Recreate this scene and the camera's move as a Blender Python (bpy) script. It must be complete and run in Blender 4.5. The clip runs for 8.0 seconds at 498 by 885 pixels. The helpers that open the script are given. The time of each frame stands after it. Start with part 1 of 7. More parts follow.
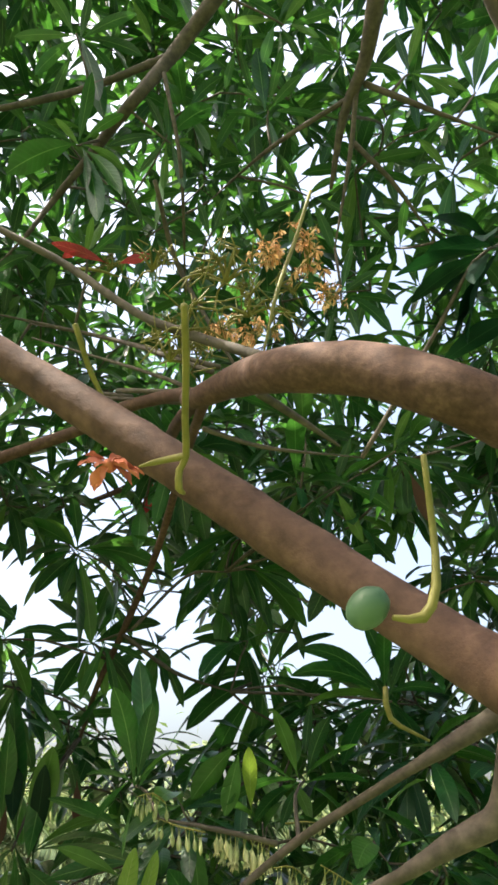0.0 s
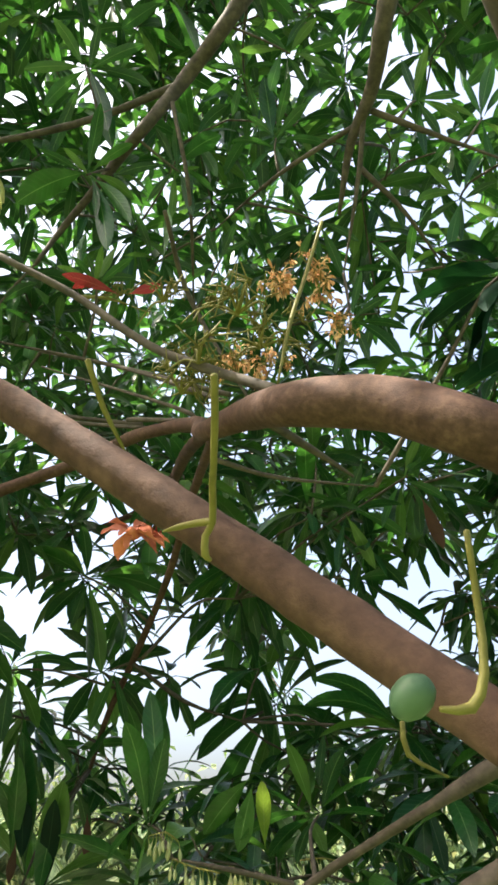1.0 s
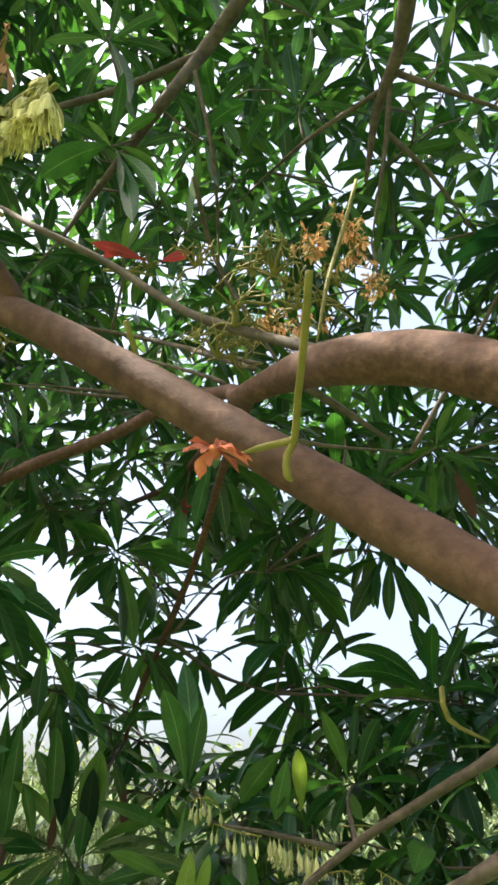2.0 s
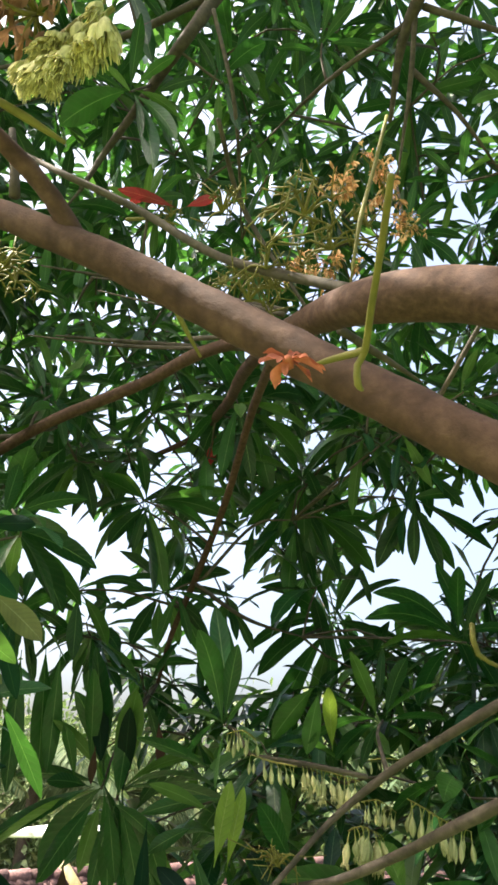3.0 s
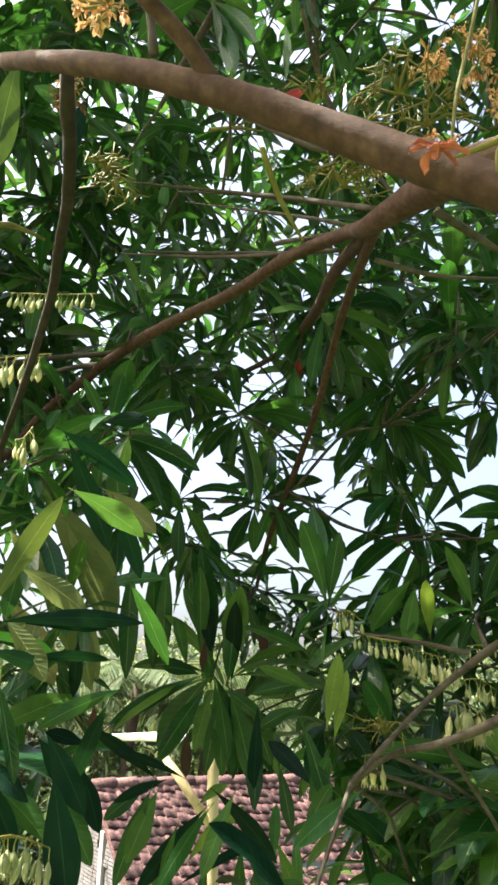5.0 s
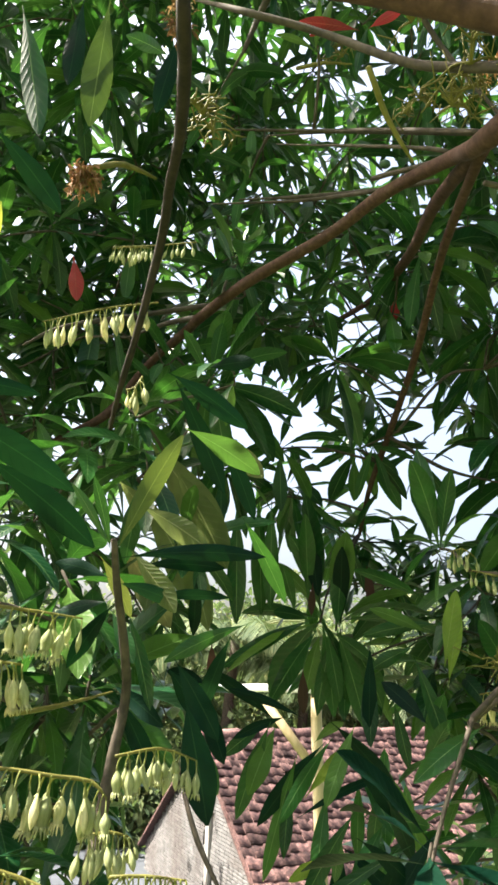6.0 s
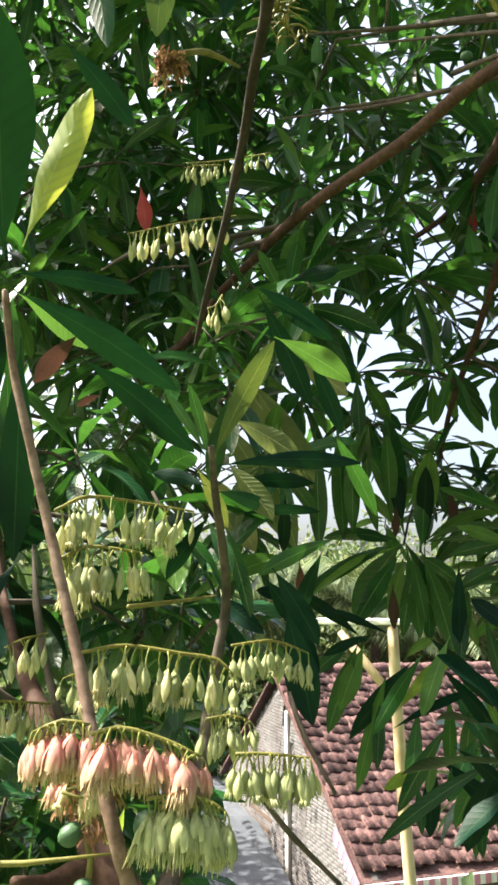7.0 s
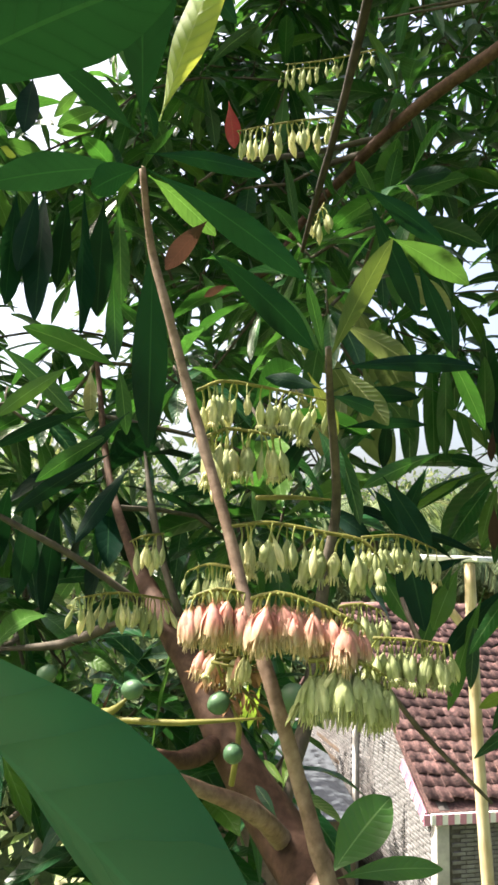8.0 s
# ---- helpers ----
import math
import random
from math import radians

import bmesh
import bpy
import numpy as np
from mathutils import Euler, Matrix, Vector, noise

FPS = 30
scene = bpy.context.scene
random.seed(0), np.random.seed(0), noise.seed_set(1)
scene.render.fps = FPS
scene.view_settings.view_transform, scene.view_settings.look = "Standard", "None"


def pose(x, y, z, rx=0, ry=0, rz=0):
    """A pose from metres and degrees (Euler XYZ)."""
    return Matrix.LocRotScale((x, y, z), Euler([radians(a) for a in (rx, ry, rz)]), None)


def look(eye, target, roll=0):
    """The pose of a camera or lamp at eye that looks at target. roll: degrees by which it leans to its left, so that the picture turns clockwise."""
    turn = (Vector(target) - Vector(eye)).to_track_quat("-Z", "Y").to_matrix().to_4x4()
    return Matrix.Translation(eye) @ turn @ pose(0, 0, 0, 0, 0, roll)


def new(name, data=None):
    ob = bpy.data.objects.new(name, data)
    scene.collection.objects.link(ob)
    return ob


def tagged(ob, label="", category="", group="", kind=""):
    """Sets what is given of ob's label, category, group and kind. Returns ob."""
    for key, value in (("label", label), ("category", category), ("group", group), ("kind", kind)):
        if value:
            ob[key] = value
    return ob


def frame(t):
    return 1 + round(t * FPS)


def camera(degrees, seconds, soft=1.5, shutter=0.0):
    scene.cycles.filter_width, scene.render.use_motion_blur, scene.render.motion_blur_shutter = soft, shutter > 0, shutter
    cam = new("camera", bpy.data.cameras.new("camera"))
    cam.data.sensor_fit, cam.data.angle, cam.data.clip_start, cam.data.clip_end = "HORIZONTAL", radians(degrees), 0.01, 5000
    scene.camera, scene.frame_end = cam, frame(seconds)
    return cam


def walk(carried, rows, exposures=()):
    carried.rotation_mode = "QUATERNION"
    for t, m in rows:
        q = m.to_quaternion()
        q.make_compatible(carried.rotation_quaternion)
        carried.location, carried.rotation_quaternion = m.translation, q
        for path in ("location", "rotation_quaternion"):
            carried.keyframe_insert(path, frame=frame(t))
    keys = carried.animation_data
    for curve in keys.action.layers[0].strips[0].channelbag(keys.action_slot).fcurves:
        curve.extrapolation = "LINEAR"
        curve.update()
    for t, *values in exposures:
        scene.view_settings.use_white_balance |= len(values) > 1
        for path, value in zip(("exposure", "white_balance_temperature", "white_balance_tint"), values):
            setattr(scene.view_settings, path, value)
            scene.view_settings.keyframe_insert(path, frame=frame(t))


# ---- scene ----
cam = camera(38.0, 8.0, 2.9)
PATH = [
    (0, (0.016, 0.02, 5.009), (-0.004, 1.759, 5.996), 1.1),
    (0.5, (0.015, 0.004, 5.022), (0.004, 1.724, 6.042), 1.1),
    (1, (0.007, 0.02, 5.03), (-0.032, 1.733, 6.062), 1.0),
    (1.5, (-0.004, 0.035, 5.024), (-0.072, 1.753, 6.047), 1.0),
    (2.8, (-0.037, 0.041, 4.993), (-0.168, 1.819, 5.898), 0.9),
    (3, (-0.04, 0.037, 4.99), (-0.18, 1.826, 5.872), 0.8),
    (3.5, (-0.048, 0.035, 4.975), (-0.198, 1.843, 5.816), 0.5),
    (4, (-0.048, 0.029, 4.951), (-0.224, 1.853, 5.751), 0.5),
    (4.5, (-0.058, 0.026, 4.928), (-0.313, 1.864, 5.674), 0.8),
    (4.7, (-0.064, 0.018, 4.918), (-0.355, 1.855, 5.652), 0.9),
    (5.8, (-0.106, 0.021, 4.888), (-0.652, 1.836, 5.526), 1.5),
    (6, (-0.113, 0.019, 4.876), (-0.701, 1.829, 5.487), 1.2),
    (6.5, (-0.134, 0.025, 4.851), (-0.812, 1.827, 5.392), 0.6),
    (7, (-0.155, 0.029, 4.833), (-0.919, 1.819, 5.296), 0.4),
    (7.5, (-0.179, 0.024, 4.816), (-1.018, 1.795, 5.213), 0.9),
    (8, (-0.214, 0.023, 4.789), (-1.154, 1.762, 5.093), 1.6),
]
walk(cam, [(t, look(eye, target, roll)) for t, eye, target, roll in PATH],
     exposures=((0.0, 2.32), (4.7, 2.28), (6.0, 2.24), (7.0, 2.17), (8.0, 2.1)))

UP = Vector((0, 0, 1))
EYE0 = (-0.07, 0.01, 4.9)

# ---- daylight ----
SUN_AZ, SUN_EL = 254.0, 58.0        # degrees clockwise from +y, and above the horizon
world = bpy.data.worlds.new("daylight")
scene.world = world
world.use_nodes = True
wn = world.node_tree
wn.nodes.clear()
sky = wn.nodes.new("ShaderNodeTexSky")
sky.sky_type = "NISHITA"
sky.sun_disc = False
sky.sun_elevation = radians(SUN_EL)
sky.sun_rotation = radians(SUN_AZ)
sky.dust_density = 9.0
sky.air_density = 1.0
sky.ozone_density = 0.0
bg = wn.nodes.new("ShaderNodeBackground")
bg.inputs["Strength"].default_value = 0.118
wo = wn.nodes.new("ShaderNodeOutputWorld")
wn.links.new(sky.outputs[0], bg.inputs["Color"])
wn.links.new(bg.outputs[0], wo.inputs["Surface"])
sun = new("sun", bpy.data.lights.new("sun", "SUN"))
sun.data.energy = 5.0
sun.data.angle = radians(0.6)
sun.data.color = (1.0, 0.93, 0.8)
a, e = radians(SUN_AZ), radians(SUN_EL)
sun.matrix_world = look((math.sin(a) * math.cos(e) * 30, math.cos(a) * math.cos(e) * 30, math.sin(e) * 30 + 5), (0, 0, 5))


# ---- materials ----
def nodes_of(name):
    m = bpy.data.materials.new(name)
    m.use_nodes = True
    n = m.node_tree.nodes
    n.clear()
    return m, n, m.node_tree.links


def ramp(n, stops):
    r = n.new("ShaderNodeValToRGB")
    r.color_ramp.elements[0].position, r.color_ramp.elements[0].color = stops[0][0], (*stops[0][1], 1)
    r.color_ramp.elements[1].position, r.color_ramp.elements[1].color = stops[-1][0], (*stops[-1][1], 1)
    for p, c in stops[1:-1]:
        r.color_ramp.elements.new(p).color = (*c, 1)
    return r


def math_node(n, l, op, a, b=None, c=None):
    m = n.new("ShaderNodeMath")
    m.operation = op
    for i, v in enumerate((a, b, c)):
        if v is None:
            continue
        if isinstance(v, (int, float)):
            m.inputs[i].default_value = v
        else:
            l.new(v, m.inputs[i])
    return m.outputs[0]


def mix_rgb(n, l, kind, fac, a, b):
    m = n.new("ShaderNodeMix")
    m.data_type, m.blend_type = "RGBA", kind
    for sock, v in ((m.inputs[0], fac), (m.inputs[6], a), (m.inputs[7], b)):
        if isinstance(v, (int, float)):
            sock.default_value = v
        elif isinstance(v, tuple):
            sock.default_value = (*v, 1)
        else:
            l.new(v, sock)
    return m.outputs[2]


def variety(n, l):
    """One random value a piece, whether it is an object or an island of a joined mesh."""
    g, o = n.new("ShaderNodeNewGeometry"), n.new("ShaderNodeObjectInfo")
    return math_node(n, l, "FRACT", math_node(n, l, "ADD", g.outputs["Random Per Island"], o.outputs["Random"]))


def leaf_material(name, stops, rib, through_col, thin=0.35, rough=0.38, gloss=0.4, veins=1.0):
    m, n, l = nodes_of(name)
    rnd = variety(n, l)
    uv = n.new("ShaderNodeUVMap")
    sep = n.new("ShaderNodeSeparateXYZ")
    l.new(uv.outputs[0], sep.inputs[0])
    off = math_node(n, l, "ABSOLUTE", math_node(n, l, "SUBTRACT", sep.outputs[0], 0.5))
    ribm = math_node(n, l, "LESS_THAN", off, 0.02)
    # side veins run forward from the midrib
    ph = math_node(n, l, "SUBTRACT", math_node(n, l, "MULTIPLY", sep.outputs[1], 13.0), math_node(n, l, "MULTIPLY", off, 3.2))
    vein = math_node(n, l, "POWER", math_node(n, l, "ABSOLUTE", math_node(n, l, "SINE", math_node(n, l, "MULTIPLY", ph, 3.1416))), 0.35)
    tc = n.new("ShaderNodeTexCoord")
    ns = n.new("ShaderNodeTexNoise")
    ns.inputs["Scale"].default_value, ns.inputs["Detail"].default_value = 22.0, 4.0
    l.new(tc.outputs["Object"], ns.inputs["Vector"])
    r = ramp(n, stops)
    l.new(rnd, r.inputs[0])
    spots = ramp(n, [(0.3, (0.72, 0.72, 0.72)), (0.7, (1.2, 1.2, 1.1))])
    l.new(ns.outputs[0], spots.inputs[0])
    col = mix_rgb(n, l, "MULTIPLY", 0.8, r.outputs[0], spots.outputs[0])
    vc = mix_rgb(n, l, "MIX", math_node(n, l, "MULTIPLY", math_node(n, l, "SUBTRACT", 1.0, vein), 0.3 * veins), col, rib)
    full = mix_rgb(n, l, "MIX", math_node(n, l, "MULTIPLY", ribm, 0.4 + 0.5 * veins), vc, rib)
    p = n.new("ShaderNodeBsdfPrincipled")
    l.new(full, p.inputs["Base Color"])
    p.inputs["Roughness"].default_value = rough
    p.inputs["Specular IOR Level"].default_value = gloss
    bump = n.new("ShaderNodeBump")
    bump.inputs["Strength"].default_value, bump.inputs["Distance"].default_value = 0.1 + 0.35 * veins, 0.002
    l.new(vein, bump.inputs["Height"])
    l.new(bump.outputs[0], p.inputs["Normal"])
    t = n.new("ShaderNodeBsdfTranslucent")
    tr = ramp(n, [(0.0, tuple(c * 0.55 for c in through_col)), (0.72, tuple(c * 0.9 for c in through_col)), (1.0, (through_col[0] * 2.2, through_col[1] * 1.45, through_col[2] * 1.9))])
    l.new(rnd, tr.inputs[0])
    tcol = mix_rgb(n, l, "MULTIPLY", 0.85, tr.outputs[0], spots.outputs[0])
    tv = mix_rgb(n, l, "MULTIPLY", math_node(n, l, "MULTIPLY", math_node(n, l, "SUBTRACT", 1.0, vein), 0.8), tcol, (0.45, 0.5, 0.4))
    l.new(tv, t.inputs["Color"])
    mx = n.new("ShaderNodeMixShader")
    mx.inputs[0].default_value = thin
    l.new(p.outputs[0], mx.inputs[1])
    l.new(t.outputs[0], mx.inputs[2])
    out = n.new("ShaderNodeOutputMaterial")
    l.new(mx.outputs[0], out.inputs["Surface"])
    return m


def rough_material(name, stops, scale=20.0, rough=0.8, bump=0.4, depth=0.003, stretch=(1, 1, 1), big=None, thin=0.0, vary=0.0):
    """A matt surface: colour from fine noise, stains from a coarse one, relief."""
    m, n, l = nodes_of(name)
    tc, mp = n.new("ShaderNodeTexCoord"), n.new("ShaderNodeMapping")
    mp.inputs["Scale"].default_value = stretch
    l.new(tc.outputs["Object"], mp.inputs["Vector"])
    ns = n.new("ShaderNodeTexNoise")
    ns.inputs["Scale"].default_value, ns.inputs["Detail"].default_value, ns.inputs["Roughness"].default_value = scale, 7.0, 0.62
    l.new(mp.outputs[0], ns.inputs["Vector"])
    r = ramp(n, stops)
    l.new(ns.outputs[0], r.inputs[0])
    col = r.outputs[0]
    if big:
        n2 = n.new("ShaderNodeTexNoise")
        n2.inputs["Scale"].default_value, n2.inputs["Detail"].default_value = big[0], 3.0
        l.new(tc.outputs["Object"], n2.inputs["Vector"])
        r2 = ramp(n, [(0.4, (1, 1, 1)), (0.62, big[1])])
        l.new(n2.outputs[0], r2.inputs[0])
        col = mix_rgb(n, l, "MULTIPLY", 1.0, col, r2.outputs[0])
    if vary:
        v = variety(n, l)
        rv = ramp(n, [(0.0, (1 - vary,) * 3), (1.0, (1 + vary,) * 3)])
        l.new(v, rv.inputs[0])
        col = mix_rgb(n, l, "MULTIPLY", 1.0, col, rv.outputs[0])
    p = n.new("ShaderNodeBsdfPrincipled")
    l.new(col, p.inputs["Base Color"])
    p.inputs["Roughness"].default_value = rough
    p.inputs["Specular IOR Level"].default_value = 0.3
    b = n.new("ShaderNodeBump")
    b.inputs["Strength"].default_value, b.inputs["Distance"].default_value = bump, depth
    l.new(ns.outputs[0], b.inputs["Height"])
    l.new(b.outputs[0], p.inputs["Normal"])
    out = n.new("ShaderNodeOutputMaterial")
    if thin:
        t, mx = n.new("ShaderNodeBsdfTranslucent"), n.new("ShaderNodeMixShader")
        mx.inputs[0].default_value = thin
        l.new(col, t.inputs["Color"])
        l.new(p.outputs[0], mx.inputs[1])
        l.new(t.outputs[0], mx.inputs[2])
        l.new(mx.outputs[0], out.inputs["Surface"])
    else:
        l.new(p.outputs[0], out.inputs["Surface"])
    return m


LEAF = leaf_material("leaf_green", [(0.0, (0.003, 0.036, 0.0145)), (0.5, (0.0055, 0.055, 0.016)), (0.78, (0.021, 0.092, 0.016)), (1.0, (0.068, 0.142, 0.022))],
                     (0.20, 0.32, 0.12), (0.075, 0.25, 0.03), 0.23, 0.33, 0.40, 0.5)
# dark copy of the green leaf: canopy shade is put into its colour
LEAF_SHADED = leaf_material("leaf_shaded", [(0.0, (0.0010, 0.014, 0.0085)), (1.0, (0.0020, 0.023, 0.012))], (0.03, 0.08, 0.03), (0.02, 0.11, 0.02), 0.08, 0.5, 0.12, 0.15)
# pale olive copy of the leaf: the light through the blade is painted in
LEAF_BACKLIT = leaf_material("leaf_backlit", [(0.0, (0.07, 0.11, 0.03)), (1.0, (0.11, 0.15, 0.045))], (0.50, 0.50, 0.24), (0.40, 0.48, 0.15), 0.48, 0.42, 0.4, 1.0)
LEAF_YOUNG = leaf_material("leaf_young", [(0.0, (0.075, 0.15, 0.022)), (1.0, (0.16, 0.25, 0.045))], (0.26, 0.34, 0.11), (0.24, 0.40, 0.05), 0.4, 0.5, 0.3)
# yellow-green leaf whose direct sun is painted into a bright base colour
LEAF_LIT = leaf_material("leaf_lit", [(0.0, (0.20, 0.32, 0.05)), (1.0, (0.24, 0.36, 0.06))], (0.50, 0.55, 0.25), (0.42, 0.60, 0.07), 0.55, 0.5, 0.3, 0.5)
LEAF_NEAR = leaf_material("leaf_blue_green", [(0.0, (0.003, 0.042, 0.028)), (1.0, (0.004, 0.055, 0.036))], (0.01, 0.08, 0.05), (0.02, 0.16, 0.05), 0.12, 0.45, 0.15, 0.1)
LEAF_OLIVE = leaf_material("leaf_olive", [(0.0, (0.035, 0.07, 0.014)), (1.0, (0.05, 0.09, 0.018))], (0.26, 0.32, 0.12), (0.12, 0.2, 0.03), 0.25, 0.4, 0.35, 0.5)
LEAF_RED = leaf_material("leaf_red", [(0.0, (0.20, 0.014, 0.02)), (1.0, (0.30, 0.03, 0.035))], (0.4, 0.12, 0.08), (0.40, 0.03, 0.04), 0.35, 0.5)
LEAF_DRY = leaf_material("leaf_dry", [(0.0, (0.028, 0.013, 0.010)), (1.0, (0.058, 0.027, 0.021))], (0.08, 0.035, 0.025), (0.18, 0.075, 0.055), 0.12, 0.7, 0.3, 0.3)
FAR_LEAF = leaf_material("leaf_far", [(0.0, (0.03, 0.06, 0.028)), (0.6, (0.075, 0.11, 0.05)), (1.0, (0.16, 0.19, 0.09))], (0.13, 0.17, 0.08), (0.17, 0.26, 0.085), 0.3, 0.6, 0.2)
BARK = rough_material("bark", [(0.3, (0.042, 0.021, 0.0135)), (0.5, (0.074, 0.039, 0.026)), (0.78, (0.13, 0.075, 0.052))], 95.0, 0.8, 0.5, 0.002, (1, 1, 1), (16.0, (0.74, 0.69, 0.66)))
TWIG = rough_material("twig_bark", [(0.3, (0.042, 0.034, 0.027)), (0.7, (0.115, 0.092, 0.07))], 60.0, 0.8, 0.5, 0.002, (1, 1, 1), (14.0, (0.7, 0.72, 0.66)))
PALE_BARK = rough_material("pale_bark", [(0.3, (0.10, 0.064, 0.047)), (0.5, (0.19, 0.128, 0.098)), (0.78, (0.30, 0.215, 0.17))], 110.0, 0.75, 0.7, 0.0015, (1, 1, 1), (20.0, (0.75, 0.68, 0.62)))
# twig bark darkened for the hanging shoot, its shade held in the colour
SHADED_BARK = rough_material("shaded_bark", [(0.3, (0.014, 0.012, 0.009)), (0.7, (0.05, 0.036, 0.026))], 70.0, 0.8, 0.5, 0.002, (1, 1, 1), (14.0, (0.7, 0.72, 0.66)))
STALK = rough_material("green_stalk", [(0.3, (0.11, 0.105, 0.022)), (0.7, (0.22, 0.20, 0.05))], 50.0, 0.55, 0.2, 0.001, thin=0.15)


def flower_material(name, top, tip, turn):
    """Coloured sepals that pass into a paler fringe down the flower, with streaks along it."""
    m, n, l = nodes_of(name)
    tc, sep = n.new("ShaderNodeTexCoord"), n.new("ShaderNodeSeparateXYZ")
    l.new(tc.outputs["Object"], sep.inputs[0])
    mp, ns = n.new("ShaderNodeMapping"), n.new("ShaderNodeTexNoise")
    mp.inputs["Scale"].default_value = (1, 1, 0.15)
    l.new(tc.outputs["Object"], mp.inputs["Vector"])
    l.new(mp.outputs[0], ns.inputs["Vector"])
    ns.inputs["Scale"].default_value, ns.inputs["Detail"].default_value = 600.0, 3.0
    down = math_node(n, l, "ADD", math_node(n, l, "MULTIPLY", sep.outputs[2], -28.0), math_node(n, l, "MULTIPLY", ns.outputs[0], 0.35))
    r = ramp(n, [(0.3, (0.30, 0.32, 0.09)), (0.48, top), (turn, top), (min(1.0, turn + 0.25), tip)])
    l.new(down, r.inputs[0])
    v = ramp(n, [(0.0, (0.72, 0.74, 0.66)), (1.0, (1.16, 1.14, 1.1))])
    l.new(variety(n, l), v.inputs[0])
    st = ramp(n, [(0.35, (0.78, 0.78, 0.7)), (0.65, (1.08, 1.08, 1.05))])
    l.new(ns.outputs[0], st.inputs[0])
    col = mix_rgb(n, l, "MULTIPLY", 1.0, mix_rgb(n, l, "MULTIPLY", 1.0, r.outputs[0], v.outputs[0]), st.outputs[0])
    p, t, mx = n.new("ShaderNodeBsdfPrincipled"), n.new("ShaderNodeBsdfTranslucent"), n.new("ShaderNodeMixShader")
    l.new(col, p.inputs["Base Color"])
    l.new(col, t.inputs["Color"])
    p.inputs["Roughness"].default_value, p.inputs["Specular IOR Level"].default_value = 0.65, 0.3
    mx.inputs[0].default_value = 0.35
    l.new(p.outputs[0], mx.inputs[1])
    l.new(t.outputs[0], mx.inputs[2])
    out = n.new("ShaderNodeOutputMaterial")
    l.new(mx.outputs[0], out.inputs["Surface"])
    return m


PETAL = flower_material("pale_petal", (0.58, 0.58, 0.33), (0.76, 0.71, 0.45), 0.6)
YELLOW_PETAL = flower_material("yellow_petal", (0.70, 0.68, 0.32), (0.82, 0.78, 0.42), 0.6)
SEPAL = flower_material("green_sepal", (0.42, 0.46, 0.25), (0.56, 0.57, 0.34), 0.7)
PINK = flower_material("pink_sepal", (0.75, 0.365, 0.345), (0.70, 0.55, 0.39), 0.68)
DRIED = rough_material("dried_petal", [(0.3, (0.46, 0.19, 0.09)), (0.5, (0.60, 0.34, 0.15)), (0.7, (0.76, 0.62, 0.38))], 60.0, 0.8, 0.4, 0.001, thin=0.25, vary=0.3)
DRIED_RED = rough_material("red_orange_petal", [(0.3, (0.32, 0.08, 0.05)), (0.7, (0.52, 0.18, 0.10))], 60.0, 0.7, 0.4, 0.001, thin=0.25, vary=0.25)
DRIED_BROWN = rough_material("brown_petal", [(0.3, (0.13, 0.06, 0.03)), (0.7, (0.36, 0.20, 0.10))], 60.0, 0.85, 0.4, 0.001, thin=0.15, vary=0.25)
FRUIT = rough_material("green_fruit", [(0.3, (0.035, 0.080, 0.044)), (0.7, (0.065, 0.125, 0.062))], 40.0, 0.45, 0.15, 0.001)
TILE = rough_material("clay_tile", [(0.28, (0.040, 0.028, 0.028)), (0.45, (0.095, 0.055, 0.052)), (0.6, (0.16, 0.088, 0.080)), (0.78, (0.27, 0.165, 0.15))], 26.0, 0.9, 0.7, 0.012, big=(1.1, (0.55, 0.52, 0.54)), vary=0.5)
BRICK = rough_material("whitewashed_brick", [(0.25, (0.11, 0.105, 0.107)), (0.6, (0.17, 0.167, 0.17)), (0.85, (0.235, 0.235, 0.238))], 9.0, 0.9, 0.4, 0.006, big=(1.2, (0.75, 0.70, 0.68)), vary=0.14)
MORTAR = rough_material("mortar", [(0.3, (0.055, 0.050, 0.048)), (0.7, (0.11, 0.10, 0.096))], 25.0, 0.95, 0.5, 0.004, big=(1.5, (0.7, 0.66, 0.64)))
PLASTER = rough_material("pale_plaster", [(0.3, (0.34, 0.33, 0.32)), (0.7, (0.46, 0.44, 0.42))], 12.0, 0.9, 0.3, 0.003, big=(1.7, (0.72, 0.7, 0.7)))
SHEET = rough_material("grey_sheet", [(0.3, (0.045, 0.052, 0.062)), (0.7, (0.075, 0.085, 0.10))], 4.0, 0.85, 0.2, 0.003, big=(0.8, (0.7, 0.72, 0.75)))
WHITE = rough_material("white_paint", [(0.3, (0.66, 0.68, 0.70)), (0.7, (0.82, 0.82, 0.82))], 8.0, 0.55, 0.1, 0.002, big=(2.0, (0.8, 0.8, 0.78)))
RED_PAINT = rough_material("red_paint", [(0.3, (0.34, 0.13, 0.20)), (0.7, (0.46, 0.22, 0.30))], 10.0, 0.6, 0.1, 0.002)
POLE = rough_material("pale_wood", [(0.3, (0.40, 0.32, 0.20)), (0.7, (0.58, 0.49, 0.33))], 14.0, 0.7, 0.3, 0.003, (3, 3, 0.4), big=(3.0, (0.7, 0.65, 0.55)))
DARK_WOOD = rough_material("dark_wood", [(0.3, (0.06, 0.045, 0.035)), (0.7, (0.14, 0.10, 0.075))], 14.0, 0.8, 0.3, 0.003)
GROUND = rough_material("ground_earth", [(0.3, (0.12, 0.10, 0.06)), (0.5, (0.10, 0.14, 0.05)), (0.75, (0.25, 0.22, 0.15))], 0.8, 0.95, 0.5, 0.05, big=(0.12, (0.6, 0.7, 0.5)))


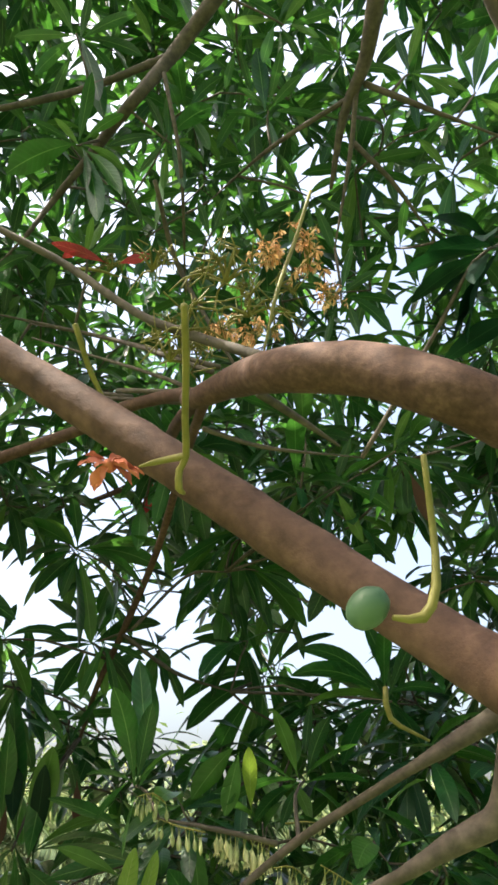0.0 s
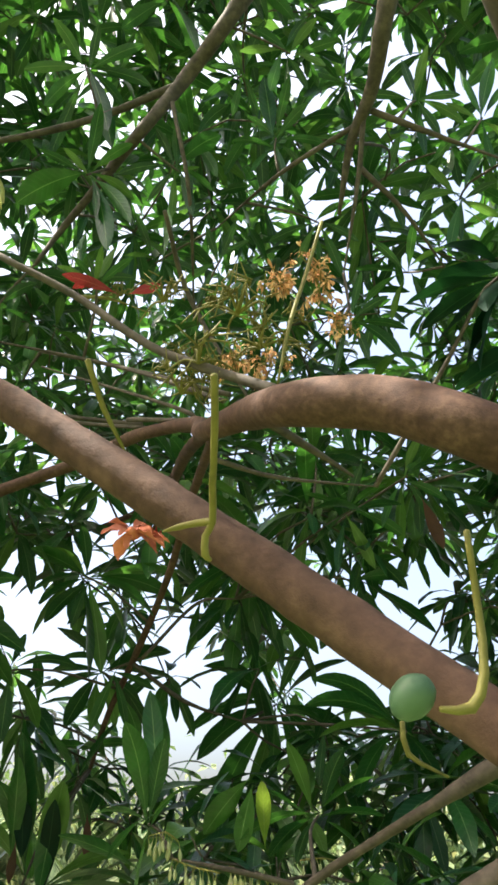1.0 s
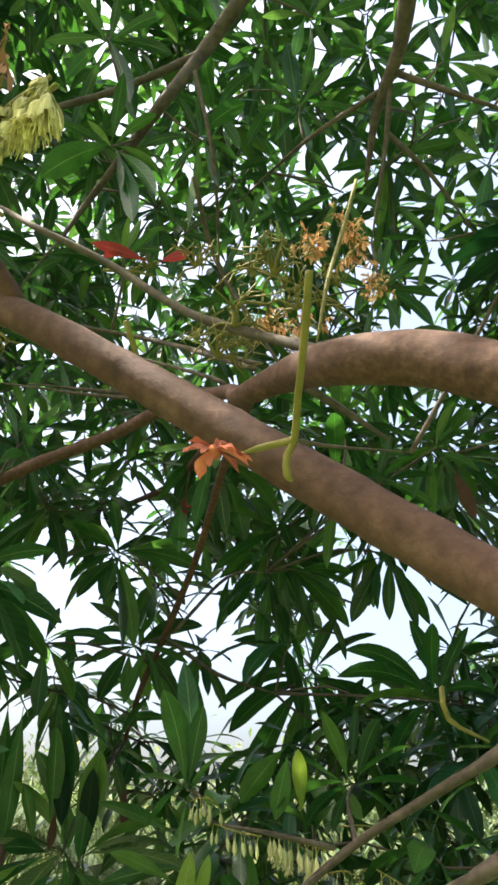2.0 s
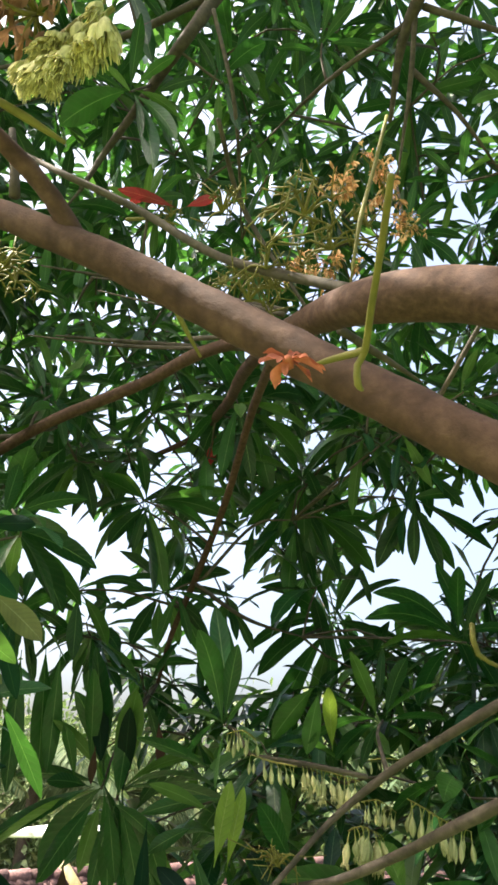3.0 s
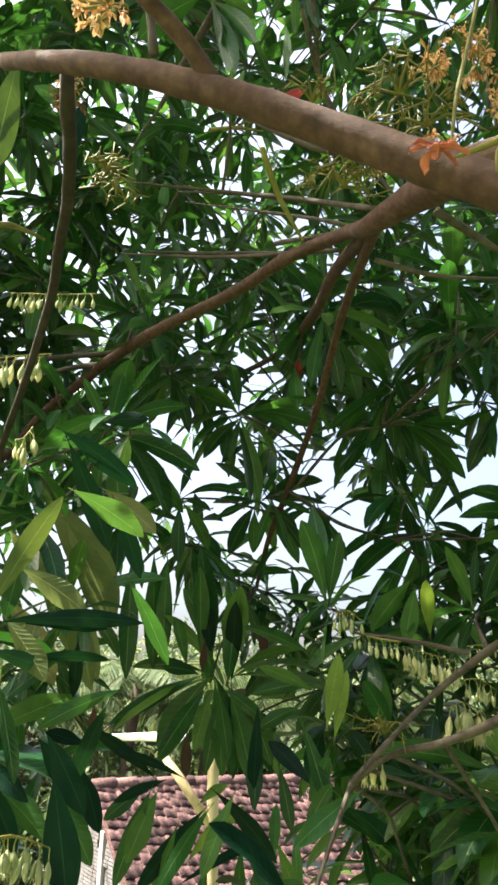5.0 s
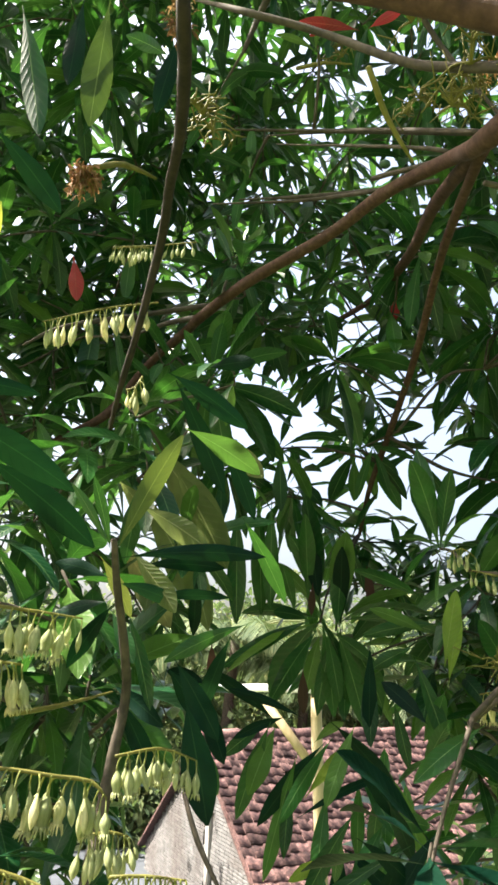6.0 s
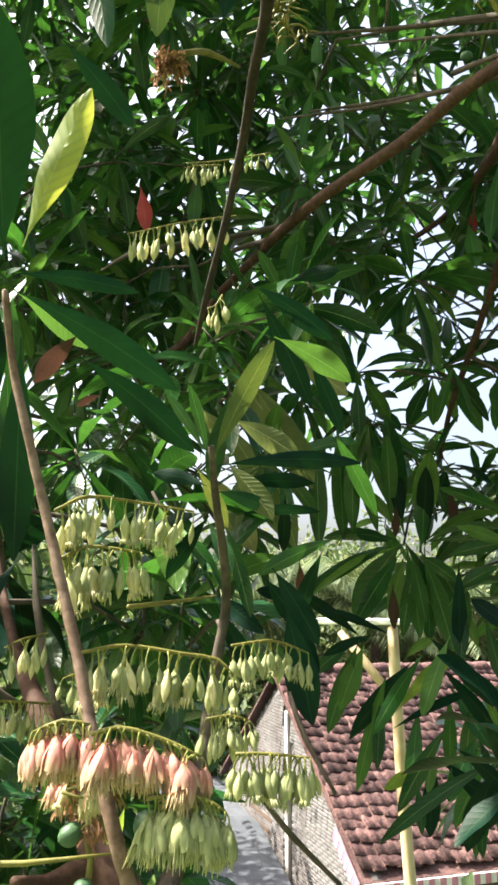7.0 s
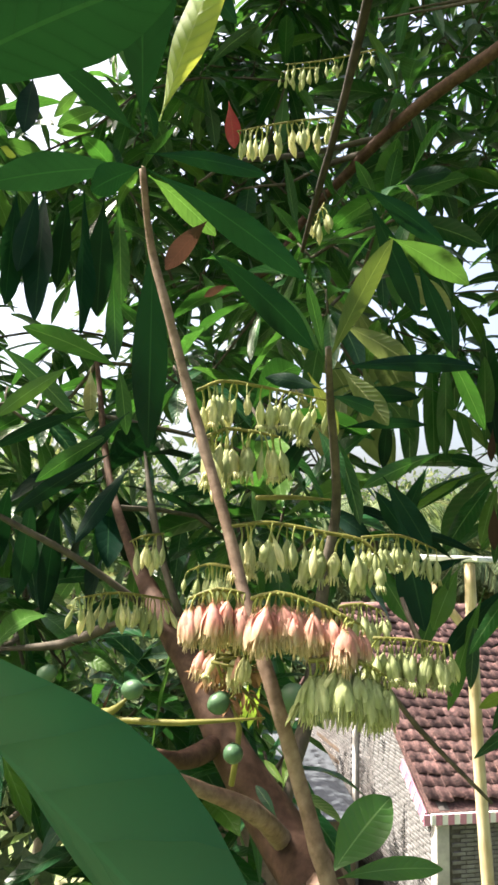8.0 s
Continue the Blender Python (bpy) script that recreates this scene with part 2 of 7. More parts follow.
# ---- building helpers ----
def part(name, bm, material, parent=None, label=""):
    me = bpy.data.meshes.new(name)
    bm.to_mesh(me)
    bm.free()
    return part_mesh(name, me, material, parent, label)


def part_mesh(name, me, material, parent=None, label="", at=None):
    if material is not None and not me.materials:
        me.materials.append(material)
    ob = new(name, me)
    if at is not None:
        ob.location = at
    if parent is not None:
        ob.parent = parent
        ob.matrix_parent_inverse = parent.matrix_world.inverted()
    return tagged(ob, label) if label else ob


def thing(name, at, label, category, group="", kind=""):
    ob = new(name)
    ob.empty_display_size = 0.1
    ob.location = at
    ob.matrix_world = Matrix.Translation(at)
    return tagged(ob, label, category, group, kind)


def smooth(me):
    me.shade_smooth()
    return me


def raw_mesh(name, verts, faces, uvs=None):
    """verts (N, 3), faces (M, 4), uvs a vertex (N, 2)."""
    verts, faces = np.asarray(verts, dtype=np.float32), np.asarray(faces, dtype=np.int32)
    me = bpy.data.meshes.new(name)
    k = faces.shape[1]
    me.vertices.add(len(verts))
    me.vertices.foreach_set("co", verts.ravel())
    me.loops.add(faces.size)
    me.loops.foreach_set("vertex_index", faces.ravel())
    me.polygons.add(len(faces))
    me.polygons.foreach_set("loop_start", np.arange(0, faces.size, k, dtype=np.int32))
    if uvs is not None:
        layer = me.uv_layers.new(name="UVMap")
        layer.data.foreach_set("uv", np.asarray(uvs, dtype=np.float32)[faces.ravel()].ravel())
    me.update(calc_edges=True)
    me.validate()
    return smooth(me)


def spline(points, radii, step):
    """Catmull-Rom through the points, with the radii along it."""
    p = [Vector(q) for q in points]
    ext = [p[0] * 2 - p[1]] + p + [p[-1] * 2 - p[-2]]
    out = []
    for i in range(1, len(ext) - 2):
        a, b, c, d = ext[i - 1:i + 3]
        n = max(2, int((c - b).length / step))
        for k in range(n):
            t = k / n
            q = 0.5 * ((2 * b) + (c - a) * t + (2 * a - 5 * b + 4 * c - d) * t * t + (3 * b - a - 3 * c + d) * t ** 3)
            out.append((q, radii[i - 1] * (1 - t) + radii[i] * t))
    out.append((p[-1], radii[-1]))
    return out


def tube_arrays(points, radii, sides=10, step=0.03, rough=0.08, knots=0.0, seed=0):
    """A tapering branch: uneven rings, closed ends."""
    rng = np.random.default_rng(seed)
    line = spline(points, radii, step)
    n = len(line)
    verts, faces = [], []
    side = None
    bulge = np.ones(n)
    if knots:
        for k in range(max(1, int(n * step / knots))):
            c, w = rng.uniform(0, n), rng.uniform(0.6, 1.6)
            bulge += 0.03 * np.exp(-((np.arange(n) - c) / w) ** 2)
    phase = rng.uniform(0, 100)
    for i, (q, r) in enumerate(line):
        d = (line[min(i + 1, n - 1)][0] - line[max(i - 1, 0)][0]).normalized()
        if side is None:
            side = d.orthogonal().normalized()
        side = (side - d * side.dot(d)).normalized()
        other = d.cross(side)
        for k in range(sides):
            a = 2 * math.pi * k / sides
            w = 1 + rough * noise.noise(q * (0.35 / max(r, 0.002)) + Vector((math.cos(a) * 0.8 + phase, math.sin(a) * 0.8, 0)))
            verts.append(q + (side * math.cos(a) + other * math.sin(a)) * (r * w * bulge[i]))
    for i in range(n - 1):
        for k in range(sides):
            k2 = (k + 1) % sides
            faces.append((i * sides + k, i * sides + k2, (i + 1) * sides + k2, (i + 1) * sides + k))
    for i, ring in ((0, 0), (n - 1, (n - 1) * sides)):
        verts.append(line[i][0] + (line[i][0] - line[1 if i == 0 else n - 2][0]).normalized() * line[i][1] * 0.5)
        c = len(verts) - 1
        for k in range(0, sides, 2):
            f = (ring + k, ring + (k + 1) % sides, ring + (k + 2) % sides, c)
            faces.append(f if i else f[::-1])
    return np.array([tuple(v) for v in verts]), np.array(faces)


def joined(pieces):
    vs, fs, us, off = [], [], [], 0
    for p in pieces:
        vs.append(p[0])
        fs.append(p[1] + off)
        if len(p) > 2:
            us.append(p[2])
        off += len(p[0])
    return (np.concatenate(vs), np.concatenate(fs)) + ((np.concatenate(us),) if us else ())


NODES = []


def limb(name, points, radii, parent, material=None, label="", sides=14, step=0.02, rough=0.1, knots=0.12, seed=1):
    NODES.extend(tuple(q) for q, r in spline(points, radii, 0.12) if q.z > 4.3)
    v, f = tube_arrays(points, radii, sides, step, rough, knots, seed)
    return part_mesh(name, raw_mesh(name, v, f), material or BARK, parent, label)


def leaf_arrays(base, way, length, width, droop, roll, seg=6, fold=0.25, wavy=0.12):
    """Lance-shaped leaves with a stalk, a folded midrib and a wavy edge, bending to the ground. All arguments are arrays."""
    base, way = np.asarray(base, float), np.asarray(way, float)
    n = len(base)
    length, width, droop, roll = (np.broadcast_to(np.asarray(x, float), (n,)) for x in (length, width, droop, roll))
    s = 1 - (1 - np.linspace(0, 1, seg + 1)) ** 1.3
    prof = np.clip((s - 0.07) / 0.93, 0, 1)
    prof = np.sin(np.pi * prof ** 1.32) ** 0.74
    prof = np.maximum(prof, np.where(s < 0.5, 0.045, 0.07))
    down = np.array([0, 0, -1.0])
    d = way / np.linalg.norm(way, axis=1, keepdims=True)
    pos = base.copy()
    verts = np.zeros((n, seg + 1, 3, 3))
    ph = (base.sum(1) * 37.0) % 6.28
    for i in range(seg + 1):
        sd = np.cross(d, np.array([0, 0, 1.0]))
        ln = np.linalg.norm(sd, axis=1, keepdims=True)
        sd = np.where(ln > 0.05, sd / np.maximum(ln, 1e-6), np.array([1.0, 0, 0]))
        nm = np.cross(sd, d)
        c, sn = np.cos(roll)[:, None], np.sin(roll)[:, None]
        sr, nr = sd * c + nm * sn, nm * c - sd * sn
        w = (width * prof[i] / 2)[:, None]
        wave = (wavy * np.sin(ph + i * 2.1 * 6 / max(seg, 6)))[:, None]
        verts[:, i, 0] = pos - sr * w + nr * w * (fold + wave)
        verts[:, i, 1] = pos
        verts[:, i, 2] = pos + sr * w + nr * w * (fold - wave)
        if i < seg:
            step = s[i + 1] - s[i]
            d = d + down * (droop * step)[:, None]
            d = d / np.linalg.norm(d, axis=1, keepdims=True)
            pos = pos + d * (length * step)[:, None]
    idx = []
    for i in range(seg):
        for k in range(2):
            idx.append((i * 3 + k, i * 3 + k + 1, (i + 1) * 3 + k + 1, (i + 1) * 3 + k))
    idx = np.array(idx)
    m = (seg + 1) * 3
    faces = (idx[None] + (np.arange(n) * m)[:, None, None]).reshape(-1, 4)
    uv = np.zeros((seg + 1, 3, 2))
    uv[:, :, 0], uv[:, :, 1] = np.array([0, 0.5, 1.0])[None], s[:, None]
    uvs = np.broadcast_to(uv.reshape(1, m, 2), (n, m, 2)).reshape(-1, 2)
    return verts.reshape(-1, 3), faces, uvs


def whorl_leaves(rng, at, axis, count, length, spread=(35, 105), droop=0.5, wide=(0.185, 0.25)):
    """Where the leaves of one tip stand: bases, ways, lengths, widths, droops, rolls."""
    axis = np.asarray(axis, float) / np.linalg.norm(axis)
    ref = np.array([0.3, 1.0, 0.1]) if abs(axis[2]) > 0.8 else np.array([0, 0, 1.0])
    u = np.cross(axis, ref)
    u /= np.linalg.norm(u)
    v = np.cross(axis, u)
    k = np.arange(count)
    az = k * 2.39996 + rng.uniform(0, 6.28) + rng.normal(0, 0.18, count)
    t = (k + 0.5) / count
    pol = np.radians(spread[0] + (spread[1] - spread[0]) * t + rng.normal(0, 9, count))
    way = np.cos(pol)[:, None] * axis + np.sin(pol)[:, None] * (np.cos(az)[:, None] * u + np.sin(az)[:, None] * v)
    base = np.asarray(at, float) - axis * (t * 0.05)[:, None] + way * 0.004
    ln = length * (0.72 + 0.38 * np.sin(np.pi * (0.2 + 0.75 * t))) * rng.uniform(0.82, 1.12, count)
    return base, way, ln, ln * rng.uniform(*wide, count), droop * rng.uniform(0.4, 1.5, count), rng.normal(0, 0.35, count)


# ---- ground, far hills ----
def ground_sheet():
    r, n, vs, fs = 600.0, 60, [], []
    g = np.sign(np.linspace(-1, 1, n)) * np.abs(np.linspace(-1, 1, n)) ** 2.6 * r
    for y in g:
        for x in g:
            far = math.hypot(x, y)
            vs.append((x, y, 0.12 * noise.noise(Vector((x * 0.2, y * 0.2, 0))) * min(1, far / 15) - 0.02))
    for j in range(n - 1):
        for i in range(n - 1):
            fs.append((j * n + i, j * n + i + 1, (j + 1) * n + i + 1, (j + 1) * n + i))
    ob = part_mesh("ground", raw_mesh("ground", vs, fs), GROUND)
    return tagged(ob, "bare earth and rough grass under the trees", "ground", kind="structure")


ground_sheet()


def add_box(bm, lo, hi, bev=0.0):
    m = Matrix.Translation((Vector(lo) + Vector(hi)) / 2) @ Matrix.Diagonal((*(Vector(hi) - Vector(lo)), 1))
    r = bmesh.ops.create_cube(bm, size=1, matrix=m)
    if bev:
        es = list({e for v in r["verts"] for e in v.link_edges})
        bmesh.ops.bevel(bm, geom=es, offset=bev, segments=1, affect="EDGES", profile=0.5)


def box_mesh(name, lo, hi, bev=0.0):
    bm = bmesh.new()
    add_box(bm, lo, hi, bev)
    me = bpy.data.meshes.new(name)
    bm.to_mesh(me)
    bm.free()
    return me


# ---- the brick house with its tiled roof ----
HOUSE_AT, HOUSE_TURN = (-2.326, 8.371, 0.000), 0.7041
EAVE, RIDGE, DEEP, LONG = 2.188, 4.008, 5.499, 11.0
FRONT, RAKE_OUT = -0.1, 0.1        # how far the roof stands out over the front wall and over the gable
house = thing("house", HOUSE_AT, "low whitewashed brick house under a weathered clay tile roof", "house")
house.matrix_world = Matrix.Translation(HOUSE_AT) @ Matrix.Rotation(HOUSE_TURN, 4, "Z")


def on_house(ob):
    ob.parent = house
    ob.matrix_parent_inverse = Matrix.Identity(4)
    return ob


def gable_core():
    bm = bmesh.new()
    t = 0.14
    prof = [(FRONT, 0), (DEEP, 0), (DEEP, EAVE), (DEEP / 2, RIDGE - 0.12), (FRONT, EAVE + FRONT * (RIDGE - 0.12 - EAVE) / (DEEP / 2))]
    a = [bm.verts.new((0.02, y, z)) for y, z in prof]
    b = [bm.verts.new((t, y, z)) for y, z in prof]
    bm.faces.new(a[::-1])
    bm.faces.new(b)
    for i in range(5):
        j = (i + 1) % 5
        bm.faces.new((a[i], a[j], b[j], b[i]))
    bmesh.ops.recalc_face_normals(bm, faces=bm.faces)
    return bm


gable = on_house(part("gable_wall", gable_core(), MORTAR, None, "whitewashed brick gable wall with worn joints"))
front = on_house(part_mesh("front_wall", box_mesh("front_wall", (0.14, FRONT, 0), (LONG, FRONT + 0.14, EAVE - 0.16)), MORTAR, None, "whitewashed brick front wall in the shade of the eave"))
back = on_house(part_mesh("back_wall", box_mesh("back_wall", (0.14, DEEP - 0.16, 0), (LONG, DEEP - 0.02, EAVE - 0.06)), MORTAR))
on_house(part_mesh("end_wall", box_mesh("end_wall", (LONG - 0.14, FRONT + 0.14, 0), (LONG, DEEP - 0.16, EAVE - 0.06)), MORTAR))
on_house(part_mesh("pilaster", box_mesh("pilaster", (-0.035, DEEP * 0.42, 0), (0.02, DEEP * 0.42 + 0.13, RIDGE - 0.5), 0.008), PLASTER, None, "plastered pilaster on the gable"))
on_house(part_mesh("corner_pilaster", box_mesh("corner_pilaster", (-0.03, FRONT - 0.03, 0), (0.12, FRONT + 0.12, EAVE - 0.2), 0.008), PLASTER, None, "plastered corner pilaster"))
rake = math.atan2(RIDGE - EAVE, DEEP / 2)
slope = math.hypot(RIDGE - EAVE, DEEP / 2) + 0.14


def roof_deck(sign):
    """Boards below the tiles, on one side of the ridge."""
    me = box_mesh("roof_deck", (-RAKE_OUT, -slope, -0.035), (LONG + 0.1, 0, 0.0))
    ob = on_house(part_mesh("roof_deck", me, TILE))
    ob.matrix_basis = Matrix.Translation((0, DEEP / 2, RIDGE)) @ (Matrix.Rotation(rake, 4, "X") if sign < 0 else Matrix.Rotation(-rake, 4, "X") @ Matrix.Translation((0, slope, 0)))
    return ob


deck = roof_deck(-1)
roof_deck(1)
barge = on_house(part_mesh("eave_board", box_mesh("eave_board", (-RAKE_OUT, -0.16, -0.03), (LONG, -0.13, 0.08), 0.004), WHITE, None, "white eave board with red stripes"))
barge.matrix_basis = Matrix.Translation((0, 0, EAVE - 0.16))
for k in range(32):
    s = on_house(part_mesh("stripe", box_mesh("stripe", (k * 0.14 - 0.19, -0.168, -0.028), (k * 0.14 - 0.12, -0.15, 0.078)), RED_PAINT))
    s.matrix_basis = Matrix.Translation((0, 0, EAVE - 0.16))
on_house(part_mesh("vent", box_mesh("vent", (0.0, 2.99, 1.69), (0.016, 4.21, 2.03), 0.004), PLASTER, None, "plastered vent with dark louvre slots"))
for z in (1.73, 1.90):
    on_house(part_mesh("vent_slot", box_mesh("vent_slot", (-0.012, 3.05, z), (-0.001, 4.15, z + 0.055)), DARK_WOOD, None, "dark louvre slot"))
rake_board = on_house(part_mesh("rake_board", box_mesh("rake_board", (-RAKE_OUT - 0.02, -0.1, -0.2), (-RAKE_OUT, 0.62, -0.05), 0.004), RED_PAINT, None, "pink rake board with white stripes"))
rake_board.matrix_basis = Matrix.Translation((0, 0, EAVE)) @ Matrix.Rotation(rake, 4, "X")
for k in range(5):
    s = on_house(part_mesh("stripe", box_mesh("stripe", (-RAKE_OUT - 0.026, -0.09 + k * 0.14, -0.2), (-RAKE_OUT - 0.022, -0.05 + k * 0.14, -0.05)), WHITE))
    s.matrix_basis = rake_board.matrix_basis.copy()


# ---- lean-to with a grey sheet roof, by the gable ----
def lean_to():
    c = [Vector(q) for q in ((-5.622, 6.799, 1.758), (-3.225, 8.659, 1.758), (-6.392, 14.028, 1.758), (-9.474, 11.701, 1.758))]
    lt = thing("lean_to", (c[0].x, c[0].y, 0), "low lean-to with a grey cement sheet roof", "shed")
    bm = bmesh.new()
    n, t = 30, 0.012
    top, bot = [], []
    for i in range(n + 1):
        f = i / n
        for rows, dz in ((top, t), (bot, -t)):
            z = 0.007 * math.sin(i * 1.6)
            a, b = c[0].lerp(c[1], f), c[3].lerp(c[2], f)
            rows.append((bm.verts.new((a.x, a.y, a.z + z + dz)), bm.verts.new((b.x, b.y, b.z + z + dz))))
    for i in range(n):
        bm.faces.new((top[i][0], top[i + 1][0], top[i + 1][1], top[i][1]))
        bm.faces.new((bot[i][0], bot[i][1], bot[i + 1][1], bot[i + 1][0]))
        for k in (0, 1):
            bm.faces.new((top[i][k], bot[i][k], bot[i + 1][k], top[i + 1][k]))
    for i in (0, n):
        bm.faces.new((top[i][0], top[i][1], bot[i][1], bot[i][0]))
    bmesh.ops.recalc_face_normals(bm, faces=bm.faces)
    part("sheet_roof", bm, SHEET, lt, "corrugated grey cement sheets")
    for i, j in ((0, 1), (1, 2), (2, 3), (3, 0)):
        a, b = c[i], c[j]
        mid = sum(c, Vector()) / 4
        a, b = a.lerp(mid, 0.06), b.lerp(mid, 0.06)
        d = (b - a).normalized()
        s = d.cross(UP) * 0.05
        bm = bmesh.new()
        vs = [bm.verts.new((p.x + q.x, p.y + q.y, z)) for q in (s, -s) for p, z in ((a, 0), (b, 0), (b, b.z - 0.04), (a, a.z - 0.04))]
        for f in ((0, 1, 2, 3), (7, 6, 5, 4), (0, 4, 5, 1), (1, 5, 6, 2), (2, 6, 7, 3), (3, 7, 4, 0)):
            bm.faces.new([vs[k] for k in f])
        bmesh.ops.recalc_face_normals(bm, faces=bm.faces)
        part("wall", bm, DARK_WOOD, lt)


lean_to()


# ---- flat white canopy on wooden posts ----
def canopy_shelter():
    a, b = Vector((-1.701, 4.481, 4.778)), Vector((-1.123, 4.495, 4.795))
    sh = thing("shelter", (b.x, b.y, 0), "flat white metal roof on a braced pale wooden post", "shelter")
    d = Vector((b.x - a.x, b.y - a.y, 0)).normalized()
    back = Vector((-d.y, d.x, 0)) * 0.9
    z = b.z
    bm = bmesh.new()
    vs = [bm.verts.new((p.x, p.y, zz)) for zz in (z - 0.018, z + 0.018) for p in (a - d * 0.05, b + d * 0.06, b + d * 0.06 + back, a - d * 0.05 + back)]
    for f in ((3, 2, 1, 0), (4, 5, 6, 7), (0, 1, 5, 4), (1, 2, 6, 5), (2, 3, 7, 6), (3, 0, 4, 7)):
        bm.faces.new([vs[k] for k in f])
    bmesh.ops.bevel(bm, geom=list(bm.edges), offset=0.008, segments=1, affect="EDGES")
    part("flat_roof", bm, WHITE, sh, "flat white metal roof sheet")
    pa = Vector((b.x, b.y + 0.03, 0))
    p, r, lean = pa, 0.034, d * -0.2
    limb("post", [p - lean, p - lean * 0.62 + Vector((0.01, 0, z * 0.4)), p - lean * 0.22 + Vector((-0.01, 0.01, z * 0.75)), p + Vector((0, 0, z - 0.03))], [r * 1.15, r * 1.05, r, r * 0.95], sh, POLE, "", 12, 0.12, 0.05, 0.5, 5)
    v, f = tube_arrays([pa + Vector((0, 0, z - 0.45)), pa - d * 0.32 + Vector((0, 0, z - 0.06))], [0.028, 0.028], 8, 0.2, 0.03)
    part_mesh("brace", raw_mesh("brace", v, f), POLE, sh)


canopy_shelter()


# ---- far trees and palms ----
def far_tree(at, height, wide, seed, label):
    rng = np.random.default_rng(seed)
    tree = thing("far_tree", at, label, "tree", "trees beyond the house")
    top = Vector((at[0], at[1], height))
    v, f = tube_arrays([Vector(at), Vector(at) + Vector((0.1, 0, height * 0.35)), Vector((at[0] - 0.1, at[1], height * 0.75))], [0.16, 0.12, 0.05], 8, 0.5, 0.1, seed=seed)
    part_mesh("trunk", raw_mesh("trunk", v, f), TWIG, tree)
    limbs = []
    for k in range(6):
        a = k * 1.05 + rng.uniform(0, 0.6)
        s = Vector((at[0], at[1], height * rng.uniform(0.3, 0.55)))
        limbs.append(tube_arrays([s, s + Vector((math.cos(a) * wide * 0.3, math.sin(a) * wide * 0.3, height * 0.15)), s + Vector((math.cos(a) * wide * 0.55, math.sin(a) * wide * 0.55, height * 0.3))], [0.06, 0.04, 0.015], 6, 0.4, 0.1))
    v, f = joined(limbs)
    part_mesh("boughs", raw_mesh("boughs", v, f), TWIG, tree)
    tagged(tree.children[-1], kind="stuff")
    # crown of uneven clumps
    n = 46
    cc = rng.normal(0, 1, (n, 3))
    cc /= np.linalg.norm(cc, axis=1, keepdims=True)
    cc *= (rng.uniform(0.35, 1, n) ** 0.6)[:, None]
    cc = cc * np.array([wide * 0.5, wide * 0.5, height * 0.32]) + np.array([at[0], at[1], height * 0.66])
    cs = wide * rng.uniform(0.07, 0.17, n)
    m = 60
    b = np.repeat(cc, m, 0) + rng.normal(0, 1, (n * m, 3)) * np.repeat(cs, m)[:, None]
    w = rng.normal(0, 1, (n * m, 3)) + np.array([0, 0, -0.15])
    ln = rng.uniform(0.16, 0.34, n * m) * (0.7 + wide / 10)
    v, f, u = leaf_arrays(b, w, ln, ln * 0.42, 0.5, rng.normal(0, 0.8, n * m), 2)
    ob = part_mesh("crown", raw_mesh("crown", v, f, u), FAR_LEAF, tree)
    tagged(ob, kind="stuff")


def palm(at, height, seed):
    rng = np.random.default_rng(seed)
    tree = thing("palm", at, "coconut palm with long feathery fronds beyond the house", "palm", "palms beyond the house")
    top = Vector((at[0] + 0.3, at[1], height))
    v, f = tube_arrays([Vector(at), Vector((at[0] + 0.05, at[1], height * 0.5)), top], [0.17, 0.12, 0.1], 10, 0.4, 0.06, 0.4, seed)
    part_mesh("trunk", raw_mesh("trunk", v, f), TWIG, tree)
    for k in range(17):
        a, lift = k * 2.4 + rng.uniform(-0.2, 0.2), rng.uniform(0.15, 1.2)
        d = Vector((math.cos(a), math.sin(a), lift)).normalized()
        q, pts = top.copy(), [top.copy()]
        L = rng.uniform(2.2, 3.0)
        for i in range(9):
            d = (d + Vector((0, 0, -0.17))).normalized()
            q = q + d * (L / 9)
            pts.append(q.copy())
        v, f = tube_arrays(pts, list(np.linspace(0.03, 0.006, len(pts))), 5, 0.3, 0.02)
        fr = part_mesh("frond", raw_mesh("frond", v, f), FAR_LEAF, tree)
        base, way = [], []
        for i in range(56):
            t = 0.12 + 0.87 * i / 56
            j = min(int(t * 9), 8)
            p0, p1 = pts[j], pts[j + 1]
            p, dd = p0.lerp(p1, t * 9 - j), (p1 - p0).normalized()
            sd = dd.cross(UP).normalized()
            for sg in (-1, 1):
                base.append(tuple(p))
                way.append(tuple(dd * 0.7 + sd * sg + Vector((0, 0, rng.uniform(-0.2, 0.15)))))
        ln = np.repeat(np.sin(np.linspace(0.5, 2.9, 56)), 2) * 0.75
        v, f, u = leaf_arrays(base, way, ln, 0.035, 0.9, 0.3, 3)
        ob = part_mesh("frond_blade", raw_mesh("frond_blade", v, f, u), FAR_LEAF, fr)
        tagged(ob, kind="stuff")


def clear_of_house(az, d):
    """Steps back until the spot lies outside the house and its lean-to."""
    while True:
        x, y = -math.sin(az) * d - HOUSE_AT[0], math.cos(az) * d - HOUSE_AT[1]
        along = x * math.cos(HOUSE_TURN) + y * math.sin(HOUSE_TURN)
        deep = y * math.cos(HOUSE_TURN) - x * math.sin(HOUSE_TURN)
        if not (-5.0 < along < LONG + 1.5 and -1.5 < deep < DEEP + 2.5):
            return d
        d += 0.5


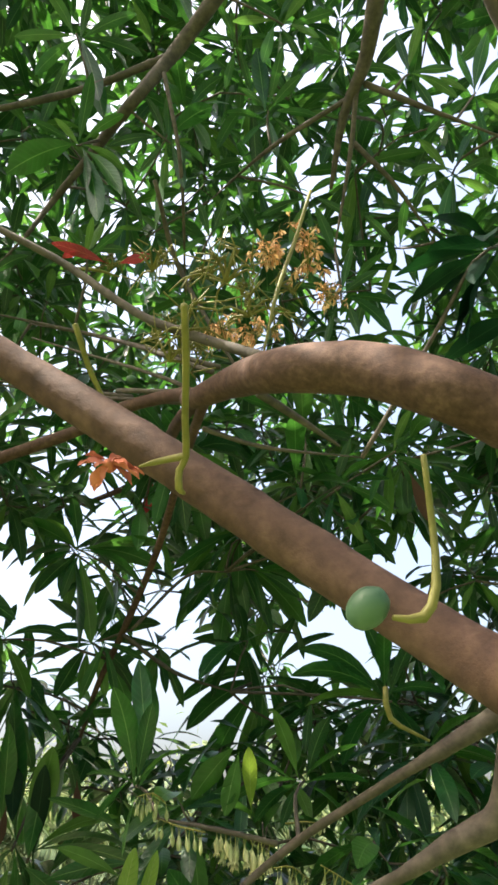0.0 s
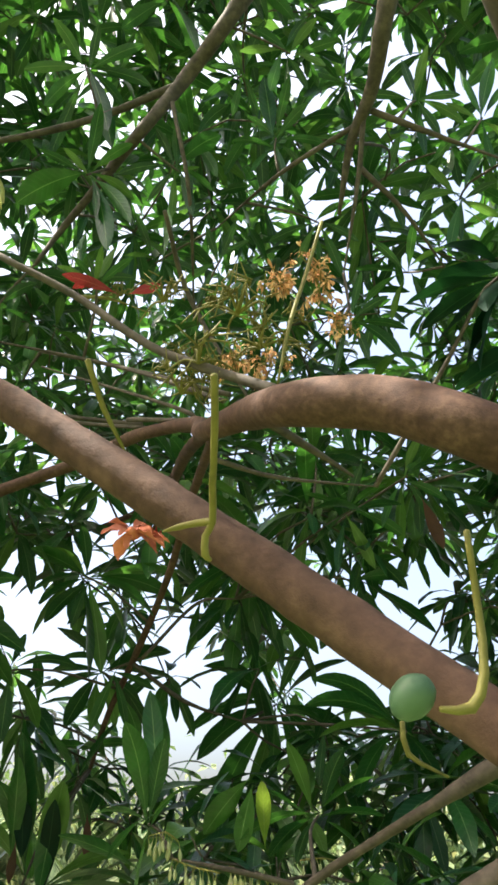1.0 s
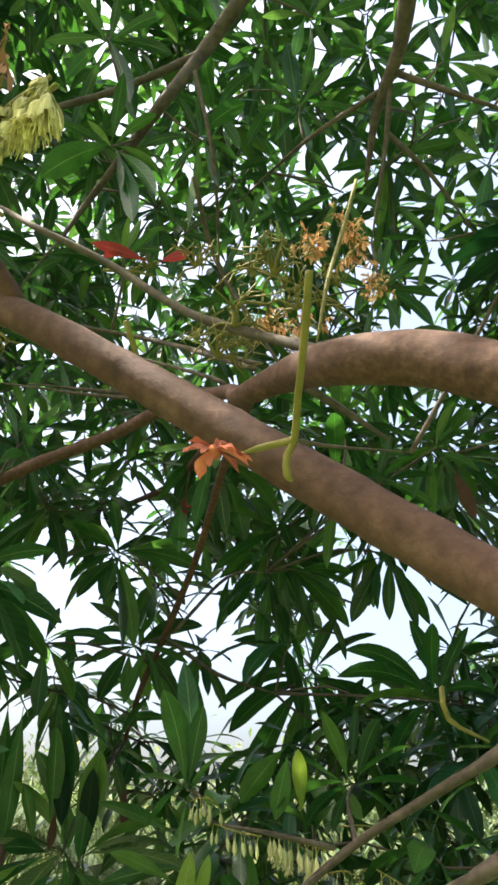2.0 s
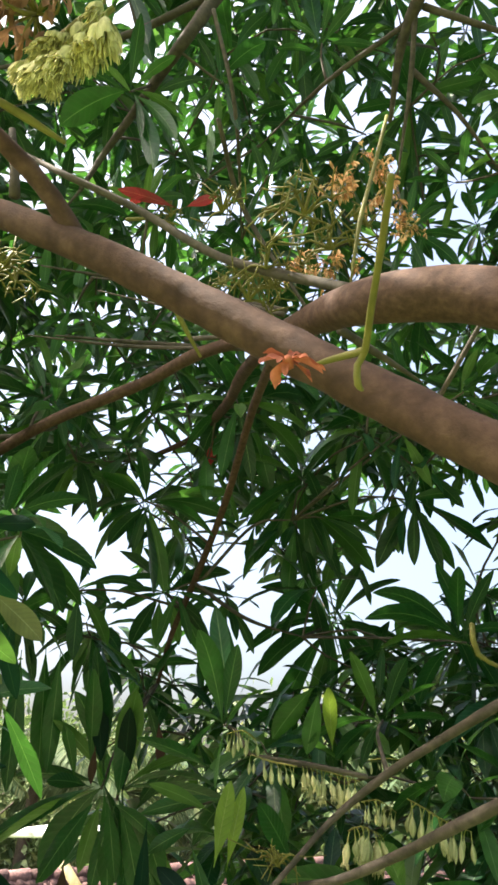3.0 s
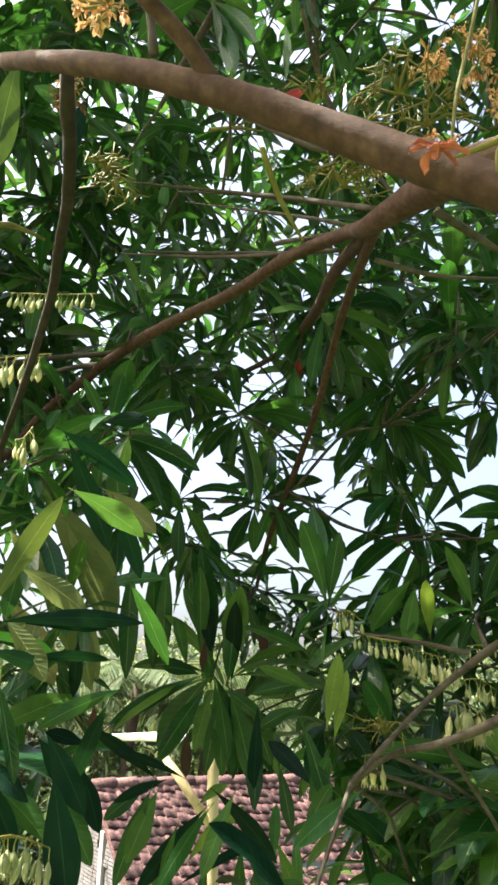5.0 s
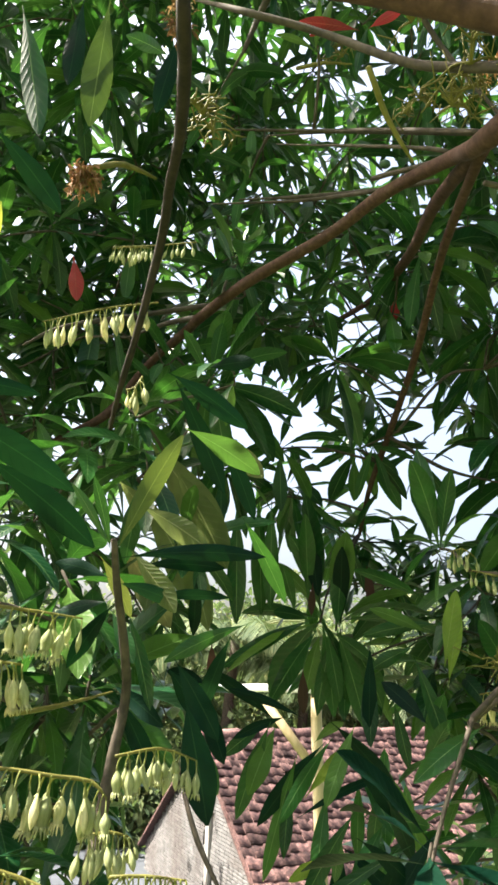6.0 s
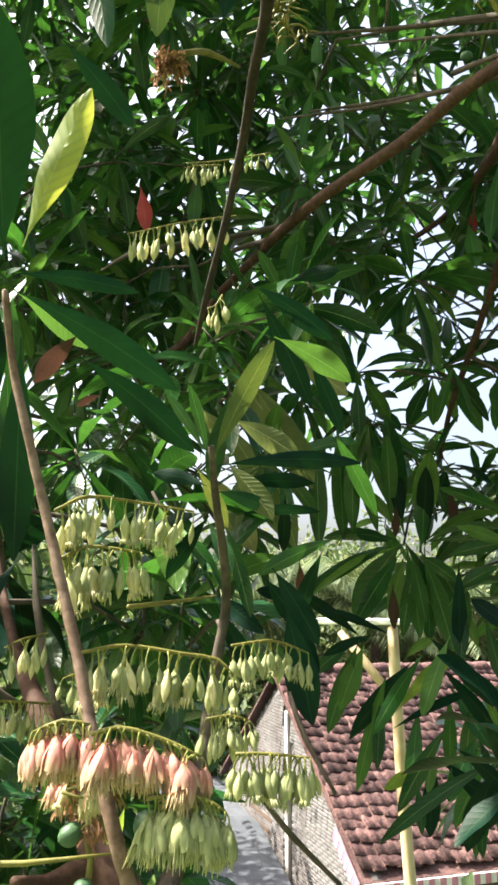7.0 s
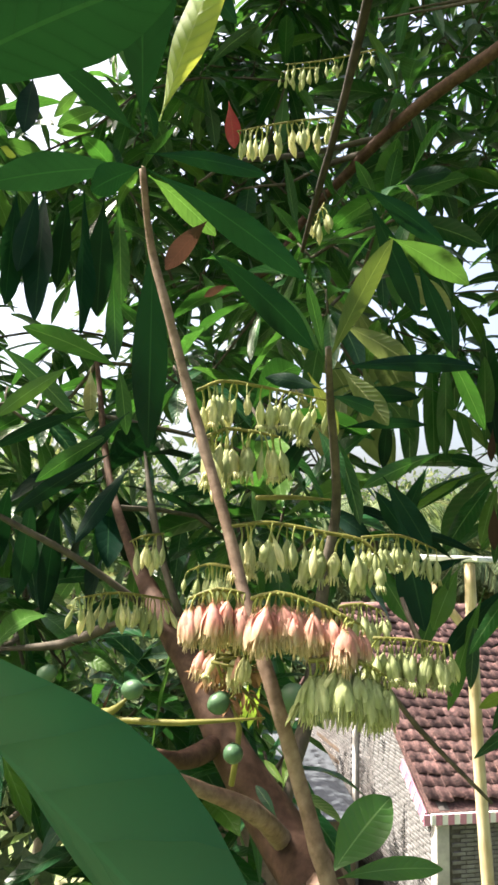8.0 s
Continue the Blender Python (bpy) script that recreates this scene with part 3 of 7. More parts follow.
rng = np.random.default_rng(11)
for k in range(44):
    az = radians(-28 + k * 2.05 + rng.uniform(-1.0, 1.0))
    d = clear_of_house(az, rng.uniform(20, 38))
    far_tree((-math.sin(az) * d, math.cos(az) * d, 0), rng.uniform(5.2, 7.4) * (0.75 + d / 75), rng.uniform(4.0, 6.5), 100 + k, "leafy pale green tree in the sun beyond the house")
for k in range(16):
    az = radians(-22 + k * 5.2 + rng.uniform(-1.5, 1.5))
    d = clear_of_house(az, rng.uniform(13.5, 17) if -10 < -22 + k * 5.2 < 47 else rng.uniform(6, 9))
    far_tree((-math.sin(az) * d, math.cos(az) * d, 0), rng.uniform(3.2, 4.6), rng.uniform(2.6, 4.0), 150 + k, "rounded light green shrub in the sun by the house")
# an added tree, set sunward of the gable to throw shade on it
for k, (x, y, h, w) in enumerate(((-7.9, 8.4, 7.2, 3.6),)):
    far_tree((x, y, 0), h, w, 180 + k, "leafy green tree added to shade the gable")
for k, (az, d, h) in enumerate(((9, 15, 4.9), (14.5, 14, 5.0), (20, 17, 5.6), (3, 19, 5.6), (27, 18, 5.2), (-6, 18, 5.4))):
    az = radians(az)
    d = clear_of_house(az, d)
    palm((-math.sin(az) * d, math.cos(az) * d, 0), h, 300 + k)


# ---- the flowering trees ----
tree_a = thing("flowering_tree", (1.45, 0.55, 0), "flowering tree with smooth brown limbs and whorled lance leaves", "tree", "flowering trees")
tree_b = thing("flowering_tree", (-0.364, 0.690, 0.000), "younger flowering tree with hanging pale flower racemes", "tree", "flowering trees")

limb("trunk", [(1.45, 0.55, -0.05), (1.42, 0.56, 1.6), (1.36, 0.58, 3.2), (1.131, 0.580, 4.456), (0.899, 0.590, 5.007)], [0.14, 0.12, 0.1, 0.085, 0.06], tree_a, None, "", 18, 0.08, 0.1, 0.5, 3)
# the near limb that crosses the view, and its side twig
limb("limb", [(1.050, 0.600, 4.900), (0.550, 0.470, 4.910), (0.300, 0.330, 4.935), (0.185, 0.272, 4.988), (0.120, 0.272, 5.049), (0.090, 0.293, 5.078), (0.050, 0.313, 5.114), (0.000, 0.329, 5.155), (-0.050, 0.338, 5.193), (-0.100, 0.342, 5.228), (-0.150, 0.345, 5.261), (-0.210, 0.352, 5.298), (-0.260, 0.363, 5.329), (-0.310, 0.383, 5.364), (-0.360, 0.414, 5.408)],
     [0.0500, 0.0300, 0.0175, 0.0128, 0.0116, 0.0117, 0.0118, 0.0116, 0.0112, 0.0104, 0.0097, 0.0089, 0.0082, 0.0072, 0.0066], tree_a, None, "smooth pinkish brown limb close by", 20, 0.008, 0.09, 0.05, 21)
limb("twig", [(-0.163, 0.349, 5.271), (-0.176, 0.334, 5.292), (-0.195, 0.317, 5.310), (-0.217, 0.297, 5.324), (-0.248, 0.272, 5.341)], [0.0068, 0.0056, 0.0053, 0.0050, 0.004], tree_a, None, "", 12, 0.01, 0.08, 0.06, 22)
limb("twig", [(-0.206, 0.347, 5.309), (-0.208, 0.343, 5.330), (-0.211, 0.337, 5.354)], [0.0036, 0.0028, 0.0022], tree_a, TWIG, "", 8, 0.01, 0.08, 0.06, 45)
# the thick limb behind it, which forks
limb("limb", [(0.978, 0.581, 4.915), (0.517, 0.614, 5.208), (0.352, 0.612, 5.317), (0.266, 0.632, 5.389), (0.202, 0.631, 5.421), (0.130, 0.664, 5.468), (0.045, 0.704, 5.494), (-0.012, 0.790, 5.536), (-0.080, 0.900, 5.578), (-0.109, 1.059, 5.693), (-0.240, 1.232, 5.775), (-0.381, 1.365, 5.791), (-0.583, 1.435, 5.749), (-0.738, 1.514, 5.713), (-0.781, 1.552, 5.708), (-0.914, 1.594, 5.637), (-1.006, 1.582, 5.514), (-1.108, 1.511, 5.424)],
     [0.06, 0.045, 0.036, 0.0322, 0.0314, 0.0306, 0.0272, 0.0212, 0.0135, 0.0123, 0.0127, 0.0129, 0.0132, 0.0130, 0.0121, 0.0100, 0.012, 0.008], tree_a, None, "thick forked brown limb", 18, 0.015, 0.05, 0.14, 23)
limb("branch", [(-0.050, 0.940, 5.632), (-0.075, 1.041, 5.654), (-0.145, 1.412, 5.731), (-0.231, 1.724, 5.651), (-0.329, 1.926, 5.512), (-0.397, 2.009, 5.388), (-0.445, 2.095, 5.269)], [0.0107, 0.0092, 0.0090, 0.0088, 0.0087, 0.0072, 0.005], tree_a, None, "", 12, 0.02, 0.1, 0.08, 24)
limb("branch", [(-0.067, 0.980, 5.643), (-0.153, 1.333, 5.796), (-0.232, 1.674, 5.903), (-0.372, 2.045, 6.003), (-0.535, 2.144, 5.977)], [0.0115, 0.0132, 0.0134, 0.0100, 0.008], tree_a, None, "", 12, 0.02, 0.12, 0.08, 25)
# upper branches
limb("branch", [(0.024, 0.980, 7.107), (-0.096, 1.056, 6.908), (-0.206, 1.143, 6.803), (-0.314, 1.168, 6.608), (-0.473, 1.372, 6.643), (-0.571, 1.453, 6.580), (-0.613, 1.442, 6.448)], [0.03, 0.0205, 0.0185, 0.0143, 0.0116, 0.0089, 0.0059], tree_a, TWIG, "", 12, 0.025, 0.1, 0.1, 26)
limb("branch", [(0.316, 0.844, 6.864), (0.281, 0.946, 6.734), (0.265, 1.083, 6.672), (0.224, 1.190, 6.619), (0.199, 1.315, 6.497)], [0.032, 0.0217, 0.0176, 0.0124, 0.0047], tree_a, TWIG, "", 12, 0.025, 0.1, 0.1, 27)
limb("branch", [(0.143, 0.269, 5.943), (0.201, 0.359, 5.851), (0.240, 0.415, 5.793), (0.278, 0.458, 5.755), (0.339, 0.501, 5.658), (0.510, 0.580, 5.523), (0.899, 0.590, 5.007)], [0.008, 0.0148, 0.0151, 0.0162, 0.018, 0.026, 0.04], tree_a, TWIG, "", 12, 0.02, 0.1, 0.09, 40)
# lower branches with racemes
limb("branch", [(1.157, 0.580, 4.364), (0.580, 0.972, 5.302), (0.389, 1.161, 5.197), (0.259, 1.225, 5.125), (0.184, 1.310, 5.082), (0.095, 1.380, 5.029), (0.002, 1.397, 4.960), (-0.070, 1.343, 4.893), (-0.145, 1.309, 4.817)], [0.05, 0.03, 0.018, 0.0084, 0.0076, 0.0070, 0.0056, 0.0044, 0.005], tree_a, TWIG, "", 12, 0.02, 0.1, 0.08, 28)
limb("branch", [(1.3, 0.6, 4.0), (0.466, 0.861, 5.111), (0.312, 1.019, 5.046), (0.210, 1.096, 4.988), (0.150, 1.193, 4.951), (0.085, 1.272, 4.914), (0.004, 1.318, 4.880), (-0.081, 1.406, 4.856), (-0.157, 1.493, 4.799)], [0.05, 0.03, 0.018, 0.0085, 0.0081, 0.0074, 0.0067, 0.0050, 0.005], tree_a, TWIG, "", 12, 0.02, 0.1, 0.08, 29)


def twig(points, w0, w1, parent, material=None, seed=0, name="twig", label=""):
    n = len(points)
    return limb(name, points, [(w0 + (w1 - w0) * i / (n - 1)) * (1 if i < n - 1 else 0.45) for i in range(n)], parent, material or TWIG, label, 8, 0.02, 0.12, 0.07, seed)


twig([(0.029, 0.732, 5.530), (-0.080, 0.795, 5.617), (-0.161, 0.827, 5.680), (-0.282, 0.844, 5.787), (-0.400, 0.833, 5.854), (-0.507, 0.878, 5.965)], 0.0072, 0.0053, tree_a, None, 400)
twig([(-0.224, 1.162, 6.813), (-0.423, 1.185, 6.715), (-0.634, 1.176, 6.614), (-0.836, 1.225, 6.655)], 0.0109, 0.0070, tree_a, None, 401)
twig([(0.270, 1.128, 6.653), (0.399, 1.145, 6.597), (0.592, 1.179, 6.532)], 0.0086, 0.0055, tree_a, None, 402)
twig([(0.224, 1.164, 6.639), (0.044, 1.254, 6.576), (-0.134, 1.503, 6.652)], 0.0070, 0.0039, tree_a, None, 403)
twig([(0.251, 1.141, 6.650), (0.237, 1.223, 6.504), (0.205, 1.347, 6.322)], 0.0070, 0.0047, tree_a, None, 404)
twig([(0.245, 1.226, 6.569), (0.359, 1.288, 6.479), (0.475, 1.400, 6.399)], 0.0078, 0.0039, tree_a, None, 405)
twig([(-0.227, 1.136, 6.703), (-0.178, 1.232, 6.466), (-0.184, 1.539, 6.343)], 0.0055, 0.0047, tree_a, None, 406)
twig([(-0.261, 1.219, 5.803), (-0.119, 1.086, 5.729), (-0.458, 1.232, 5.943)], 0.0051, 0.0036, tree_a, None, 407)
twig([(0.019, 0.877, 5.576), (0.081, 0.938, 5.570), (0.145, 0.993, 5.557)], 0.0070, 0.0043, tree_a, None, 408)
twig([(-0.067, 0.988, 5.582), (0.033, 1.051, 5.585), (0.200, 1.123, 5.608)], 0.0043, 0.0028, tree_a, None, 409)
twig([(-0.168, 0.896, 6.032), (-0.135, 1.043, 5.969), (-0.019, 1.082, 5.759)], 0.0041, 0.0061, tree_a, None, 410)
twig([(-0.137, 1.264, 5.806), (-0.411, 1.359, 5.886), (-0.660, 1.383, 5.941)], 0.0049, 0.0038, tree_a, None, 411)
twig([(-0.065, 1.101, 5.769), (-0.283, 1.256, 5.956), (-0.511, 1.344, 6.070)], 0.0055, 0.0038, tree_a, None, 412)
twig([(-0.735, 1.514, 5.717), (-0.830, 1.536, 5.725), (-0.951, 1.551, 5.708)], 0.0085, 0.0050, tree_a, None, 413)
twig([(-0.683, 1.519, 5.750), (-0.836, 1.419, 5.691), (-0.824, 1.078, 5.490), (-0.864, 1.013, 5.427)], 0.0075, 0.0038, tree_a, None, 414)
twig([(-0.305, 1.925, 5.518), (-0.174, 1.964, 5.679), (-0.066, 1.966, 5.695)], 0.0055, 0.0039, tree_a, None, 415)
twig([(-0.328, 1.927, 5.504), (-0.192, 1.991, 5.423), (-0.043, 2.043, 5.385)], 0.0062, 0.0047, tree_a, None, 416)
twig([(0.058, 1.347, 5.023), (-0.036, 1.326, 5.040), (-0.134, 1.333, 5.055)], 0.0046, 0.0036, tree_a, None, 417)
twig([(-0.060, 1.216, 5.862), (-0.336, 1.284, 5.990), (-0.598, 1.252, 6.032)], 0.0059, 0.0041, tree_a, None, 418)
twig([(-0.263, 1.378, 5.893), (-0.431, 1.390, 5.920), (-0.588, 1.367, 5.927)], 0.0059, 0.0041, tree_a, None, 419)

# the younger tree: stem, near shoot, side shoots
limb("trunk", [(-0.364, 0.690, 0.000), (-0.374, 0.670, 2.200), (-0.390, 0.640, 3.900), (-0.429, 0.638, 4.342), (-0.467, 0.650, 4.486), (-0.532, 0.700, 4.521), (-0.584, 0.700, 4.581), (-0.652, 0.724, 4.656), (-0.716, 0.745, 4.717), (-0.806, 0.792, 4.800), (-0.896, 0.852, 4.907), (-0.968, 0.898, 5.086)],
     [0.045, 0.036, 0.032, 0.030, 0.0279, 0.0250, 0.0209, 0.0164, 0.0140, 0.0066, 0.0051, 0.004], tree_b, None, "", 16, 0.02, 0.1, 0.1, 31)
limb("shoot", [(-0.371, 0.493, 4.525), (-0.387, 0.459, 4.595), (-0.403, 0.453, 4.647), (-0.414, 0.440, 4.696), (-0.428, 0.441, 4.730), (-0.446, 0.448, 4.768), (-0.460, 0.452, 4.804), (-0.483, 0.456, 4.860), (-0.502, 0.457, 4.911), (-0.519, 0.450, 4.972), (-0.534, 0.447, 5.023), (-0.533, 0.431, 5.076)],
     [0.012, 0.0057, 0.0049, 0.0048, 0.0045, 0.0042, 0.0039, 0.0038, 0.0037, 0.0035, 0.0031, 0.0025], tree_b, PALE_BARK, "pale brown flowering shoot", 12, 0.008, 0.2, 0.07, 32)
limb("branch", [(-0.376, 0.509, 4.516), (-0.428, 0.584, 4.513), (-0.477, 0.656, 4.505)], [0.014, 0.014, 0.014], tree_b, PALE_BARK, "", 10, 0.02, 0.1, 0.08, 33)
limb("branch", [(-0.485, 0.700, 4.470), (-0.518, 0.684, 4.518), (-0.504, 0.586, 4.579), (-0.526, 0.532, 4.608), (-0.540, 0.489, 4.631), (-0.573, 0.488, 4.646), (-0.601, 0.483, 4.660)], [0.012, 0.0105, 0.0079, 0.0059, 0.0047, 0.0036, 0.003], tree_b, PALE_BARK, "", 12, 0.012, 0.1, 0.05, 34)
limb("branch", [(-0.606, 0.709, 4.597), (-0.602, 0.635, 4.595), (-0.597, 0.571, 4.615)], [0.0114, 0.0094, 0.0040], tree_b, None, "", 10, 0.015, 0.1, 0.06, 35)
limb("shoot", [(-0.566, 0.830, 4.591), (-0.580, 0.896, 4.693), (-0.573, 0.908, 4.778), (-0.561, 0.908, 4.848), (-0.543, 0.856, 4.914), (-0.527, 0.799, 4.972), (-0.510, 0.751, 5.019)], [0.009, 0.0086, 0.0073, 0.0065, 0.0056, 0.0047, 0.0036], tree_b, TWIG, "", 10, 0.012, 0.12, 0.05, 37)
limb("shoot", [(-0.566, 0.830, 4.591), (-0.550, 0.739, 4.549), (-0.542, 0.709, 4.521)], [0.009, 0.011, 0.012], tree_b, TWIG, "", 10, 0.02, 0.1, 0.05, 38)
limb("shoot", [(-0.300, 0.406, 5.381), (-0.309, 0.431, 5.364), (-0.328, 0.477, 5.374), (-0.364, 0.552, 5.379), (-0.411, 0.633, 5.389), (-0.456, 0.715, 5.390), (-0.496, 0.765, 5.340), (-0.529, 0.802, 5.298), (-0.571, 0.847, 5.247), (-0.617, 0.911, 5.215)], [0.0058, 0.0062, 0.0062, 0.0058, 0.0058, 0.0056, 0.0052, 0.0048, 0.0044, 0.003], tree_a, SHADED_BARK, "dark hanging shoot", 10, 0.012, 0.12, 0.06, 39)
twig([(-0.685, 0.739, 4.717), (-0.717, 0.748, 4.773), (-0.750, 0.764, 4.842), (-0.788, 0.795, 4.919)], 0.0049, 0.0043, tree_b, None, 500)
twig([(-0.741, 0.741, 4.726), (-0.800, 0.683, 4.780), (-0.843, 0.623, 4.817), (-0.876, 0.586, 4.843)], 0.0047, 0.0032, tree_b, None, 501)
twig([(-0.751, 0.692, 4.703), (-0.802, 0.676, 4.681), (-0.878, 0.655, 4.671)], 0.0063, 0.0049, tree_b, None, 502)
twig([(-0.694, 0.731, 4.697), (-0.726, 0.711, 4.712), (-0.751, 0.692, 4.703)], 0.0070, 0.0063, tree_b, None, 503)
twig([(-0.433, 0.678, 4.690), (-0.405, 0.726, 4.632), (-0.348, 0.770, 4.564)], 0.0020, 0.0037, tree_b, None, 504)
twig([(-0.473, 0.903, 4.741), (-0.448, 0.889, 4.693), (-0.411, 0.886, 4.636)], 0.0027, 0.0047, tree_b, None, 505)
twig([(-0.727, 1.227, 5.227), (-0.726, 1.342, 5.310), (-0.708, 1.433, 5.402)], 0.0036, 0.0041, tree_b, None, 506)


# ---- leaves ----
def sprig(at, axis, count, length, spread, droop, parent, seed, back=0.25, sep=False, young=0.0, toward=None, material=None):
    """A leafy tip as a part; sep: with every leaf an object of its own."""
    rng = np.random.default_rng(seed)
    at, ax = Vector(at), Vector(axis).normalized()
    root = Vector(toward) if toward else at - ax * back + Vector((rng.uniform(-0.05, 0.05), rng.uniform(-0.05, 0.05), -0.02))
    if toward is None:
        net = np.array(NODES)
        d = np.linalg.norm(net - np.array(at), axis=1) + 0.3 * np.maximum(0, net[:, 2] - at.z)
        root = Vector(net[int(np.argmin(np.where(d < 0.1, 9, d)))])
    far = (root - at).length
    low = at - ax * min(0.1, far * 0.4)
    w = 0.003 + 0.002 * min(1.0, far)
    tv = tube_arrays([root, root.lerp(low, 0.55) + Vector(rng.normal(0, 0.03 * far, 3)) + Vector((0, 0, 0.05 * far)), low, at], [w * 1.2, w, w * 0.85, 0.0026], 7, 0.04, 0.1, 0.08, seed)
    b, w, ln, wd, dr, ro = whorl_leaves(rng, at, ax, count, length, spread, droop, (0.21, 0.28))
    if sep:
        stem = part_mesh("sprig", raw_mesh("sprig", tv[0] - np.array(at), tv[1]), TWIG, parent, at=at)
        scene.view_layers[0].update()
        for i in range(count):
            v, f, u = leaf_arrays(b[i:i + 1], w[i:i + 1], ln[i:i + 1], wd[i:i + 1], dr[i:i + 1], ro[i:i + 1], 10)
            mat = material or (LEAF_YOUNG if rng.random() < young else LEAF)
            part_mesh("leaf", raw_mesh("leaf", v - b[i], f, u), mat, stem, at=Vector(b[i]))
    else:
        stem = part_mesh("sprig", raw_mesh("sprig", tv[0] - np.array(at), tv[1]), TWIG, parent, at=at)
        scene.view_layers[0].update()
        v, f, u = leaf_arrays(b, w, ln, wd, dr, ro, 7)
        part_mesh("leaves", raw_mesh("leaves", v - np.array(at), f, u), material or LEAF, stem, at=at)
    return stem


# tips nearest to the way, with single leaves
sprig((-0.207, 1.165, 4.660), (0.2, -0.1, 0.8), 9, 0.2, (50, 130), 0.6, tree_a, 905, 0.2, True, 0.0, None, LEAF_SHADED)
sprig((0.457, 0.979, 5.975), (0.3, 0.1, 0.3), 11, 0.2, (70, 150), 0.9, tree_a, 906, 0.2, True, 0.0, None, LEAF_SHADED)
sprig((-0.791, 1.096, 5.038), (-0.2, -0.1, 0.5), 9, 0.2, (70, 150), 0.8, tree_b, 908, 0.2, True, 0.0, None, None)
# single large leaves, from stalk to tip
def single_leaf(at, tip, rel, material, roll, parent, label=""):
    d = np.array(tip) - np.array(at)
    L = float(np.linalg.norm(d))
    v, f, u = leaf_arrays([at], [d + np.array([0, 0, 0.12 * L])], L, L * rel, 0.3, roll, 18, 0.26, 0.12)
    return part_mesh("leaf", raw_mesh("leaf", v - np.array(at), f, u), material, parent, label, at=Vector(at))


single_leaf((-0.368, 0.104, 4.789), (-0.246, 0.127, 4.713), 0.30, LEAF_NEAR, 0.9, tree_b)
single_leaf((-0.430, 0.161, 4.935), (-0.321, 0.174, 4.958), 0.30, LEAF_SHADED, 0.6, tree_b)
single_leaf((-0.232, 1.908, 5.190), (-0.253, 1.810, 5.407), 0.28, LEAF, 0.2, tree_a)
single_leaf((0.442, 0.945, 5.942), (0.353, 1.020, 5.788), 0.26, LEAF_SHADED, 0.3, tree_a)
single_leaf((0.439, 0.953, 5.936), (0.300, 1.004, 5.826), 0.22, LEAF_SHADED, 0.4, tree_a)
single_leaf((0.337, 1.090, 5.773), (0.428, 0.953, 5.785), 0.26, LEAF_SHADED, 0.4, tree_a)

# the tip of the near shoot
single_leaf((-0.521, 0.414, 5.092), (-0.461, 0.320, 5.219), 0.29, LEAF_SHADED, 0.02, tree_b)
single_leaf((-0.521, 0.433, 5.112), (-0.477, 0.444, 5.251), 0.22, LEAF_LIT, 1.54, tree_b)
single_leaf((-0.542, 0.434, 5.107), (-0.582, 0.382, 5.150), 0.25, LEAF_SHADED, -0.73, tree_b)
single_leaf((-0.545, 0.437, 5.081), (-0.618, 0.357, 5.050), 0.25, LEAF_SHADED, -0.80, tree_b)
single_leaf((-0.511, 0.402, 5.056), (-0.531, 0.373, 5.030), 0.50, LEAF_SHADED, -0.95, tree_b, "small grey-green leaf")
single_leaf((-0.549, 0.454, 5.104), (-0.484, 0.544, 5.119), 0.15, LEAF_SHADED, 1.39, tree_b)
single_leaf((-0.542, 0.449, 5.086), (-0.466, 0.591, 5.039), 0.17, LEAF_SHADED, 1.19, tree_b)
single_leaf((-0.562, 0.568, 5.072), (-0.504, 0.702, 5.006), 0.20, LEAF_SHADED, 1.16, tree_b)
single_leaf((-0.557, 0.480, 5.059), (-0.582, 0.522, 4.876), 0.16, LEAF_SHADED, 0.19, tree_b)
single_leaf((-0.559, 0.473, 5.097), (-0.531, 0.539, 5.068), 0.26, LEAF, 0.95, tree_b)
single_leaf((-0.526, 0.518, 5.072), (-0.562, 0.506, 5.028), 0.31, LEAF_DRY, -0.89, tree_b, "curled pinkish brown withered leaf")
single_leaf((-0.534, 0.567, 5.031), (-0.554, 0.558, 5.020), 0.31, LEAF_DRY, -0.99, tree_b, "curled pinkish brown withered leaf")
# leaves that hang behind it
single_leaf((-0.913, 0.656, 5.258), (-0.916, 0.654, 5.095), 0.26, LEAF_SHADED, -1.55, tree_b)
single_leaf((-0.873, 0.656, 5.249), (-0.894, 0.650, 5.135), 0.25, LEAF_SHADED, -1.07, tree_b)
single_leaf((-0.901, 0.694, 5.274), (-0.884, 0.676, 5.077), 0.20, LEAF_SHADED, -0.40, tree_b)
single_leaf((-0.854, 0.688, 5.256), (-0.913, 0.740, 5.147), 0.21, LEAF_SHADED, 0.07, tree_b)
single_leaf((-0.835, 0.698, 5.256), (-0.829, 0.701, 5.059), 0.23, LEAF_SHADED, -1.36, tree_b)
single_leaf((-0.825, 0.726, 5.260), (-0.877, 0.786, 5.116), 0.26, LEAF_SHADED, 0.36, tree_b)
single_leaf((-0.827, 0.758, 5.271), (-0.856, 0.813, 5.138), 0.18, LEAF, 0.09, tree_b)
single_leaf((-0.870, 0.806, 5.189), (-0.872, 0.827, 5.060), 0.20, LEAF, 0.72, tree_b)
single_leaf((-0.993, 0.743, 5.498), (-0.969, 0.710, 5.380), 0.27, LEAF_SHADED, 0.32, tree_b)
single_leaf((-0.914, 0.800, 5.416), (-0.947, 0.750, 5.399), 0.31, LEAF, -0.71, tree_b)
single_leaf((-0.909, 0.817, 5.466), (-0.940, 0.744, 5.403), 0.25, LEAF, -1.09, tree_b)
single_leaf((-0.958, 0.816, 5.519), (-1.039, 0.835, 5.499), 0.23, LEAF, -0.88, tree_b)
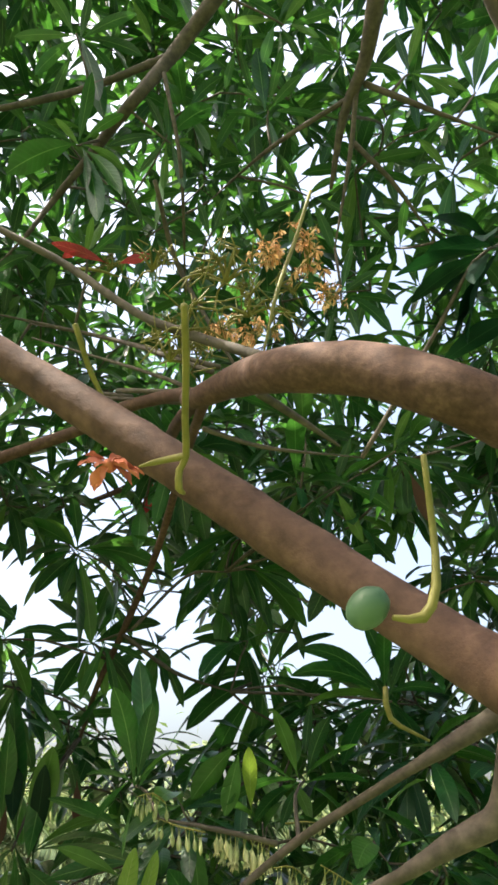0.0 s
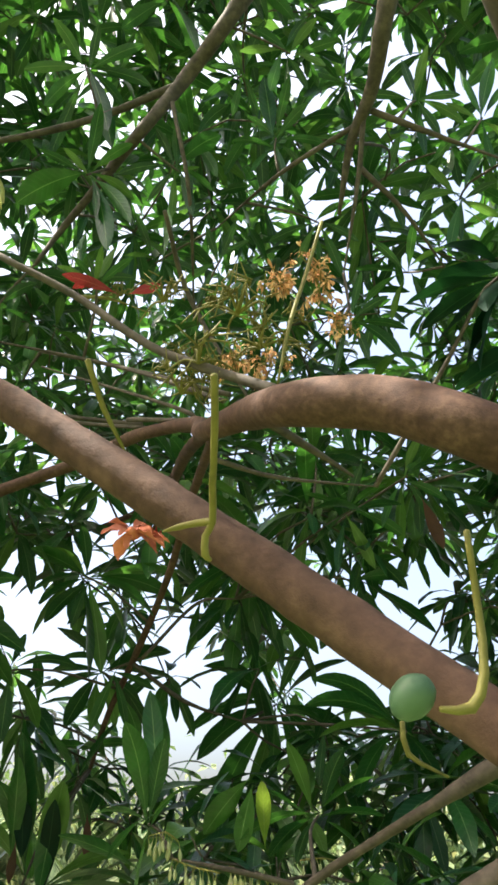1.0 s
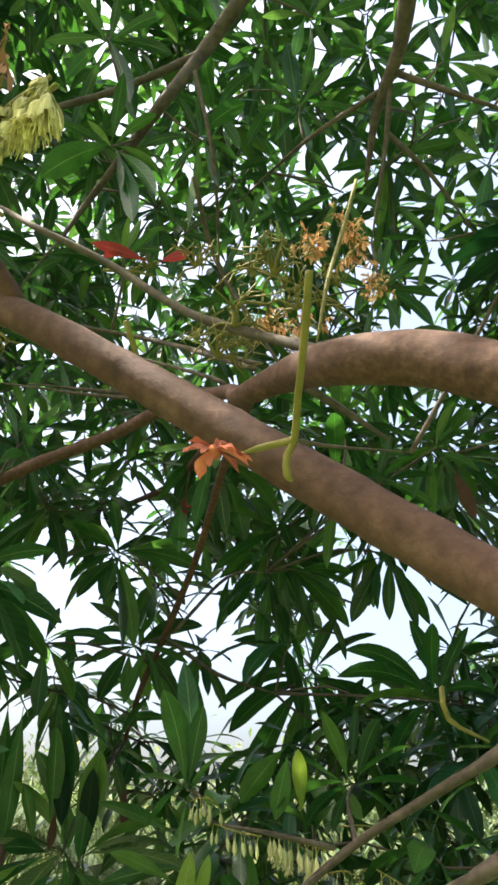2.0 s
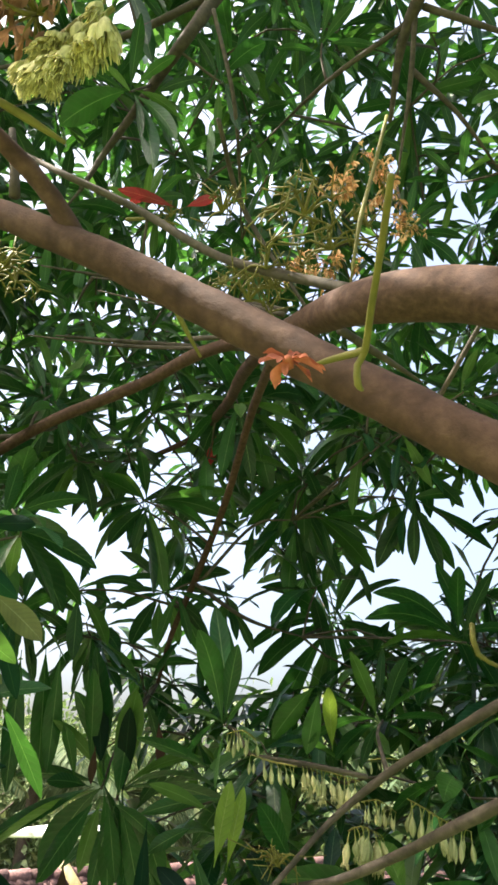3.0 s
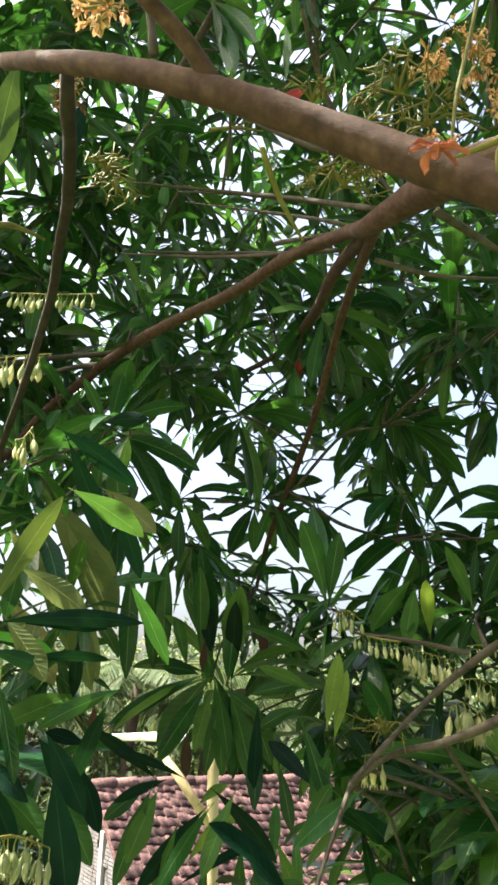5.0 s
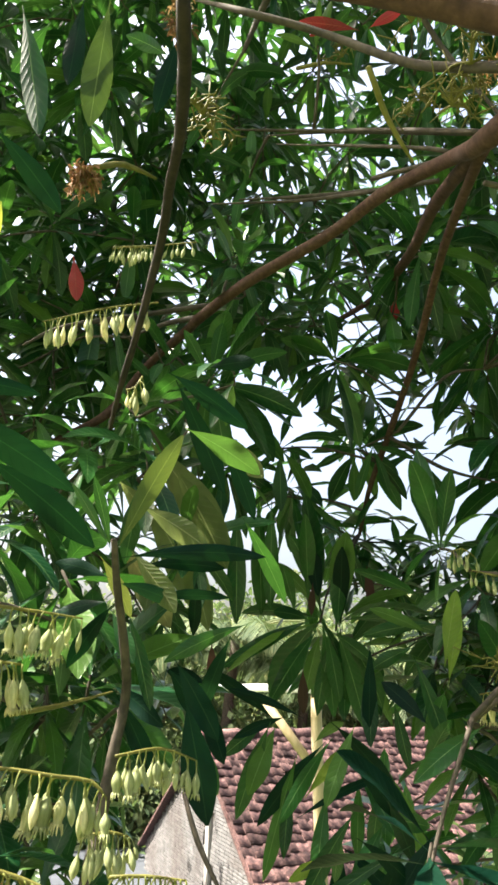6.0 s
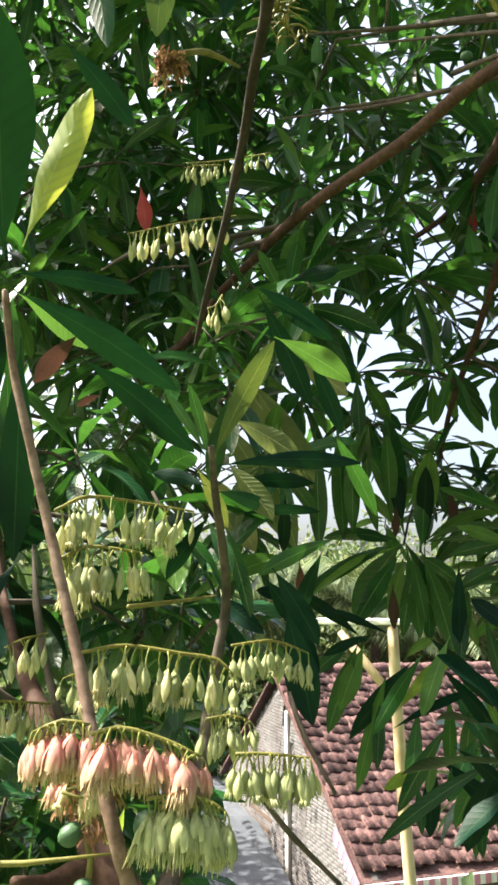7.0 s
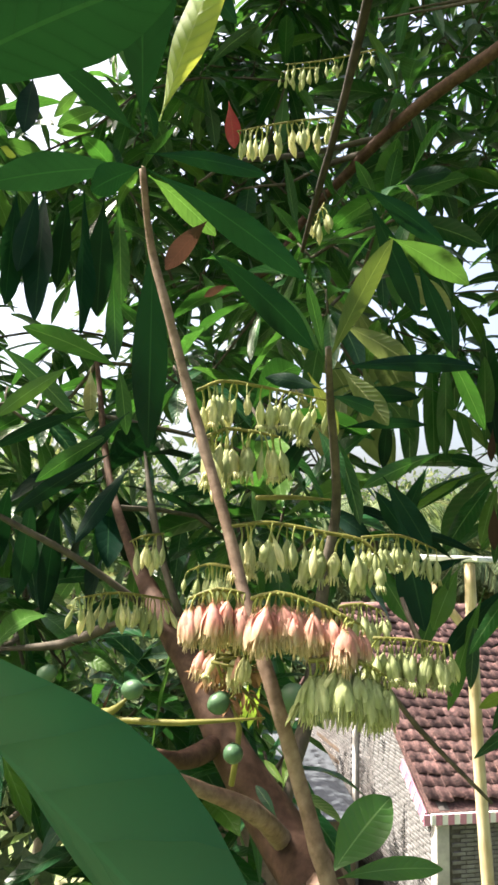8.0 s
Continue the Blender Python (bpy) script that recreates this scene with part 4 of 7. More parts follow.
single_leaf((-0.893, 0.605, 5.280), (-0.907, 0.644, 5.294), 0.31, LEAF_YOUNG, 1.67, tree_b)
single_leaf((-0.748, 0.686, 5.001), (-0.811, 0.589, 5.038), 0.22, LEAF, -1.03, tree_b)
single_leaf((-0.781, 0.645, 5.001), (-0.829, 0.574, 4.931), 0.17, LEAF, -1.50, tree_b)
single_leaf((-0.949, 0.672, 5.055), (-0.854, 0.731, 4.962), 0.18, LEAF, 1.24, tree_b)
single_leaf((-0.780, 0.678, 4.954), (-0.874, 0.614, 4.905), 0.13, LEAF_SHADED, -1.09, tree_b)
single_leaf((-0.859, 0.759, 5.033), (-0.848, 0.753, 4.958), 0.26, LEAF_BACKLIT, -0.70, tree_b)
single_leaf((-0.838, 0.791, 5.047), (-0.847, 0.830, 4.951), 0.22, LEAF, 0.40, tree_b)
single_leaf((-0.797, 0.769, 4.969), (-0.896, 0.768, 4.897), 0.18, LEAF_SHADED, -1.29, tree_b)
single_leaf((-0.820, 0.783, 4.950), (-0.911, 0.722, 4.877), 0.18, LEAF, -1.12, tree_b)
single_leaf((-0.815, 0.768, 4.917), (-0.941, 0.716, 4.836), 0.14, LEAF_SHADED, -1.33, tree_b)
single_leaf((-0.815, 0.805, 4.906), (-0.869, 0.759, 4.798), 0.20, LEAF_SHADED, -1.98, tree_b)
single_leaf((-0.949, 0.761, 4.874), (-1.017, 0.812, 4.716), 0.19, LEAF_SHADED, -0.53, tree_b)
single_leaf((-0.919, 0.780, 4.860), (-0.978, 0.825, 4.693), 0.17, LEAF_SHADED, -0.30, tree_b)
single_leaf((-0.976, 0.745, 4.881), (-1.053, 0.788, 4.755), 0.22, LEAF_SHADED, -0.39, tree_b)
single_leaf((-0.917, 0.891, 4.886), (-0.983, 0.943, 4.765), 0.18, LEAF, -0.23, tree_b)
# the second shoot
single_leaf((-0.519, 0.763, 5.007), (-0.522, 0.718, 5.086), 0.15, LEAF, -0.23, tree_b)
single_leaf((-0.521, 0.761, 5.013), (-0.565, 0.744, 5.088), 0.14, LEAF, -1.29, tree_b)
single_leaf((-0.524, 0.783, 5.009), (-0.452, 0.792, 5.155), 0.17, LEAF_OLIVE, 0.98, tree_b)
single_leaf((-0.471, 0.850, 5.183), (-0.388, 0.921, 5.136), 0.30, LEAF, 0.68, tree_b)
single_leaf((-0.522, 0.796, 5.006), (-0.373, 0.896, 5.025), 0.12, LEAF_SHADED, 1.50, tree_b)
single_leaf((-0.546, 0.884, 5.090), (-0.460, 0.923, 5.038), 0.31, LEAF_BACKLIT, 1.53, tree_b)
single_leaf((-0.534, 0.844, 5.022), (-0.472, 0.853, 4.947), 0.31, LEAF_BACKLIT, 1.45, tree_b)
single_leaf((-0.535, 0.793, 4.982), (-0.606, 0.786, 5.004), 0.26, LEAF_SHADED, -1.58, tree_b)
single_leaf((-0.532, 0.807, 4.978), (-0.476, 0.866, 4.961), 0.23, LEAF_SHADED, 1.40, tree_b)
single_leaf((-0.530, 0.914, 5.296), (-0.442, 1.031, 5.244), 0.22, LEAF_SHADED, 1.36, tree_b)
single_leaf((-0.540, 0.964, 5.305), (-0.486, 1.053, 5.146), 0.19, LEAF_SHADED, 1.03, tree_b)
single_leaf((-0.516, 1.027, 5.348), (-0.430, 1.020, 5.351), 0.29, LEAF_SHADED, 1.21, tree_b)
single_leaf((-0.568, 0.827, 5.014), (-0.552, 0.892, 4.945), 0.21, LEAF_OLIVE, 0.64, tree_b)
single_leaf((-0.495, 1.058, 5.238), (-0.454, 1.110, 5.114), 0.20, LEAF_SHADED, 0.82, tree_b)
single_leaf((-0.455, 1.045, 5.105), (-0.414, 1.154, 4.988), 0.16, LEAF, 0.47, tree_b)
single_leaf((-0.562, 0.899, 4.954), (-0.532, 0.924, 4.830), 0.18, LEAF, 0.77, tree_b)
single_leaf((-0.467, 1.123, 4.951), (-0.580, 1.060, 4.895), 0.18, LEAF, -1.40, tree_b)
single_leaf((-0.491, 1.113, 4.933), (-0.559, 1.163, 4.814), 0.19, LEAF_SHADED, -0.38, tree_b)
# leaves above the roof of the house
single_leaf((-0.518, 1.809, 5.009), (-0.777, 1.860, 4.899), 0.14, LEAF, -1.66, tree_a)
single_leaf((-0.505, 1.799, 4.985), (-0.647, 1.871, 4.817), 0.22, LEAF, -1.34, tree_a)
single_leaf((-0.532, 1.816, 5.041), (-0.503, 1.663, 5.246), 0.16, LEAF, 0.29, tree_a)
single_leaf((-0.452, 1.808, 4.984), (-0.420, 1.681, 5.167), 0.18, LEAF_SHADED, 0.10, tree_a)
single_leaf((-0.490, 1.826, 4.986), (-0.469, 1.883, 4.817), 0.21, LEAF, 0.61, tree_a)
single_leaf((-0.508, 1.843, 4.981), (-0.575, 1.950, 4.831), 0.20, LEAF, -0.66, tree_a)
single_leaf((-0.472, 1.802, 4.978), (-0.380, 1.844, 4.912), 0.29, LEAF, 1.00, tree_a)
single_leaf((-0.532, 1.826, 5.008), (-0.586, 1.682, 5.023), 0.20, LEAF, -1.41, tree_a)
single_leaf((-0.563, 1.810, 5.021), (-0.577, 1.732, 5.137), 0.22, LEAF, -0.06, tree_a)
single_leaf((-0.492, 1.595, 4.791), (-0.633, 1.519, 4.854), 0.11, LEAF_SHADED, -1.53, tree_a)
single_leaf((-0.552, 1.553, 4.784), (-0.655, 1.646, 4.584), 0.17, LEAF, -0.86, tree_a)
single_leaf((-0.525, 1.582, 4.794), (-0.628, 1.534, 4.754), 0.18, LEAF_SHADED, 1.58, tree_a)
single_leaf((-0.448, 1.603, 4.747), (-0.594, 1.597, 4.584), 0.16, LEAF_SHADED, -1.34, tree_a)
single_leaf((-0.497, 1.567, 4.729), (-0.594, 1.647, 4.472), 0.13, LEAF, -1.19, tree_a)
single_leaf((-0.486, 1.575, 4.643), (-0.359, 1.497, 4.763), 0.17, LEAF_YOUNG, 0.76, tree_a)
single_leaf((-0.470, 1.595, 4.745), (-0.401, 1.549, 4.793), 0.23, LEAF, 0.82, tree_a)
single_leaf((-0.520, 1.597, 4.677), (-0.531, 1.580, 4.530), 0.18, LEAF, 0.91, tree_a)
single_leaf((-0.346, 1.580, 4.949), (-0.359, 1.608, 4.743), 0.15, LEAF_SHADED, -0.40, tree_a)
single_leaf((-0.303, 1.576, 4.832), (-0.279, 1.608, 4.703), 0.20, LEAF, 0.95, tree_a)
single_leaf((-0.490, 1.516, 4.613), (-0.340, 1.631, 4.693), 0.09, LEAF_SHADED, -1.33, tree_a)
single_leaf((-0.325, 1.520, 4.623), (-0.244, 1.591, 4.610), 0.31, LEAF, -1.53, tree_a)
single_leaf((-0.271, 1.495, 4.590), (-0.517, 1.508, 4.422), 0.10, LEAF, 1.23, tree_a)
single_leaf((-0.289, 1.492, 4.575), (-0.356, 1.515, 4.418), 0.27, LEAF_SHADED, -1.06, tree_a)
single_leaf((-0.226, 1.463, 4.568), (-0.285, 1.450, 4.435), 0.27, LEAF, 1.33, tree_a)
single_leaf((-0.440, 1.576, 4.662), (-0.456, 1.531, 4.497), 0.19, LEAF, 0.56, tree_a)
single_leaf((-0.420, 1.606, 4.586), (-0.452, 1.693, 4.473), 0.20, LEAF, -0.71, tree_a)
single_leaf((-0.388, 1.646, 4.678), (-0.402, 1.686, 4.521), 0.18, LEAF, -0.10, tree_a)
single_leaf((-0.338, 1.611, 4.674), (-0.373, 1.687, 4.523), 0.18, LEAF, -0.36, tree_a)
single_leaf((-0.226, 1.622, 4.962), (-0.341, 1.560, 5.017), 0.19, LEAF, -1.19, tree_a)
single_leaf((-0.210, 1.675, 4.989), (-0.372, 1.632, 4.965), 0.18, LEAF, -1.34, tree_a)
single_leaf((-0.237, 1.705, 5.041), (-0.374, 1.569, 5.102), 0.16, LEAF, -0.68, tree_a)
single_leaf((-0.238, 1.615, 4.784), (-0.331, 1.642, 4.871), 0.28, LEAF_SHADED, 1.09, tree_a)
single_leaf((-0.239, 1.574, 4.733), (-0.203, 1.543, 4.849), 0.28, LEAF, 0.62, tree_a)
single_leaf((-0.248, 1.524, 4.707), (-0.187, 1.434, 4.811), 0.20, LEAF, 0.28, tree_a)
single_leaf((-0.441, 1.556, 4.542), (-0.499, 1.495, 4.515), 0.28, LEAF_YOUNG, 1.54, tree_a)
single_leaf((-0.447, 1.560, 4.521), (-0.436, 1.528, 4.433), 0.22, LEAF, 0.03, tree_a)
single_leaf((-0.336, 1.770, 4.531), (-0.414, 1.785, 4.387), 0.23, LEAF, -1.00, tree_a)
single_leaf((-0.442, 1.726, 4.538), (-0.451, 1.692, 4.387), 0.25, LEAF_SHADED, 0.43, tree_a)
single_leaf((-0.394, 1.654, 4.696), (-0.310, 1.622, 4.578), 0.25, LEAF, -0.66, tree_a)
single_leaf((-0.217, 1.478, 4.625), (-0.305, 1.462, 4.497), 0.20, LEAF_SHADED, 0.96, tree_a)
single_leaf((-0.390, 1.393, 4.772), (-0.508, 1.451, 4.617), 0.16, LEAF, -1.58, tree_a)
single_leaf((-0.372, 1.288, 4.804), (-0.281, 1.428, 4.683), 0.14, LEAF_SHADED, 0.89, tree_a)
single_leaf((-0.369, 1.494, 4.640), (-0.480, 1.516, 4.472), 0.16, LEAF, -1.32, tree_a)
single_leaf((-0.349, 1.383, 4.616), (-0.252, 1.502, 4.513), 0.16, LEAF_SHADED, 1.52, tree_a)
single_leaf((-0.330, 1.584, 4.609), (-0.385, 1.516, 4.499), 0.25, LEAF, 0.94, tree_a)
single_leaf((-0.369, 1.409, 4.744), (-0.284, 1.511, 4.625), 0.18, LEAF_SHADED, 1.62, tree_a)
single_leaf((-0.244, 1.663, 4.558), (-0.299, 1.606, 4.419), 0.22, LEAF, 1.01, tree_a)
single_leaf((-0.303, 1.442, 4.668), (-0.275, 1.572, 4.550), 0.18, LEAF_SHADED, 0.45, tree_a)
single_leaf((-0.335, 1.313, 4.801), (-0.386, 1.299, 4.672), 0.22, LEAF, 1.22, tree_a)
single_leaf((-0.404, 1.535, 4.571), (-0.272, 1.537, 4.466), 0.20, LEAF_SHADED, -1.46, tree_a)
single_leaf((-0.334, 1.731, 4.679), (-0.272, 1.802, 4.500), 0.19, LEAF, 0.73, tree_a)
single_leaf((-0.246, 1.706, 4.524), (-0.348, 1.768, 4.397), 0.21, LEAF_SHADED, -0.88, tree_a)
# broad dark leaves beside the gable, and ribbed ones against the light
single_leaf((-0.504, 0.928, 4.893), (-0.446, 0.947, 4.797), 0.30, LEAF_SHADED, -1.92, tree_b)
single_leaf((-0.482, 0.916, 4.847), (-0.452, 0.934, 4.701), 0.29, LEAF_SHADED, 1.59, tree_b)
single_leaf((-0.535, 0.974, 4.884), (-0.494, 1.010, 4.816), 0.31, LEAF_SHADED, 1.37, tree_b)
single_leaf((-0.668, 1.255, 5.260), (-0.578, 1.337, 5.070), 0.29, LEAF_BACKLIT, 0.94, tree_b)
single_leaf((-0.657, 1.268, 5.155), (-0.614, 1.343, 4.954), 0.22, LEAF_BACKLIT, 1.28, tree_b)
single_leaf((-0.602, 1.263, 5.318), (-0.488, 1.276, 5.231), 0.31, LEAF_BACKLIT, 1.61, tree_b)
single_leaf((-0.650, 1.105, 5.043), (-0.506, 1.119, 5.043), 0.19, LEAF_SHADED, 1.09, tree_b)
single_leaf((-0.624, 1.076, 4.987), (-0.490, 1.097, 4.994), 0.14, LEAF_SHADED, 1.04, tree_b)
single_leaf((-0.564, 1.143, 5.026), (-0.599, 1.225, 4.940), 0.19, LEAF_SHADED, -0.18, tree_b)
single_leaf((-0.662, 1.198, 5.088), (-0.669, 1.173, 4.976), 0.31, LEAF_BACKLIT, 0.29, tree_b)
single_leaf((-0.607, 0.954, 4.860), (-0.520, 0.943, 4.811), 0.25, LEAF_SHADED, -1.57, tree_b)
single_leaf((-0.601, 0.961, 4.845), (-0.555, 0.998, 4.742), 0.24, LEAF_SHADED, 1.48, tree_b)
single_leaf((-0.574, 0.881, 4.960), (-0.666, 0.931, 4.882), 0.19, LEAF_SHADED, -0.48, tree_b)
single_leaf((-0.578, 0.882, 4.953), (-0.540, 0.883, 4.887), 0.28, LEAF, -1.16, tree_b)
single_leaf((-0.581, 0.878, 4.963), (-0.678, 0.898, 4.949), 0.21, LEAF_SHADED, -1.77, tree_b)
# leaves in the low left of the limbs
single_leaf((-0.569, 1.647, 4.782), (-0.696, 1.565, 4.889), 0.16, LEAF_SHADED, -1.21, tree_a)
single_leaf((-0.593, 1.648, 4.771), (-0.680, 1.626, 4.709), 0.29, LEAF, 1.63, tree_a)
single_leaf((-0.552, 1.597, 4.776), (-0.604, 1.569, 4.642), 0.31, LEAF, 1.59, tree_a)
single_leaf((-0.629, 1.390, 4.856), (-0.707, 1.366, 4.883), 0.31, LEAF_SHADED, 1.39, tree_a)
single_leaf((-0.605, 1.293, 4.835), (-0.569, 1.323, 4.726), 0.31, LEAF_SHADED, 1.69, tree_a)
single_leaf((-0.653, 1.305, 4.791), (-0.585, 1.342, 4.674), 0.29, LEAF, 1.46, tree_a)
single_leaf((-0.254, 1.527, 4.917), (-0.198, 1.565, 4.740), 0.17, LEAF, 0.89, tree_a)
single_leaf((-0.129, 1.484, 4.797), (-0.258, 1.430, 4.704), 0.22, LEAF, 1.35, tree_a)
single_leaf((-0.354, 1.618, 4.926), (-0.354, 1.600, 4.741), 0.20, LEAF, -0.16, tree_a)
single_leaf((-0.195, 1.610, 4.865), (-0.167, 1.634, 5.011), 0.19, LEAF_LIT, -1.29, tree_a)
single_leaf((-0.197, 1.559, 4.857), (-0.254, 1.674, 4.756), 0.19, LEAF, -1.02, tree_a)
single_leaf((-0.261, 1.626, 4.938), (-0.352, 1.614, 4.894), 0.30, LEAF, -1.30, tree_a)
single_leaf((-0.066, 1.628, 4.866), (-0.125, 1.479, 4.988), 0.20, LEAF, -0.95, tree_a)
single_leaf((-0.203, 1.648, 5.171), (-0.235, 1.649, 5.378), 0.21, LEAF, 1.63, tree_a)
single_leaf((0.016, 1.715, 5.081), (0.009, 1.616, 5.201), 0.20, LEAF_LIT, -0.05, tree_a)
single_leaf((-0.016, 1.659, 5.208), (-0.116, 1.767, 5.111), 0.29, LEAF, -0.57, tree_a)
single_leaf((-0.010, 1.664, 5.197), (-0.040, 1.715, 5.075), 0.31, LEAF, -0.86, tree_a)
single_leaf((-0.632, 1.699, 5.303), (-0.667, 1.861, 5.026), 0.15, LEAF, 0.32, tree_a)
single_leaf((-0.687, 1.696, 5.289), (-0.706, 1.774, 4.996), 0.16, LEAF, 0.06, tree_a)
single_leaf((-0.599, 1.708, 5.290), (-0.621, 1.783, 5.035), 0.16, LEAF, 0.18, tree_a)
single_leaf((-0.519, 1.729, 5.266), (-0.498, 1.778, 5.061), 0.19, LEAF_SHADED, 0.61, tree_a)
single_leaf((-0.422, 1.717, 5.196), (-0.450, 1.764, 4.997), 0.21, LEAF, 0.08, tree_a)
# red leaves over the limb
single_leaf((-0.237, 0.932, 5.869), (-0.333, 0.913, 5.901), 0.20, LEAF_RED, -0.70, tree_a, "red withering leaf")
single_leaf((-0.222, 0.932, 5.869), (-0.167, 0.930, 5.891), 0.30, LEAF_RED, 0.99, tree_a, "red withering leaf")
single_leaf((-0.278, 0.919, 5.891), (-0.320, 0.937, 5.889), 0.31, LEAF_RED, -0.50, tree_a, "red withering leaf")

single_leaf((-0.804, 1.399, 5.378), (-0.654, 1.559, 5.136), 0.26, LEAF_BACKLIT, 1.17, tree_b)
single_leaf((-0.825, 1.419, 5.268), (-0.695, 1.580, 4.987), 0.23, LEAF_BACKLIT, 1.16, tree_b)
single_leaf((-0.864, 1.433, 5.147), (-0.782, 1.547, 4.974), 0.31, LEAF_BACKLIT, 1.19, tree_b)
single_leaf((-0.864, 1.399, 5.280), (-0.804, 1.481, 5.190), 0.31, LEAF_BACKLIT, 1.17, tree_b)
single_leaf((-0.770, 0.776, 5.926), (-0.722, 0.801, 5.673), 0.17, LEAF, 1.27, tree_b)
single_leaf((-0.652, 0.851, 5.982), (-0.698, 0.897, 5.764), 0.23, LEAF_OLIVE, -0.11, tree_b)
single_leaf((-0.770, 0.755, 5.662), (-0.700, 0.852, 5.563), 0.24, LEAF_SHADED, 0.95, tree_b)
single_leaf((-0.813, 0.796, 5.827), (-0.735, 0.844, 5.768), 0.28, LEAF_SHADED, 0.70, tree_b)
single_leaf((-0.544, 0.875, 5.850), (-0.617, 0.858, 5.903), 0.29, LEAF, -0.93, tree_b)
single_leaf((-0.727, 0.799, 5.900), (-0.833, 0.846, 5.869), 0.28, LEAF, -0.67, tree_b)
single_leaf((-0.718, 0.870, 6.025), (-0.729, 0.866, 5.834), 0.19, LEAF_SHADED, -1.35, tree_b)
single_leaf((-0.558, 0.941, 5.970), (-0.601, 0.949, 5.814), 0.21, LEAF_SHADED, -0.77, tree_b)
# broad leaves low on the stem
single_leaf((-0.414, 0.528, 4.570), (-0.382, 0.560, 4.620), 0.49, LEAF, -0.88, tree_b)
single_leaf((-0.412, 0.530, 4.568), (-0.350, 0.586, 4.572), 0.19, LEAF, -0.96, tree_b)
single_leaf((-0.417, 0.527, 4.567), (-0.417, 0.554, 4.542), 0.31, LEAF, 1.19, tree_b)
single_leaf((-0.474, 0.582, 4.605), (-0.497, 0.589, 4.621), 0.22, LEAF_YOUNG, 0.98, tree_b)
single_leaf((-0.476, 0.581, 4.602), (-0.479, 0.598, 4.628), 0.23, LEAF_YOUNG, -0.14, tree_b)
single_leaf((-0.481, 0.582, 4.580), (-0.504, 0.589, 4.600), 0.27, LEAF, 0.93, tree_b)
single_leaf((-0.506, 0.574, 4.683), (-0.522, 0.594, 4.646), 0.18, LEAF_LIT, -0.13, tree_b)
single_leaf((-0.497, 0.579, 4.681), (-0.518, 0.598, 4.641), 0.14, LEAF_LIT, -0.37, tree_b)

# tips in the middle distance
sprig((-0.664, 1.614, 5.897), (-0.1, -0.2, 0.8), 11, 0.224, (35, 135), 0.85, tree_a, 1200, 0.3, material=None)
sprig((-0.746, 1.637, 5.598), (0, -0.2, 0.8), 11, 0.246, (35, 145), 0.85, tree_a, 1201, 0.3, material=None)
sprig((-1.007, 0.973, 4.924), (-0.3, -0.1, 0.7), 11, 0.224, (60, 150), 0.9, tree_b, 1205, 0.3, material=LEAF_SHADED)
sprig((-0.802, 0.932, 4.351), (-0.1, -0.1, 0.7), 11, 0.16, (50, 120), 0.6, tree_b, 1206, 0.3, material=None)
sprig((0.147, 1.609, 4.801), (0.1, -0.1, 0.7), 11, 0.224, (50, 140), 0.7, tree_b, 1207, 0.3, material=None)
sprig((0.040, 1.764, 4.795), (0.1, -0.1, 0.7), 11, 0.224, (50, 140), 0.7, tree_b, 1208, 0.3, material=None)
sprig((0.135, 1.557, 4.834), (0.1, -0.1, 0.7), 11, 0.224, (50, 140), 0.7, tree_b, 1209, 0.3, material=None)
sprig((0.156, 1.453, 4.755), (0.1, -0.1, 0.7), 11, 0.224, (50, 140), 0.7, tree_b, 1210, 0.3, material=None)
sprig((-0.763, 1.172, 4.870), (0.1, -0.1, 0.7), 11, 0.224, (35, 130), 0.6, tree_b, 1211, 0.3, material=None)

# sprays of lance leaves before the sky: the tip of a twig, and how far each leaf reaches from it in centimetres, with its width in hundredths of its length
def spray(at, parent, seed, reaches, material=None):
    rng = np.random.default_rng(seed)
    at = Vector(at)
    net = np.array(NODES)
    d = np.linalg.norm(net - np.array(at), axis=1) + 0.3 * np.maximum(0, net[:, 2] - at.z)
    root = Vector(net[int(np.argmin(np.where(d < 0.1, 9, d)))])
    far = (root - at).length
    mid = root.lerp(at, 0.6) + Vector(rng.normal(0, 0.03 * far, 3)) + Vector((0, 0, 0.05 * far))
    w = 0.0028 + 0.0016 * min(1.0, far)
    v, f = tube_arrays([root, mid, at.lerp(mid, 0.08), at], [w * 1.3, w, w * 0.85, 0.0028], 7, 0.05, 0.1, 0.08, seed)
    stem = part_mesh("spray", raw_mesh("spray", v - np.array(at), f), TWIG, parent, at=at)
    scene.view_layers[0].update()
    for x, y, z, w in reaches:
        reach = np.array((x, y, z)) / 100
        L = float(np.linalg.norm(reach)) * 1.03
        start = np.array(at.lerp(mid, min(0.5, rng.uniform(0, 0.06) / max(far, 0.05)))) + reach * 0.03 + rng.normal(0, 0.005, 3)
        reach = reach + np.array(at) - start + reach * rng.uniform(-0.12, 0.12)
        bend = rng.uniform(0.35, 1.25)
        v, f, u = leaf_arrays([start], [reach + np.array([0, 0, bend * 0.42 * L])], L, L * w / 100 * rng.uniform(0.85, 1.15), bend, math.copysign(rng.uniform(0.1, 0.9), x), 10, 0.22, 0.07)
        part_mesh("leaf", raw_mesh("leaf", v - start, f, u), material or LEAF, stem, at=Vector(start))


